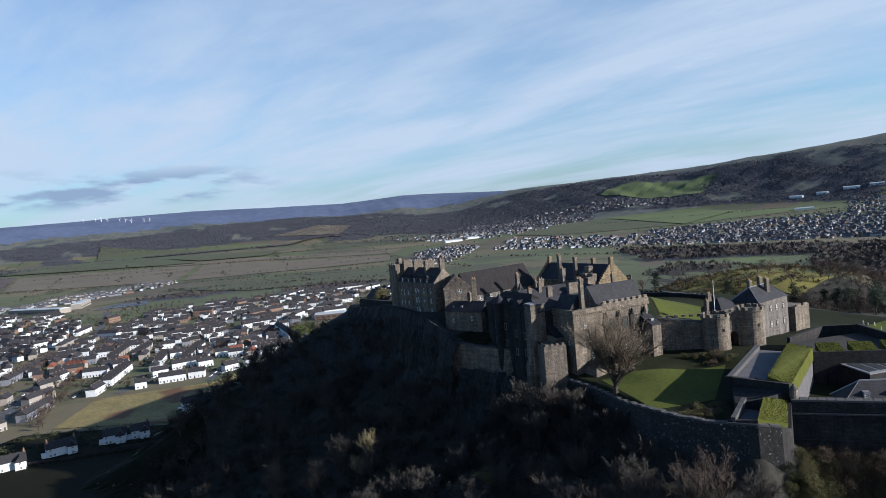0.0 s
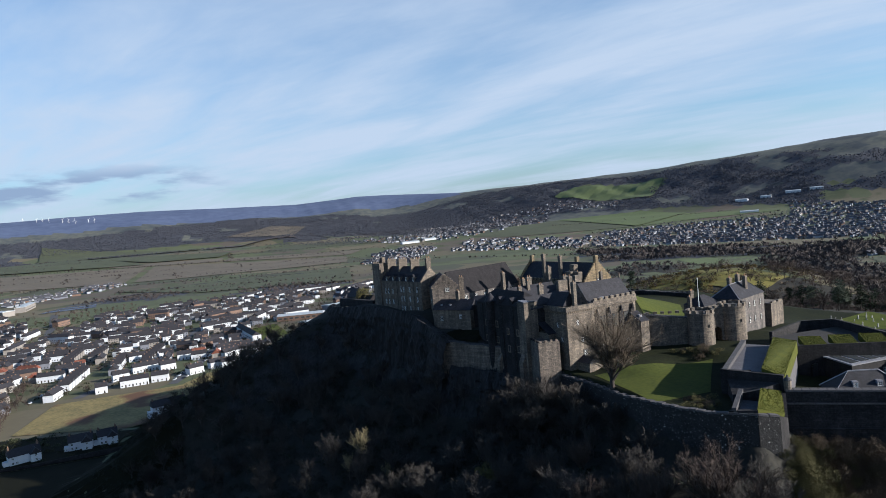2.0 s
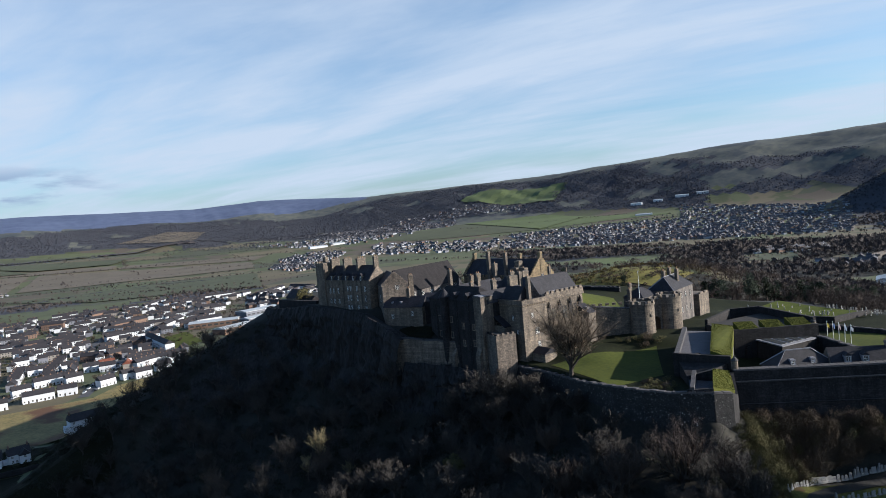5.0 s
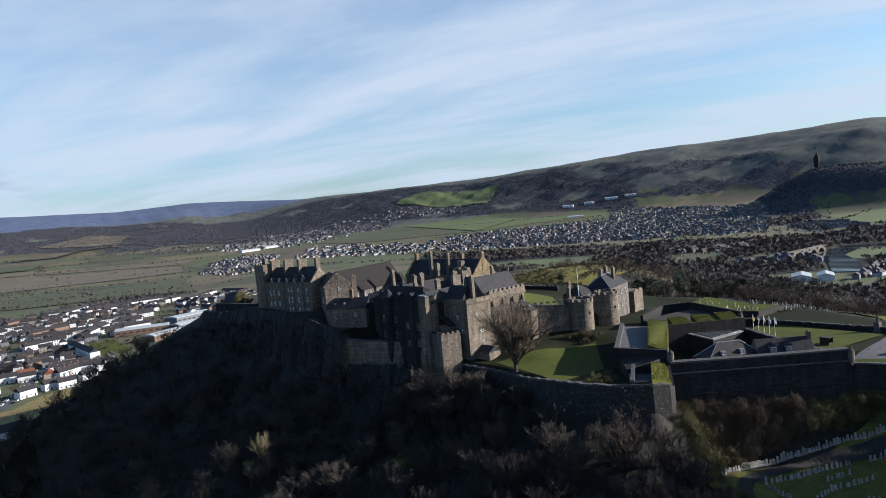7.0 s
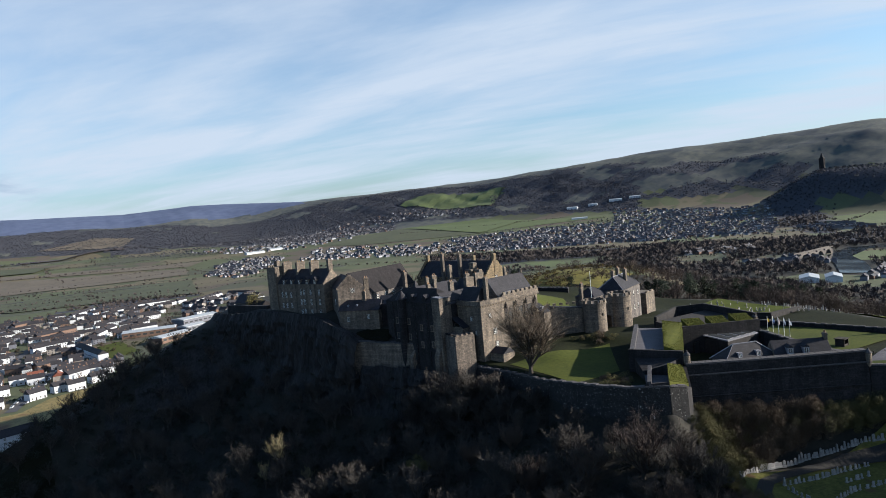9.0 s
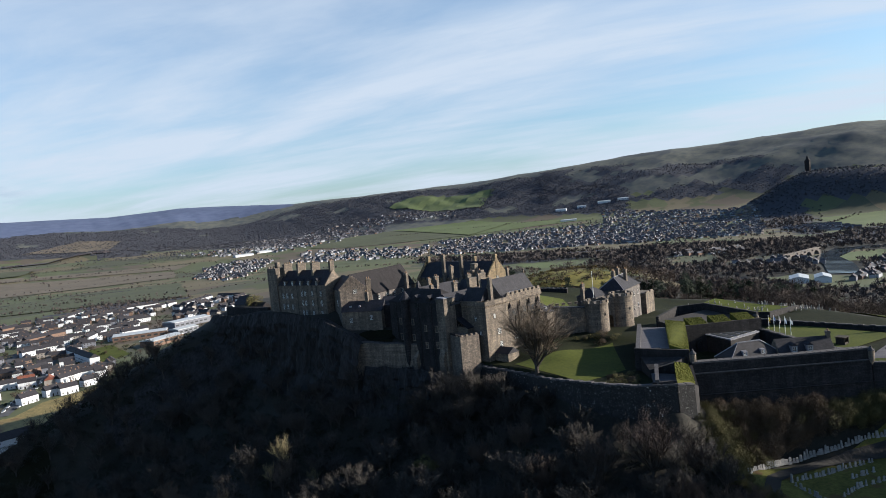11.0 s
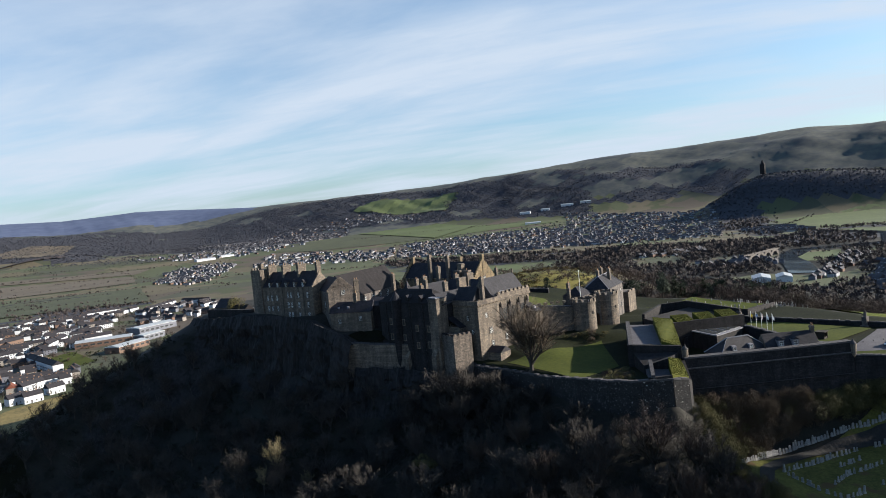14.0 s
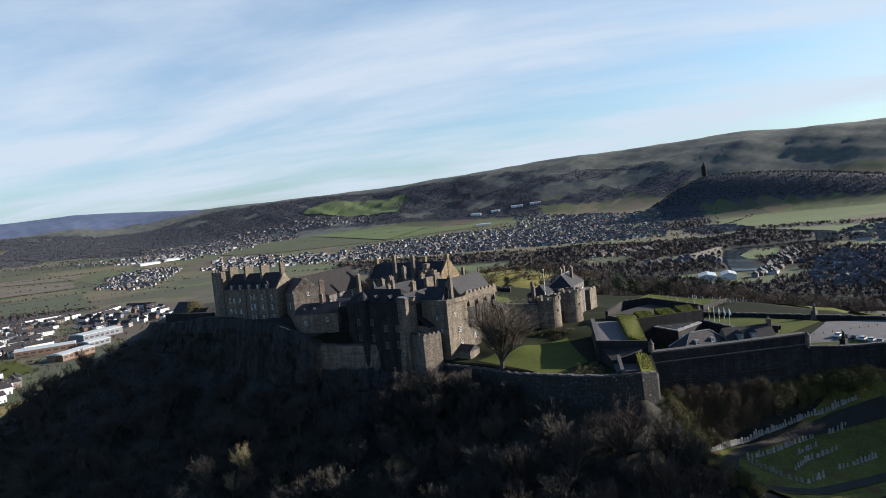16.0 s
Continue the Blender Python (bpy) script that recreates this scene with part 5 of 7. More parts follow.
def strip(name, mat, pts, width, label, lift=0.25, category="road"):
    """A road or stream along points, laid over the land."""
    bm = bmesh.new()
    fine = []
    for (ax, ay), (bx, by) in zip(pts, pts[1:]):
        n = max(2, int(math.hypot(bx - ax, by - ay) / min(8, width * 0.4)))
        fine += [(ax + (bx - ax) * i / n, ay + (by - ay) * i / n) for i in range(n)]
    fine.append(pts[-1])
    prev = None
    for i, (x, y) in enumerate(fine):
        q = fine[min(i + 1, len(fine) - 1)]
        o = fine[max(i - 1, 0)]
        d = Vector((q[0] - o[0], q[1] - o[1])).normalized() * width / 2
        cur = [bm.verts.new((x - d.y * s, y + d.x * s, height(x - d.y * s, y + d.x * s) + lift)) for s in (-1, 1)]
        if prev:
            bm.faces.new((prev[0], cur[0], cur[1], prev[1]))
        prev = cur
    bmesh.ops.recalc_face_normals(bm, faces=list(bm.faces))
    return tagged(part(name, bm, mat, None), label, category, kind="structure")


# ---- trees ----
M_BARK = material("grey_bark", (0.0585, 0.04836, 0.04095), (0.0273, 0.0234, 0.02048), 1.5)
M_TWIG = material("bare_twigs", (0.0716, 0.05223, 0.04201), (0.0337, 0.02527, 0.0224), 0.3)
M_TWIGDARK = material("dark_bare_twigs", (0.050, 0.044, 0.040), (0.022, 0.020, 0.019), 0.3)
M_TWIGPALE = material("pale_lichened_twigs", (0.156, 0.1326, 0.07371), (0.078, 0.0663, 0.04095), 0.4)
# twig tone lifted to paint the sun on the sycamore's crown
M_TWIGMID = material("brown_twigs_in_sun", (0.117, 0.0897, 0.06306), (0.0546, 0.0429, 0.03153), 0.5)
M_OLIVE = material("olive_leaves", (0.078, 0.06864, 0.02293), (0.039, 0.03744, 0.01474), 0.4)
M_DARKLEAF = material("dark_ivy_leaves", (0.014, 0.018, 0.010), (0.006, 0.008, 0.006), 0.4)
M_PINE = material("dark_pine_needles", (0.018, 0.028, 0.013), (0.009, 0.014, 0.008), 0.5)
M_SCRUB = material("brown_winter_scrub", (0.0741, 0.05304, 0.0344), (0.0468, 0.0351, 0.02457), 0.3)
M_GORSE = material("gorse_in_flower", (0.117, 0.078, 0.01474), (0.0351, 0.03276, 0.01147), 0.12, fine=6, bump=0.6)


def limb(bm, a, b, r0, r1, sides=3):
    d = (b - a).normalized()
    s = d.orthogonal().normalized()
    t = d.cross(s)
    lo, hi = [], []
    for i in range(sides):
        q = 2 * math.pi * i / sides
        o = s * math.cos(q) + t * math.sin(q)
        lo.append(bm.verts.new(a + o * r0))
        hi.append(bm.verts.new(b + o * r1))
    for i in range(sides):
        bm.faces.new((lo[i], lo[(i + 1) % sides], hi[(i + 1) % sides], hi[i]))


def blade(bm, a, b, w):
    s = (b - a).orthogonal().normalized() * w
    bm.faces.new([bm.verts.new(q) for q in (a - s, a + s, b)])


def bare_tree(rnd, h, spread, counts=(7, 5, 5, 4), fork=0.28, hair=3, thin=0.075, lift=0.12, wild=0.55):
    """A leafless broadleaf tree: trunk with its limbs, and a crown of fine branches."""
    trunk, crown = bmesh.new(), bmesh.new()
    top = Vector((rnd.uniform(-0.3, 0.3), rnd.uniform(-0.3, 0.3), h * fork))
    r = h * 0.026
    limb(trunk, Vector((0, 0, -0.6)), Vector((0, 0, 0.4)), r * 1.7, r * 1.15, 7)
    limb(trunk, Vector((0, 0, 0.4)), top, r * 1.15, r * 0.9, 7)

    def grow(a, d, length, rad, level):
        mid = a + d * length * 0.5 + Vector((rnd.gauss(0, 1), rnd.gauss(0, 1), rnd.gauss(0, 0.6))) * length * 0.06
        end = mid + (d + Vector((rnd.gauss(0, 0.16), rnd.gauss(0, 0.16), 0.12))).normalized() * length * 0.5
        tgt = trunk if level == 0 else crown
        if level < 2:
            limb(tgt, a, mid, rad, rad * 0.75, 4 if level == 0 else 3)
            limb(tgt, mid, end, rad * 0.75, rad * 0.5, 4 if level == 0 else 3)
        else:
            blade(tgt, a, end, max(rad, thin))
        if level + 1 < len(counts):
            for i in range(counts[level + 1]):
                f = 0.25 + 0.75 * (i + rnd.random()) / counts[level + 1]
                p = a.lerp(mid, f * 2) if f < 0.5 else mid.lerp(end, f * 2 - 1)
                nd = (d * 0.75 + Vector((rnd.gauss(0, wild), rnd.gauss(0, wild), rnd.gauss(lift, wild * 0.73)))).normalized()
                grow(p, nd, length * rnd.uniform(0.42, 0.62), rad * 0.5, level + 1)
        else:
            for _ in range(hair):
                p = a.lerp(end, rnd.uniform(0.3, 1))
                blade(tgt, p, p + (d + Vector((rnd.gauss(0, 0.6), rnd.gauss(0, 0.6), rnd.gauss(0.1, 0.4)))).normalized() * length * rnd.uniform(0.5, 0.9), thin * 0.67)

    for i in range(counts[0]):
        q = 2 * math.pi * (i + rnd.random() * 0.7) / counts[0]
        out = rnd.uniform(0.35, 1.0) * spread
        d = Vector((math.cos(q) * out, math.sin(q) * out, 1.0)).normalized()
        grow(top - Vector((0, 0, rnd.uniform(0, h * 0.1))), d, h * rnd.uniform(0.40, 0.55), r * 0.6, 0)
    return trunk, crown


def leaf_clump(rnd, n, rx, rz, size, zmid=0.9):
    """A shrub's outline filled with small leaves, uneven and with gaps."""
    bm = bmesh.new()
    lobes = [(Vector((rnd.gauss(0, 0.45) * rx, rnd.gauss(0, 0.45) * rx, rz * rnd.uniform(0.5, 1.25) * zmid)), rnd.uniform(0.35, 0.7)) for _ in range(7)]
    for _ in range(n):
        c, k = lobes[rnd.randrange(len(lobes))]
        d = Vector((rnd.gauss(0, 1), rnd.gauss(0, 1), rnd.gauss(0, 1))).normalized()
        p = c + Vector((d.x * rx * k, d.y * rx * k, d.z * rz * k)) * rnd.uniform(0.6, 1.05)
        p.z = max(p.z, 0.02)
        s = size * rnd.uniform(0.5, 1.3)
        a = Vector((rnd.gauss(0, 1), rnd.gauss(0, 1), rnd.gauss(0, 1))).normalized()
        b = a.orthogonal().normalized()
        bm.faces.new([bm.verts.new(p + q * s) for q in (a, b, -a * 0.8 + b * 0.2)])
    return bm


def tree_proto(name, seed, h, spread, bark, twig, label, counts=(7, 5, 5, 4), fork=0.28, hair=3, thin=0.075, lift=0.12, wild=0.55):
    rnd = random.Random(seed)
    t = thing(name, 0, 0, -500, 0, label, "tree")
    tr, cr = bare_tree(rnd, h, spread, counts, fork, hair, thin, lift, wild)
    part("trunk", tr, bark, t)
    part("crown", cr, twig, t)
    return t


def drop_proto(ob):
    for o in (*ob.children_recursive, ob):
        bpy.data.objects.remove(o)


def woods_on_rock():
    """The leafless trees on the castle rock's slopes."""
    rnd = random.Random(11)
    protos = [tree_proto("bare_tree", 20 + i, 11, 0.75, M_BARK, M_TWIGDARK, "leafless dark broadleaf tree on the castle rock's slope", (7, 6, 5, 4), 0.28, 4, 0.055, 0.35) for i in range(5)]
    pale = [tree_proto("bare_tree", 40 + i, 13, 0.42, M_BARK, M_TWIGPALE, "slender leafless tree with pale yellow-grey twigs on the slope", (6, 5, 4, 4), 0.35, 3, 0.07, 0.4) for i in range(2)]
    grey = [tree_proto("bare_tree", 50 + i, 18, 0.72, M_BARK, M_TWIG, "wide leafless tree with grey-brown twigs below the wall", (15, 6, 5, 4), 0.14, 3, 0.06, 0.3, 0.36) for i in range(2)]
    spots = sprinkle([(68, 208), (64, 170), (72, 150), (84, 132), (60, 96), (10, 110), (-60, 190), (-115, 300), (-100, 380), (-25, 362), (2, 330), (14, 285), (26, 258), (46, 236)], 430, rnd, 5.2)
    rest = []
    for x, y, z in on_land(spots, 0.3):
        if y > 232 or x < -40:
            rest.append((x, y, z, rnd.uniform(0.65, 1.15), rnd.uniform(0, 6.28)))
            continue
        p = rnd.choice(protos)
        s = rnd.uniform(0.65, 1.15)
        o = copy_thing(p, pose(x, y, z, rnd.uniform(-4, 4), rnd.uniform(-4, 4), rnd.uniform(0, 360)))
        o.scale = (s, s, s)
        tagged(o, group="trees on the rock's slope")
    kinds = []
    for i in range(4):
        tr, cr = bare_tree(random.Random(120 + i), 11, 0.75, (7, 5, 5, 3), 0.28, 3, 0.06, 0.3)
        v1, f1, _ = as_variant(tr)
        v2, f2, _ = as_variant(cr)
        kinds.append((np.concatenate([v1, v2]), f1 + [[q + len(v1) for q in f] for f in f2], [0] * (len(f1) + len(f2))))
    stuff("slope_woodland", kinds, rest, [M_TWIGDARK], "dark leafless woodland on the far slope of the rock", "woodland", 22)
    for i, (x, y, s) in enumerate(((-6, 244.5, 1.1), (-11, 243.3, 0.7), (2, 236, 0.6))):
        o = copy_thing(pale[i % 2], pose(x, y, height(x, y) - 0.3, 0, 0, 70 * i))
        o.scale = (s, s, s)
    for i, (x, y, s) in enumerate(((68, 143.5, 1.0), (56, 151, 0.8), (76, 136, 0.62), (44, 160, 0.7), (64, 128, 0.75), (50, 136, 0.7), (78, 122, 0.55), (34, 150, 0.75), (60, 112, 0.8), (46, 120, 0.75), (72, 104, 0.7), (20, 160, 0.65), (50, 178, 0.6), (40, 186, 0.55))):
        o = copy_thing(grey[i % 2], pose(x, y, height(x, y) - 0.3, 0, 0, 50 * i))
        o.scale = (s, s, s)
        tagged(o, group="wide trees below the garden wall")
    for i, (x, y, s) in enumerate(((47, 221, 1.12), (51, 215, 1.1), (55, 209, 1.0), (58, 202, 0.85), (42, 227, 1.05), (59, 195, 0.7), (47, 207, 0.85), (38, 223, 0.9), (52, 220, 1.0))):
        o = copy_thing(protos[i % 5], pose(x, y, height(x, y) - 0.3, 0, 0, 80 * i))
        o.scale = (s * 1.35, s * 1.35, s * 1.4)
        tagged(o, "bushy leafless brown tree at the bastion's foot", group="brown trees at the bastion")
    # unseen trees added on the knoll to break up its shadow
    for x, y in sprinkle([(158, 96), (176, 104), (200, 96), (206, 70), (186, 50), (164, 62)], 34, rnd, 5):
        o = copy_thing(rnd.choice(protos), pose(x, y, height(x, y) - 0.3, 0, 0, rnd.uniform(0, 360)))
        tagged(o, "unseen leafless tree added on the knoll to break its shadow", group="trees on the knoll")
    for p in protos + pale + grey:
        drop_proto(p)
    # undergrowth
    var = [as_variant(leaf_clump(random.Random(60 + i), 60, 1.5, 1.3, 0.30)) for i in range(6)]
    ug = sprinkle([(68, 210), (64, 170), (72, 150), (84, 134), (70, 70), (0, 80), (-90, 180), (-135, 300), (-110, 400), (-30, 372), (2, 330), (14, 285), (26, 258), (46, 236)], 3600, rnd, 1.5)
    stuff("undergrowth", var, on_land([(x, y, rnd.uniform(0.6, 1.7), rnd.random() * 6.3) for x, y in ug], 0.2), [M_DARKLEAF], "dark ivy and bramble undergrowth on the rock", "undergrowth", 5)


woods_on_rock()
lone = tree_proto("sycamore", 7, 25, 0.95, M_BARK, M_TWIGMID, "large leafless sycamore standing on the garden lawn", (17, 7, 6, 5), 0.13, 6, 0.036, 0.26, 0.48)
lone.matrix_world = pose(68.8, 194.2, height(68.8, 194.2) - 0.1) @ Matrix.Diagonal((0.98, 0.98, 1.1, 1))


def leafy_tree(x, y, h, label):
    t = thing("leafy_tree", x, y, height(x, y), 0, label, "tree")
    part("trunk", limb_stem(0.3, h * 0.5), M_BARK, t)
    part("crown", leaf_clump(random.Random(int(x * 7)), 2600, h * 0.5, h * 0.42, 0.26, 1.5), M_OLIVE, t)


def shrubs_below_spur():
    rnd = random.Random(21)
    kinds = []
    for i in range(5):
        t = thing("shrub", 0, 0, -500, 0, "dense olive-green evergreen shrub below the spur wall" if i < 3 else "brown leafless winter shrub below the spur wall", "shrub", group="shrubs below the spur wall")
        part("foliage", leaf_clump(random.Random(70 + i), 2600, 2.3, 2.3, 0.11), M_OLIVE if i < 3 else M_SCRUB, t)
        part("stem", limb_stem(0.12, 1.0), M_BARK, t)
        kinds.append(t)
    for x, y in sprinkle([(97, 149.5), (104, 153.0), (146, 128.5), (158, 119), (154, 119.5), (146, 126), (137, 131), (129, 134.5), (120, 138.2), (111, 140.5), (100, 139.5), (93, 138), (90, 142)], 330, rnd, 1.5):
        brown = 100 < x < 130 and y > 140 - (x - 100) * 0.22 and rnd.random() < 0.9
        p = kinds[rnd.choice((3, 4)) if brown else rnd.randrange(3)]
        o = copy_thing(p, pose(x, y, height(x, y) - 0.3, 0, 0, rnd.uniform(0, 360)))
        s = rnd.uniform(1.0, 1.6)
        o.scale = (s, s, s * 1.25)
    for x, y in sprinkle([(96, 147), (93.5, 141), (91, 135), (86.5, 129), (88, 122), (85.5, 114), (81, 114), (82, 124), (80.5, 131), (87, 141), (91, 149)], 90, rnd, 1.5):
        o = copy_thing(kinds[rnd.randrange(3)], pose(x, y, height(x, y) - 0.3, 0, 0, rnd.uniform(0, 360)))
        s = rnd.uniform(0.6, 0.95)
        o.scale = (s, s, s)
        tagged(o, "ivy-covered hedge bush along the churchyard wall", group="hedge along the churchyard")
    for x, y in sprinkle([(74, 166), (80, 160), (88, 167), (86, 172), (76, 172)], 14, rnd, 1.8) + sprinkle([(108, 208), (116, 206), (117, 213), (104, 218)], 14, rnd, 1.8):
        o = copy_thing(kinds[rnd.randrange(5)], pose(x, y, height(x, y) - 0.2, 0, 0, rnd.uniform(0, 360)))
        o.scale = (0.6, 0.6, 0.55)
        tagged(o, "low clipped garden shrub beside the lawn", group="garden shrubs")
    # ivy on the wall's corner
    for k, (x, y, z) in enumerate(((96.5, 150.5, 50), (98.5, 152.5, 47), (95, 150, 46), (99.4, 154, 51), (97.2, 151.2, 45), (99.8, 155.2, 47), (98, 152, 52.5), (93, 149.6, 42), (100, 156, 44), (96, 150, 41.5))):
        o = copy_thing(kinds[k % 3], pose(x, y, z - 2, 0, 0, 90 * k))
        tagged(o, "ivy climbing the bastion's pale corner", group="ivy on the bastion")
    for t in kinds:
        drop_proto(t)


def limb_stem(r, h):
    bm = bmesh.new()
    limb(bm, Vector((0, 0, -0.6)), Vector((0, 0, h)), r, r * 0.7, 6)
    return bm


shrubs_below_spur()
leafy_tree(28.8, 199.5, 7.0, "olive ivy-grown tree among the bare woods of the slope")
leafy_tree(9, 342, 8.5, "round olive-green tree beside the crag lodge")
back_kind = tree_proto("bare_tree", 90, 13, 0.7, M_BARK, M_TWIG, "leafless brown tree behind the chapel", (7, 6, 5, 4))
for bx, by, bs in ((70, 350, 1.0), (78, 356, 1.1), (86, 350, 0.9), (96, 360, 1.1), (104, 354, 0.9), (112, 362, 1.0), (60, 358, 0.9)):
    bo = copy_thing(back_kind, pose(bx, by, height(bx, by) - 0.3, 0, 0, bx * 9))
    bo.scale = (bs, bs, bs)
    tagged(bo, group="trees behind the chapel")
drop_proto(back_kind)


def pines():
    rnd = random.Random(31)
    kinds = []
    for i in range(3):
        t = thing("pine_tree", 0, 0, -500, 0, "dark green pine standing behind the gatehouse", "tree", group="pines behind the gatehouse")
        part("trunk", limb_stem(0.35, 8), M_BARK, t)
        bm = bmesh.new()
        for k in range(16):
            z = rnd.uniform(3.5, 12.5)
            rr = (13.5 - z) * 0.34
            a = rnd.random() * 6.28
            c = Vector((math.cos(a) * rr * rnd.uniform(0.2, 1), math.sin(a) * rr * rnd.uniform(0.2, 1), z))
            for _ in range(70):
                d = Vector((rnd.gauss(0, 1), rnd.gauss(0, 1), rnd.gauss(0, 0.55)))
                p = c + d * 0.8
                blade(bm, p, p + Vector((rnd.gauss(0, 1), rnd.gauss(0, 1), rnd.gauss(0.2, 0.5))) * 0.7, 0.16)
        part("crown", bm, M_PINE, t)
        kinds.append(t)
    spots = [(228, 330, 1.1), (240, 322, 0.9), (205, 318, 0.8), (196, 340, 0.9), (150, 330, 0.9), (142, 345, 0.8)] + [(x, y, rnd.uniform(0.8, 1.3)) for x, y in sprinkle([(238, 290), (300, 250), (330, 300), (260, 350)], 30, rnd, 6)]
    for x, y, s in spots:
        o = copy_thing(kinds[rnd.randrange(3)], pose(x, y, height(x, y) - 0.3, 0, 0, rnd.uniform(0, 360)))
        o.scale = (s, s, s)
    for t in kinds:
        drop_proto(t)


pines()


def far_trees():
    """Woods, hedges and copses of the plain and the hills."""
    rnd = random.Random(41)
    bare = []
    for i in range(4):
        tr, cr = bare_tree(random.Random(80 + i), 9, 0.8, (5, 4, 4), 0.25, 4)
        v1, f1, _ = as_variant(tr)
        v2, f2, _ = as_variant(cr)
        bare.append((np.concatenate([v1, v2]), f1 + [[q + len(v1) for q in f] for f in f2], [0] * (len(f1) + len(f2))))
    spots = []
    for poly, n in (([(225, 290), (330, 250), (430, 330), (600, 420), (560, 600), (420, 560), (300, 420), (230, 360)], 700), ([(240, 220), (330, 188), (480, 240), (520, 330), (380, 320), (250, 270)], 480), ([(150, 380), (300, 420), (420, 600), (330, 640), (200, 480)], 60), ([(140, 352), (155, 345), (150, 400), (60, 420), (70, 400)], 30), ([(-225, 470), (-212, 470), (-255, 640), (-272, 640)], 40), ([(-330, 660), (-312, 640), (-322, 760), (-340, 790)], 60)):
        spots += sprinkle(poly, n, rnd, 5)
    stuff("bare_woodland", bare, on_land([(x, y, rnd.uniform(0.6, 1.3), rnd.random() * 6.3) for x, y in spots], 0.3), [M_TWIG], "brown leafless woodland below the castle", "woodland", 1)
    def crown_of(seed, n, slim, coarse):
        """A far leafless tree one metre tall: a thin stem and an open crown of twig sprays."""
        r2 = random.Random(seed)
        bm = bmesh.new()
        blade(bm, Vector((0.0, 0, -0.05)), Vector((0.02, 0.01, 0.6)), 0.025)
        for _ in range(n):
            d = Vector((r2.gauss(0, 1), r2.gauss(0, 1), r2.gauss(0.25, 0.9))).normalized()
            p = Vector((0, 0, 0.5)) + Vector((d.x * 0.40 * slim, d.y * 0.40 * slim, d.z * 0.42)) * r2.uniform(0.35, 0.95)
            p.z = max(p.z, 0.12)
            way = (d + Vector((r2.gauss(0, 0.4), r2.gauss(0, 0.4), 0.55))).normalized()
            blade(bm, p - way * 0.13 * coarse, p + way * 0.20 * coarse, r2.uniform(0.05, 0.10) * coarse)
        return as_variant(bm)
    fine = [crown_of(90 + i, 30, r, 1.0) for i, r in enumerate((1.0, 0.85, 1.15, 0.75, 1.0))]
    mid = [crown_of(100 + i, 24, r, 1.05) for i, r in enumerate((1.0, 0.85, 1.15, 1.0))]
    coarse = [crown_of(110 + i, 18, r, 1.05) for i, r in enumerate((1.0, 0.85, 1.15, 1.0))]
    hedge, wood = [], []
    stream = [(700, 480), (783, 540), (850, 600), (960, 640), (1080, 560), (1240, 640), (1380, 900), (1560, 1100)]

    def clear(x, y):
        """Keeps trees off the river, the bridge and the meadows."""
        if math.hypot(x - 846, y - 632) < 62:
            return False
        for (ax, ay), (bx, by) in zip(stream, stream[1:]):
            t = max(0, min(1, ((x - ax) * (bx - ax) + (y - ay) * (by - ay)) / ((bx - ax) ** 2 + (by - ay) ** 2)))
            if math.hypot(x - ax - t * (bx - ax), y - ay - t * (by - ay)) < 24:
                return False
        return not any(in_poly(x, y, q) for q in OPEN)


    def line(ax, ay, bx, by, step, jit, sc, to):
        n = int(math.hypot(bx - ax, by - ay) / step)
        for i in range(n):
            if rnd.random() < 0.2:
                continue
            f = i / max(n, 1)
            to.append((ax + (bx - ax) * f + rnd.gauss(0, jit), ay + (by - ay) * f + rnd.gauss(0, jit), sc * rnd.uniform(0.6, 1.4)))
    for ax, ay, bx, by in ((-1100, 2480, 220, 2380), (-600, 1960, 130, 1800), (-1200, 2060, -520, 1990), (-440, 1700, 60, 1500), (-900, 2340, -560, 2340), (-300, 2620, 420, 2560), (-1500, 2700, -700, 2760), (-200, 1450, 120, 1310), (960, 2090, 1560, 1900), (970, 2470, 1580, 2200), (1290, 850, 1480, 640), (1420, 990, 1820, 1120), (1120, 580, 1470, 640), (420, 1720, 700, 1300), (700, 1200, 900, 1000), (620, 900, 900, 760), (740, 760, 960, 560)):
        line(ax, ay, bx, by, 6, 5, 5.5, hedge)
    # field boundaries of the plain, on a turned and broken grid
    ca, sa = math.cos(0.2), math.sin(0.2)
    for u in range(-1700, 600, 170):
        for v in range(1380, 3500, 130):
            for du, dv in ((170, 0), (0, 130)):
                if rnd.random() < 0.5:
                    ax, ay = u * ca - v * sa + rnd.uniform(-25, 25) + 420, u * sa + v * ca + rnd.uniform(-15, 15)
                    bx, by = ax + du * ca - dv * sa, ay + du * sa + dv * ca
                    if ay > 1420 and -1700 < ax < 330 and not in_poly(ax, ay, [(-800, 1450), (-480, 1450), (-450, 2080), (-800, 2080)]):
                        line(ax, ay, bx, by, 8, 4, rnd.uniform(3.5, 6.0), hedge)
    for poly, gap_m, tall, bald in NEAR_WOODS + FAR_WOODS:
        area = abs(sum(p[0] * q[1] - q[0] * p[1] for p, q in zip(poly, poly[1:] + poly[:1]))) / 2
        for x, y in sprinkle(poly, int(area / gap_m ** 2 * 0.8), rnd, gap_m):
            if clear(x, y) and ripple(np.float64(x), np.float64(y), 75, 6.0) > bald:
                wood.append((x, y, tall * rnd.uniform(0.65, 1.25)))
    near, middle, far = [], [], []
    for row in wood:
        r = math.hypot(row[0], row[1])
        (near if r < 1250 else middle if r < 2100 else far).append(row)
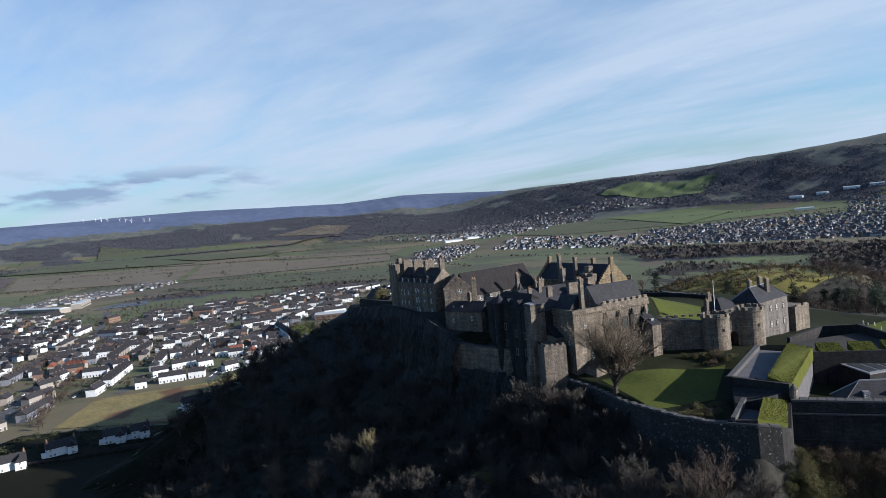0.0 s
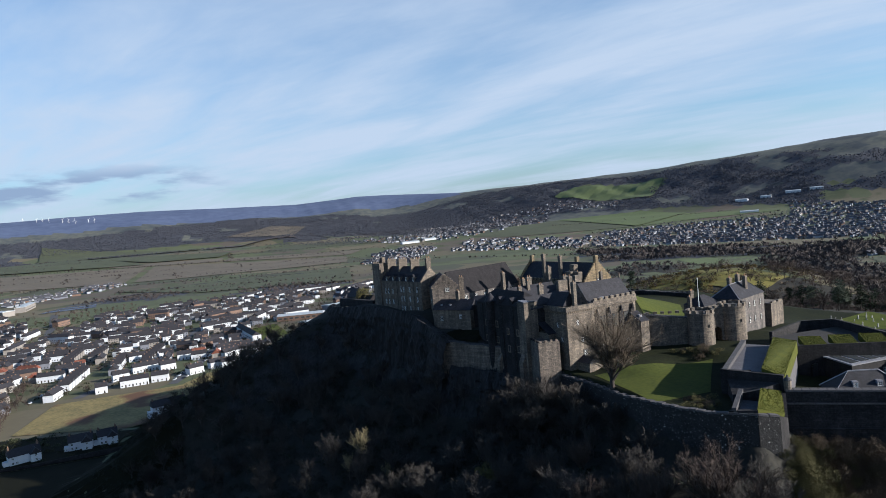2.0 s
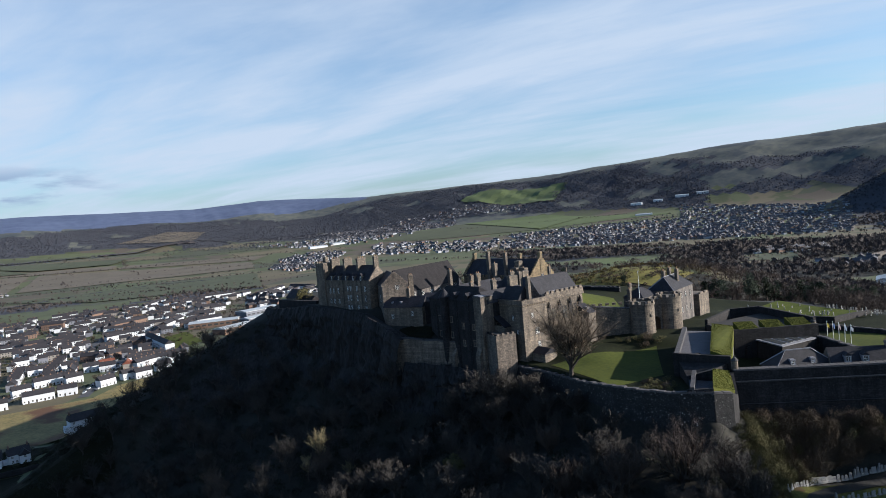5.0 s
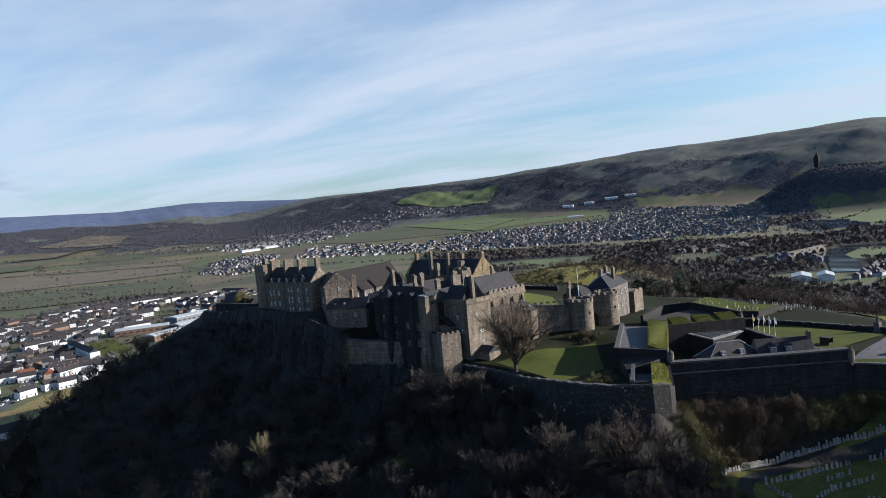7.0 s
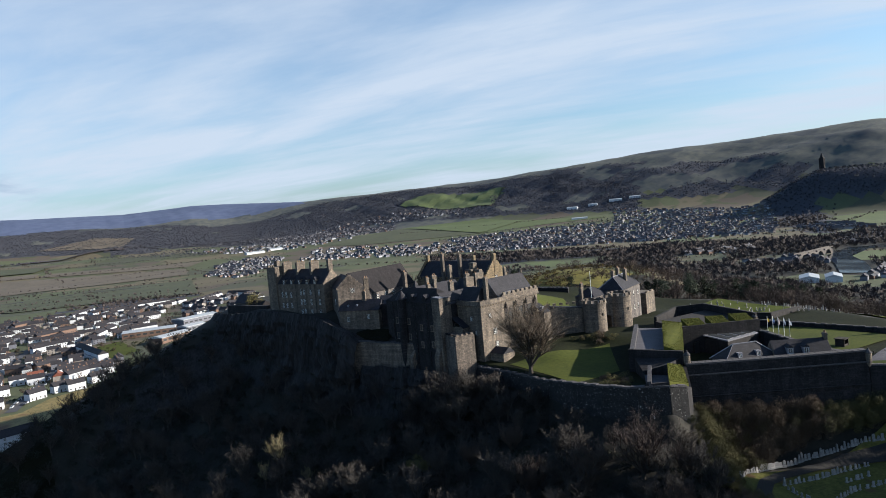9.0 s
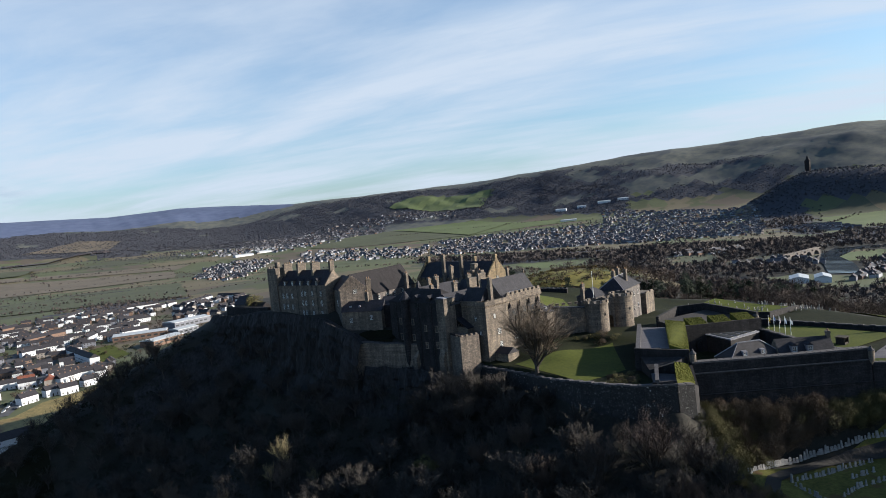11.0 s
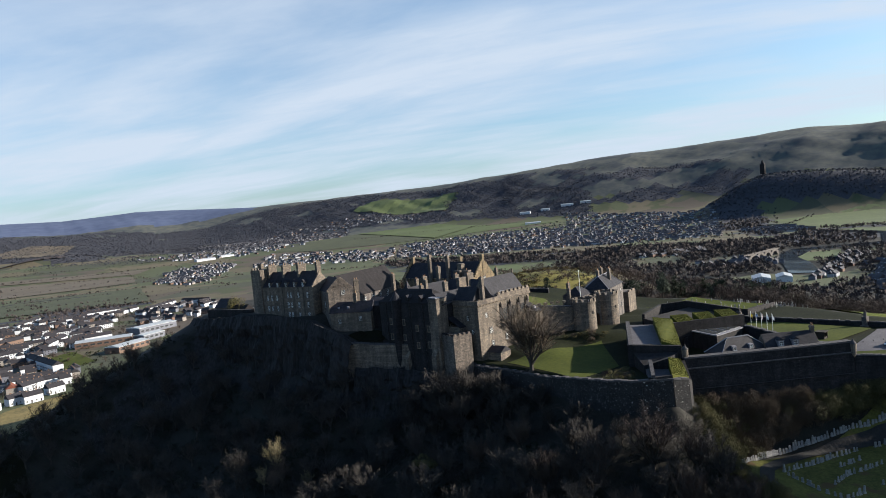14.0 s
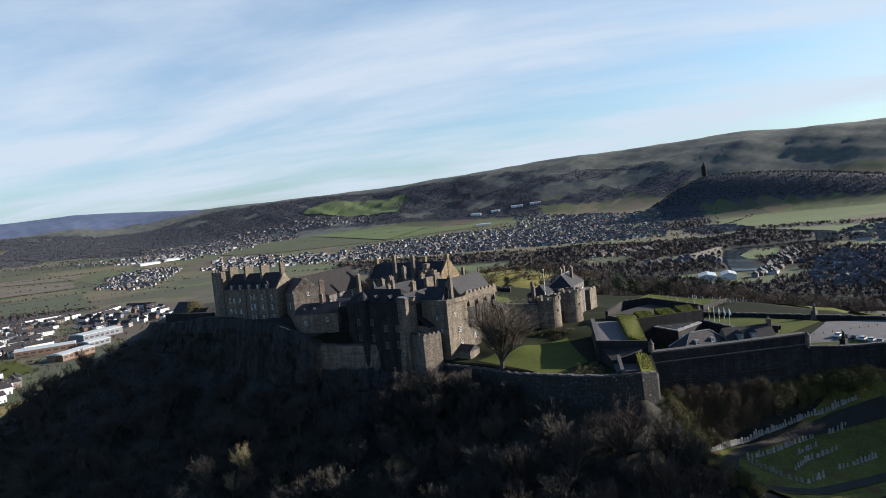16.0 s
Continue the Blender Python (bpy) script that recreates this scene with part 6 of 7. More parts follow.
    for name, kinds, rows, label, seed in (("hedgerows", mid, hedge, "leafless hedgerows between the fields", 2), ("town_woods", fine, near, "brown leafless woods between castle and town", 3), ("riverside_woods", mid, middle, "leafless woods round the far suburbs", 4), ("hillside_woods", coarse, far, "dark leafless woods of the hillsides", 5)):
        stuff(name, kinds, on_land([(x, y, h, rnd.random() * 6.3) for x, y, h in rows], 0.4), [M_HAZEWOODS if rows is far else M_FARWOOD], label, "woodland", seed)


far_trees()


# ---- fields, roads and water ----
M_FIELDGREEN = material("green_pasture", (0.06364, 0.07052, 0.0368), (0.04128, 0.04644, 0.02668), 0.012, fine=9, bump=0.1)
M_MEADOW = material("bright_river_meadow", (0.084, 0.108, 0.040), (0.058, 0.076, 0.030), 0.012, fine=9, bump=0.1)
# the tan has its blue raised a little for distance haze
M_FIELDTAN = material("tan_rough_grass", (0.1155, 0.09576, 0.07324), (0.07888, 0.06762, 0.05154), 0.012, fine=9, bump=0.1)
M_FIELDBROWN = material("brown_ploughland", (0.07325, 0.0586, 0.05742), (0.0479, 0.04057, 0.04061), 0.012, fine=9, bump=0.1)
M_ROUGH = material("rough_yellow_field", (0.225, 0.171, 0.06525), (0.09567, 0.08213, 0.03375), 0.05, fine=9, bump=0.5, spots=((0.085, 0.042, 0.022), 0.5, 0.54))
M_LAWN = material("mown_lawn", (0.06585, 0.07525, 0.01615), (0.0392, 0.04859, 0.01322), 0.05, fine=18, bump=0.15, spec=0.08)
M_WATER = material("still_water", (0.03, 0.04, 0.05), (0.025, 0.032, 0.04), 0.05, rough=0.06, bump=0.03, spec=0.8)
PLAIN_FIELDS = [
    (M_FIELDTAN, "tan field of dead grass on the plain", ((-1100, 2420), (-525, 2440), (-505, 2030), (-990, 2080))),
    (M_FIELDTAN, "long tan field of dead grass on the plain", ((-500, 2430), (138, 2225), (123, 2033), (-480, 2020))),
    (M_FIELDGREEN, "green pasture beside the river", ((-455, 1740), (111, 1820), (85, 1380), (-234, 1470))),
    (M_FIELDGREEN, "far green pasture on the plain", ((-1420, 3020), (-954, 3105), (-540, 2500), (-1196, 2520))),
    (M_FIELDGREEN, "green pasture before the village", ((-900, 2960), (-260, 2700), (-300, 2560), (-540, 2560))),
    (M_FIELDTAN, "narrow tan field on the plain", ((-781, 2560), (-280, 2522), (-288, 2420), (-595, 2460))),
    (M_FIELDTAN, "narrow tan field before the village", ((-260, 2500), (211, 2383), (150, 2270), (-270, 2410))),
    (M_FIELDBROWN, "brown ploughed field on the plain", ((-1500, 2480), (-1120, 2460), (-1010, 2110), (-1300, 2130))),
    (M_FIELDGREEN, "green field at the foot of the hills", ((-1200, 3500), (-500, 3300), (-420, 3050), (-1100, 3120))),
    (M_FIELDBROWN, "brown field at the foot of the hills", ((-420, 3300), (-60, 3250), (-20, 3000), (-400, 3040))),
    (M_FIELDTAN, "stubble field on the mound", ((-386, 3598), (-155, 3760), (34, 3700), (-33, 3540))),
    (M_FIELDGREEN, "broad green meadow beside the suburb", ((724, 2282), (624, 2420), (1073, 2700), (1140, 2121))),
]
NEAR_FIELDS = [
    (M_MEADOW, "broad pale green meadow beyond the suburb", ((1073, 2700), (1386, 2522), (1463, 2322), (1140, 2121))),
    (M_MEADOW, "narrow green meadow beside the suburb", ((1463, 2322), (1648, 2015), (1332, 2111), (1140, 2121))),
    (M_MEADOW, "green hillside pasture among woods", ((1257, 3132), (1361, 3196), (1699, 2857), (1517, 2659))),
    (M_MEADOW, "bright green field in the river's bend", ((1551, 1031), (1703, 1164), (1939, 1046), (1396, 828))),
    (M_MEADOW, "bright green field beyond the river", ((1396, 828), (1939, 1046), (2052, 852), (1748, 735))),
    (M_MEADOW, "green field beside the near river bank", ((1230, 613), (1319, 833), (1434, 613), (1109, 487))),
    (M_MEADOW, "green parkland beside the bridge", ((805, 558), (892, 624), (967, 583), (850, 521))),
    (M_MEADOW, "green strip below the castle hill", ((614, 979), (653, 1097), (768, 1009), (705, 935))),
    (M_FIELDGREEN, "small green park among trees", ((738, 732), (800, 830), (891, 824), (845, 750))),
    (M_FIELDGREEN, "green slope behind the castle", ((640, 914), (721, 1090), (790, 1020), (721, 869))),
    (M_ROUGH, "rough yellow field below the castle rock", ((-207, 470), (-206, 546), (-120, 560), (-60, 430))),
    (M_ROUGH, "rough yellow grass at the foot of the rock", ((-120, 560), (-105, 592), (-20, 640), (-60, 430))),
    (M_LAWN, "playing field among the houses", ((-84, 828), (-56, 850), (-40, 760), (-66, 735))),
]
for mat, label, c in PLAIN_FIELDS + NEAR_FIELDS:
    patch("field", mat, c, label, 3.5 if c[0][1] > 2600 else 1.4 if c[0][1] > 1200 else 0.4)
# the rock's shadow is put into the grass colour of these two
patch("paddock", M_SHADOWGRASS, ((-260, 300), (-80, 320), (-88, 398), (-250, 388)), "green paddock at the rock's foot, darkened for its shadow", 0.6, 20)
patch("villa_gardens", M_SHADOWGRASS, ((-250, 390), (-88, 400), (-80, 432), (-222, 462)), "gardens round the villas, darkened for the rock's shadow", 0.5, 20, "garden")
wall_run("paddock_wall", [(-255, 391, 4.4), (-170, 396, 4.4), (-90, 402, 8.0)], -4, 0.5, M_DARKSHADESTONE, "low dark stone wall beside the paddock", cope=False)
strip("main_street", M_ROAD, [(-236, 440), (-262, 520), (-302, 726), (-328, 880), (-393, 1117), (-450, 1300)], 11, "asphalt main street through the suburb")
strip("side_street", M_ROAD, [(-196, 560), (-170, 650), (-160, 760), (-150, 900)], 8, "asphalt side street between white houses")
strip("back_street", M_ROAD, [(-128, 568), (-118, 640), (-112, 780), (-100, 900), (-60, 1120)], 8, "asphalt back street between white houses")
strip("cross_street", M_ROAD, [(-300, 800), (-210, 800), (-120, 780)], 8, "asphalt cross street between houses")
patch("pond", M_WATER, ((-490, 1340), (-400, 1370), (-420, 1450), (-480, 1440)), "still pond reflecting the sky", 0.6, category="pond")
strip("river", M_WATER, [(-420, 1530), (-282, 1715), (-120, 1780), (60, 1720)], 18, "winding river across the plain", 1.4, "river")
strip("river_bend", M_WATER, [(700, 480), (783, 540), (850, 600), (960, 640), (1080, 560), (1240, 640), (1380, 900), (1560, 1100)], 34, "broad river below the bridge", 0.8, "river")
lawn = patch("lawn", M_LAWN, ((70.5, 210), (71.5, 174), (90, 175), (112, 206)), "mown garden lawn inside the castle wall", 0.12, 18, "lawn")
M_HILLGRASS = material("yellow_green_hill_grass", (0.1326, 0.1127, 0.02211), (0.06961, 0.06497, 0.01622), 0.03, fine=9, bump=0.4, spots=((0.070, 0.055, 0.030), 0.8, 0.56))
patch("gorse_slope", M_HILLGRASS, ((225, 520), (300, 470), (330, 560), (270, 620)), "yellow gorse slope behind the castle", 0.5, 12, "heath")
patch("hill_pasture", M_HILLGRASS, ((300, 520), (335, 470), (390, 500), (335, 560)), "sunlit rough pasture on the hill behind the castle", 0.7, 14, "field")
patch("bracken_slope", M_FIELDBROWN, ((330, 640), (420, 560), (660, 760), (600, 860)), "brown bracken slope behind the castle", 0.5, 12, "heath")
patch("gorse_strip", M_HILLGRASS, ((160, 345), (230, 340), (330, 430), (250, 450)), "gorse and rough grass behind the castle", 0.5, 12, "heath")
gorse = [as_variant(leaf_clump(random.Random(300 + i), 50, 1.7, 1.2, 0.4)) for i in range(5)]
gorse_rnd = random.Random(14)
gorse_at = sprinkle([(215, 520), (300, 455), (345, 560), (270, 640)], 330, gorse_rnd, 4) + sprinkle([(330, 560), (400, 480), (470, 560), (400, 640)], 200, gorse_rnd, 4)
stuff("gorse_bushes", gorse, on_land([(x, y, gorse_rnd.uniform(0.8, 2.0), gorse_rnd.random() * 6.3) for x, y in gorse_at], 0.2), [M_GORSE], "gorse bushes in yellow flower on the hill", "gorse", 15)
thicket_at = sprinkle([(215, 500), (330, 430), (480, 520), (420, 650), (270, 650)], 420, gorse_rnd, 4)
stuff("hill_thickets", gorse, on_land([(x, y, gorse_rnd.uniform(0.7, 2.2), gorse_rnd.random() * 6.3) for x, y in thicket_at], 0.2), [M_SCRUB], "brown winter thickets on the hill", "thicket", 16)
patch("bowling_green", M_LAWN, ((112, 246), (128, 240), (150, 285), (130, 300)), "grass court behind the curtain wall", 0.2, 10, "lawn")
# terrace grass takes the shadow-dark colour as well
patch("terrace_grass", M_SHADOWGRASS, ((33, 264), (43, 254), (47, 258), (40, 268)), "small grass terrace above the crag", 0.3, 8, "lawn")
patch("esplanade_lawn", M_LAWN, ((156, 150), (196, 152), (190, 198), (160, 185)), "mown lawn of the castle esplanade", 0.45, 24, "lawn")
patch("esplanade_verge", M_LAWN, ((149, 132), (172, 112), (176, 120), (160, 142)), "grass verge beside the esplanade wall", 0.5, 20, "lawn")
patch("esplanade_paving", M_PAVE, ((160, 141), (178, 118), (214, 126), (196, 150)), "grey asphalt parade ground", 0.42, 24, "paving")
wall_run("esplanade_parapet", [(208, 130, 58.3), (198.6, 164.5, 58.3), (190, 200, 58.3), (178, 214, 59)], 50, 0.8, M_DARKSHADESTONE, "low parapet wall round the esplanade")
wall_run("rampart", [(165, 300, 69.0), (150, 322, 70.0), (120, 345, 70.0)], 55, 1.5, M_DARKSHADESTONE, "battlemented rampart behind the inner court", cren=True)

# ---- houses ----
# white and grey harling lean blue to stand for distance haze
M_HARL = material("white_harling", (0.5387, 0.5535, 0.5897), (0.4207, 0.4354, 0.4687), 0.25, fine=9)
M_CREAM = material("cream_render", (0.2367, 0.2141, 0.1961), (0.1804, 0.1635, 0.1531), 0.25)
M_BRICK = material("buff_brick", (0.1591, 0.1028, 0.07658), (0.1061, 0.06961, 0.05569), 0.5)
M_GREYHARL = material("grey_harling", (0.156, 0.1622, 0.1937), (0.1061, 0.1092, 0.1303), 0.3)
M_TILE = material("dark_roof_tiles", (0.02998, 0.02805, 0.03325), (0.01548, 0.01451, 0.01777), 0.6, fine=8, rough=0.8)
M_REDTILE = material("red_roof_tiles", (0.1716, 0.0585, 0.03685), (0.1092, 0.039, 0.02621), 0.6, fine=8)
M_HEDGE = material("garden_hedge_leaves", (0.0351, 0.039, 0.01638), (0.0156, 0.0195, 0.009828), 0.2)
M_METALROOF = material("pale_metal_roof", (0.42, 0.44, 0.46), (0.32, 0.34, 0.36), 0.2, rough=0.45, metal=0.2)


def house_proto(length, depth, eave, rise, wall, roof, label, homes=2, near=True):
    h = thing("house", 0, 0, -500, 0, label, "house", group="houses of the suburb")
    walls(h, -length / 2, -depth / 2, length / 2, depth / 2, -2, eave, wall, "x", rise - 0.15)
    pitched("roof", roof, h, -length / 2, -depth / 2, length / 2, depth / 2, eave, rise, "x", 0.3)

    def opening(bm):
        add_box(bm, -0.68, -0.04, -0.14, 0.68, 0.08, 1.38, 0)
        add_box(bm, -0.55, -0.06, 0, 0.55, 0.06, 1.25, 1)

    def slab_door(bm):
        add_box(bm, -0.5, -0.07, 0, 0.5, 0.1, 2.05)
    step = length / (homes * 2)
    rest = None if near else bmesh.new()
    for side, turn in ((-1, 0), (1, 180)):
        for i in range(homes * 2):
            x = -length / 2 + step * (i + 0.5)
            for z in [0.9 + 2.7 * k for k in range(max(1, int((eave - 0.4) // 2.6)))]:
                if rest:
                    y = side * depth / 2
                    add_box(rest, x - 0.55, y - 0.06, z, x + 0.55, y + 0.06, z + 1.25)
                elif z < 1 and i % 2 == 1 and side == -1:
                    piece("door", shared("house_door|", slab_door, [M_DARKWOOD]), h, pose(x, side * depth / 2, 0.05, 0, 0, turn))
                else:
                    piece("window", shared("house_window|", opening, [M_WHITE, M_GLASS]), h, pose(x, side * depth / 2, z, 0, 0, turn))
    if rest:
        tagged(part("glazing", rest, M_GLASS, h), kind="stuff")
    for k in range(homes if near else max(1, homes // 2)):
        x = -length / 2 + length * (k + 0.5) / homes if homes > 1 else length * 0.28
        chimney(h, x, 0, eave + rise * 0.6, eave + rise + 0.8, 0.9, 0.6, 0, 0, M_BRICK)
    return h


def suburb():
    rnd = random.Random(51)
    P = {}
    for near in (True, False):
        for key, wall, roof, tone in (("w", M_HARL, M_TILE, "white harled"), ("c", M_CREAM, M_TILE, "cream rendered"), ("b", M_BRICK, M_TILE, "buff brick"), ("g", M_GREYHARL, M_TILE, "grey harled"), ("r", M_CREAM, M_REDTILE, "red-tiled cream")):
            P[key, 0, near] = house_proto(8.5, 7, 5.2, 3.2, wall, roof, f"{tone} detached house with a gabled roof", 1, near)
            P[key, 1, near] = house_proto(13, 7.5, 5.3, 3.3, wall, roof, f"{tone} pair of two-storey houses", 2, near)
            P[key, 2, near] = house_proto(21, 7.5, 5.3, 3.3, wall, roof, f"{tone} terrace of two-storey houses", 4, near)
        P["w", 3, near] = house_proto(30, 9, 8.2, 3.6, M_HARL, M_TILE, "white three-storey block of flats with a gabled roof", 5, near)
        P["b", 3, near] = house_proto(28, 9, 7.8, 3.4, M_BRICK, M_TILE, "brown brick three-storey block of flats", 5, near)
    taken, back = [], []

    def put(x, y, turn, key, size):
        o = copy_thing(P[key, size, y < 700], pose(x, y, height(x, y), 0, 0, turn))
        taken.append((x, y))
        return o

    def row(x0, y0, x1, y1, key="w", size=None, gables=False):
        """Houses along a building line; gables: each stands with its end to the line."""
        length = math.hypot(x1 - x0, y1 - y0)
        turn = math.degrees(math.atan2(y1 - y0, x1 - x0))
        nx, ny = -(y1 - y0) / length, (x1 - x0) / length
        if nx * (x0 + 30) + ny * (y0 - 10) < 0:
            nx, ny = -nx, -ny
        if gables:
            n = max(1, round(length / 11))
            for i in range(n):
                f = (i + 0.5) / n
                put(x0 + (x1 - x0) * f + nx * 5, y0 + (y1 - y0) * f + ny * 5, turn + 90, key, 0)
            return
        if size is None:
            size = 0 if length < 11 else 1 if length < 17 else 2
        unit = (9, 14, 22, 30)[size]
        n = max(1, round(length / (unit + 0.5)))
        for i in range(n):
            f = (i + 0.5) / n
            put(x0 + (x1 - x0) * f + nx * 4.2, y0 + (y1 - y0) * f + ny * 4.2, turn, key, size)

    row(-169, 577, -148, 581); row(-147, 584, -134, 585); row(-182, 607, -169, 613); row(-171, 631, -152, 639); row(-148, 627, -135, 633)
    row(-187, 694, -170, 700); row(-210, 592, -214, 664, "w", 0, True); row(-211, 554, -210, 584, "w"); row(-184, 566, -176, 568)
    row(-235, 499, -234, 542, "g", 2); row(-256, 550, -247, 576, "c", 1); row(-270, 601, -260, 621, "c"); row(-271, 634, -267, 655, "w"); row(-250, 470, -239, 488, "c", 1)
    row(-316, 650, -328, 772, "g", 1); row(-376, 971, -377, 1022, "w", 1); row(-349, 848, -353, 905, "c", 1); row(-327, 903, -304, 892, "w", 3); row(-292, 874, -278, 875, "w", 1)
    row(-246, 716, -252, 782, "c", 0, True); row(-225, 725, -227, 778, "c", 0, True); row(-286, 712, -267, 716, "g"); row(-289, 699, -270, 690, "r")
    row(-439, 894, -411, 884, "w"); row(-456, 966, -424, 953, "w"); row(-406, 949, -388, 953, "w"); row(-396, 881, -383, 902, "w"); row(-432, 1059, -405, 1049, "w"); row(-378, 1082, -366, 1119, "b", 3)
    row(-187, 659, -193, 715, "w", 0, True); row(-164, 675, -165, 751, "w", 0, True); row(-303, 911, -284, 914, "w"); row(-290, 919, -246, 887, "b", 2)
    row(-154, 738, -132, 731, "b"); row(-128, 728, -107, 746, "b"); row(-119, 593, -107, 602); row(-103, 608, -92, 614); row(-98, 807, -75, 724, "w", 3); row(-106, 687, -94, 693); row(-94, 693, -77, 695); row(-96, 653, -80, 668)
    row(-79, 886, -59, 950, "w", 3); row(-47, 888, -10, 897, "w", 3); row(-145, 959, -108, 992, "b", 3); row(-121, 1206, -92, 1282, "w", 1); row(-77, 1194, -44, 1211); row(-34, 1237, 23, 1251, "w", 2)
    row(-248, 1065, -216, 1061, "b", 3); row(-195, 1129, -168, 1160, "b", 3); row(-217, 859, -202, 863); row(-198, 868, -184, 874); row(-142, 858, -130, 865); row(-183, 941, -171, 960, "w")
    row(-74, 679, -60, 682, "w", 1); row(-78, 623, -66, 630, "w", 1); row(-94, 605, -81, 610, "w", 1); row(-71, 1181, -44, 1198, "w"); row(-2, 1173, 51, 1230, "w", 2); row(57, 1174, 114, 1264, "w", 1); row(119, 1252, 154, 1198, "w", 2)
    # the houses at the foot of the rock
    for x, y, turn, wide in ((-197, 392, 26, 15.0), (-178, 410, 30, 15.0), (-152, 420, 14, 12.0), (-139, 424, 20, 10.0), (-106, 433, 24, 19.0)):
        v = thing("villa", x, y, height(x, y), turn, "white gabled villa with a dark slate roof below the rock", "house", group="villas below the rock")
        walls(v, -wide / 2, -4, wide / 2, 4, -3, 5.0, M_HARL, "x", 3.4)
        pitched("roof", M_TILE, v, -wide / 2, -4, wide / 2, 4, 5.0, 3.6, "x", 0.4)
        g0 = wide / 2 - 5.4
        walls(v, g0, -7.2, g0 + 5, -3.8, -3, 4.8, M_HARL, "y", 3.0, "wing_wall")
        pitched("wing_roof", M_TILE, v, g0, -7.2, g0 + 5, 0, 4.8, 3.2, "y", 0.35)
        for wx, wy, wz in ((g0 + 2.5, -7.2, 0.9), (g0 + 2.5, -7.2, 3.5), (-wide / 2 + 1.6, -4, 0.9), (-wide / 2 + 1.6, -4, 3.4), (-wide / 2 + 3.6, -4, 0.9)):
            window(v, wx, wy, wz, 1.1, 1.3, 0, (1, 1), M_HARL)
        chimney(v, -wide / 2 + 0.6, 0, 6, 9.8, 0.8, 1.3, 0, 2, M_BRICK)
        chimney(v, wide / 2 - 0.6, 0, 6, 9.8, 0.8, 1.3, 0, 2, M_BRICK)
        box_part("porch", M_HARL, v, -wide / 2 - 2.6, -3.0, -1, -wide / 2, 1.5, 2.6)
        taken.append((x, y))
    # the rest of the suburb, between those streets
    def free(x, y, gap):
        return all((x - a) ** 2 + (y - b) ** 2 > gap * gap for a, b in taken)
    for poly, n, turns in (([(-330, 680), (-250, 640), (-150, 640), (-60, 660), (-40, 900), (20, 1180), (-100, 1290), (-330, 1180), (-340, 900)], 620, (5, 95, 15)), ([(-560, 700), (-345, 660), (-370, 900), (-420, 1150), (-560, 1100), (-620, 900)], 340, (20, 110, -30)), ([(-700, 1150), (-470, 1150), (-520, 1320), (-700, 1400)], 80, (20, 110)), ([(20, 960), (140, 1010), (170, 1240), (40, 1160)], 60, (40, 130)), ([(-340, 470), (-270, 470), (-290, 640), (-350, 640)], 22, (98,))):
        for x, y in sprinkle(poly, n, rnd, 8):
            if free(x, y, 12.5) and not (-90 < x < -35 and 725 < y < 860):
                if y < 780:
                    put(x, y, rnd.choice(turns) + rnd.uniform(-4, 4), rnd.choice("wwwwwwcbggr"), rnd.choice((0, 0, 0, 1, 1, 2)))
                else:
                    taken.append((x, y))
                    back.append((x, y, 1.0, radians(rnd.choice(turns) + rnd.uniform(-4, 4))))
    var = []
    for wi in (0, 0, 0, 0, 1, 3, 4):
        for length, homes in ((8.5, 1), (13, 2), (13, 2), (21, 4)):
            bm = bmesh.new()
            add_box(bm, -length / 2, -3.7, -2, length / 2, 3.7, 5.3, wi)
            add_gable(bm, -length / 2, -3.7, length / 2, 3.7, 5.3, 3.3, "x", 0.3, 2)
            for y in (-3.7, 3.7):
                for i in range(homes * 2):
                    x = -length / 2 + length * (i + 0.5) / homes / 2
                    for z in (0.9, 3.5):
                        add_box(bm, x - 0.55, y - 0.06, z, x + 0.55, y + 0.06, z + 1.25, 5)
            add_box(bm, length * 0.2, -0.3, 7, length * 0.2 + 0.9, 0.3, 9.4, 4)
            var.append(as_variant(bm))
    stuff("suburb_houses", var, on_land(back, 0.1), [M_HARL, M_CREAM, M_TILE, M_GREYHARL, M_BRICK, M_GLASS], "white and brown houses of the suburb's far streets", "houses", 12)
    # gardens and parked cars between the houses
    hedges = [as_variant(leaf_clump(random.Random(200 + i), 40, 1.6, 1.1, 0.45)) for i in range(5)]
    gard = [p for p in sprinkle([(-560, 660), (-200, 560), (-60, 610), (30, 1180), (-120, 1290), (-560, 1150)], 1900, rnd, 4) if free(*p, 7)]
    gard += sprinkle([(-240, 402), (-95, 408), (-60, 425), (-120, 440), (-215, 465)], 210, rnd, 3)
    stuff("garden_hedges", hedges, on_land([(x, y, rnd.uniform(0.7, 1.8), rnd.random() * 6.3) for x, y in gard], 0.2), [M_HEDGE], "hedges and shrubs of the suburb's gardens", "hedge", 8)
    yard = []
    for i in range(5):
        tr, cr = bare_tree(random.Random(400 + i), 9, 0.8, (5, 4, 4), 0.25, 4, 0.12)
        v1, f1, _ = as_variant(tr)
        v2, f2, _ = as_variant(cr)
        yard.append((np.concatenate([v1, v2]), f1 + [[q + len(v1) for q in f] for f in f2], [0] * (len(f1) + len(f2))))
    grow = [p for p in sprinkle([(-620, 700), (-330, 520), (-200, 560), (-60, 610), (150, 1010), (30, 1230), (-120, 1300), (-560, 1350)], 900, rnd, 9) if free(*p, 6)]
    stuff("garden_trees", yard, on_land([(x, y, rnd.uniform(0.4, 0.9), rnd.random() * 6.3) for x, y in grow], 0.2), [M_TWIG], "leafless trees in the suburb's gardens", "trees", 18)
    small = []
    for tone in range(3):
        bm = bmesh.new()
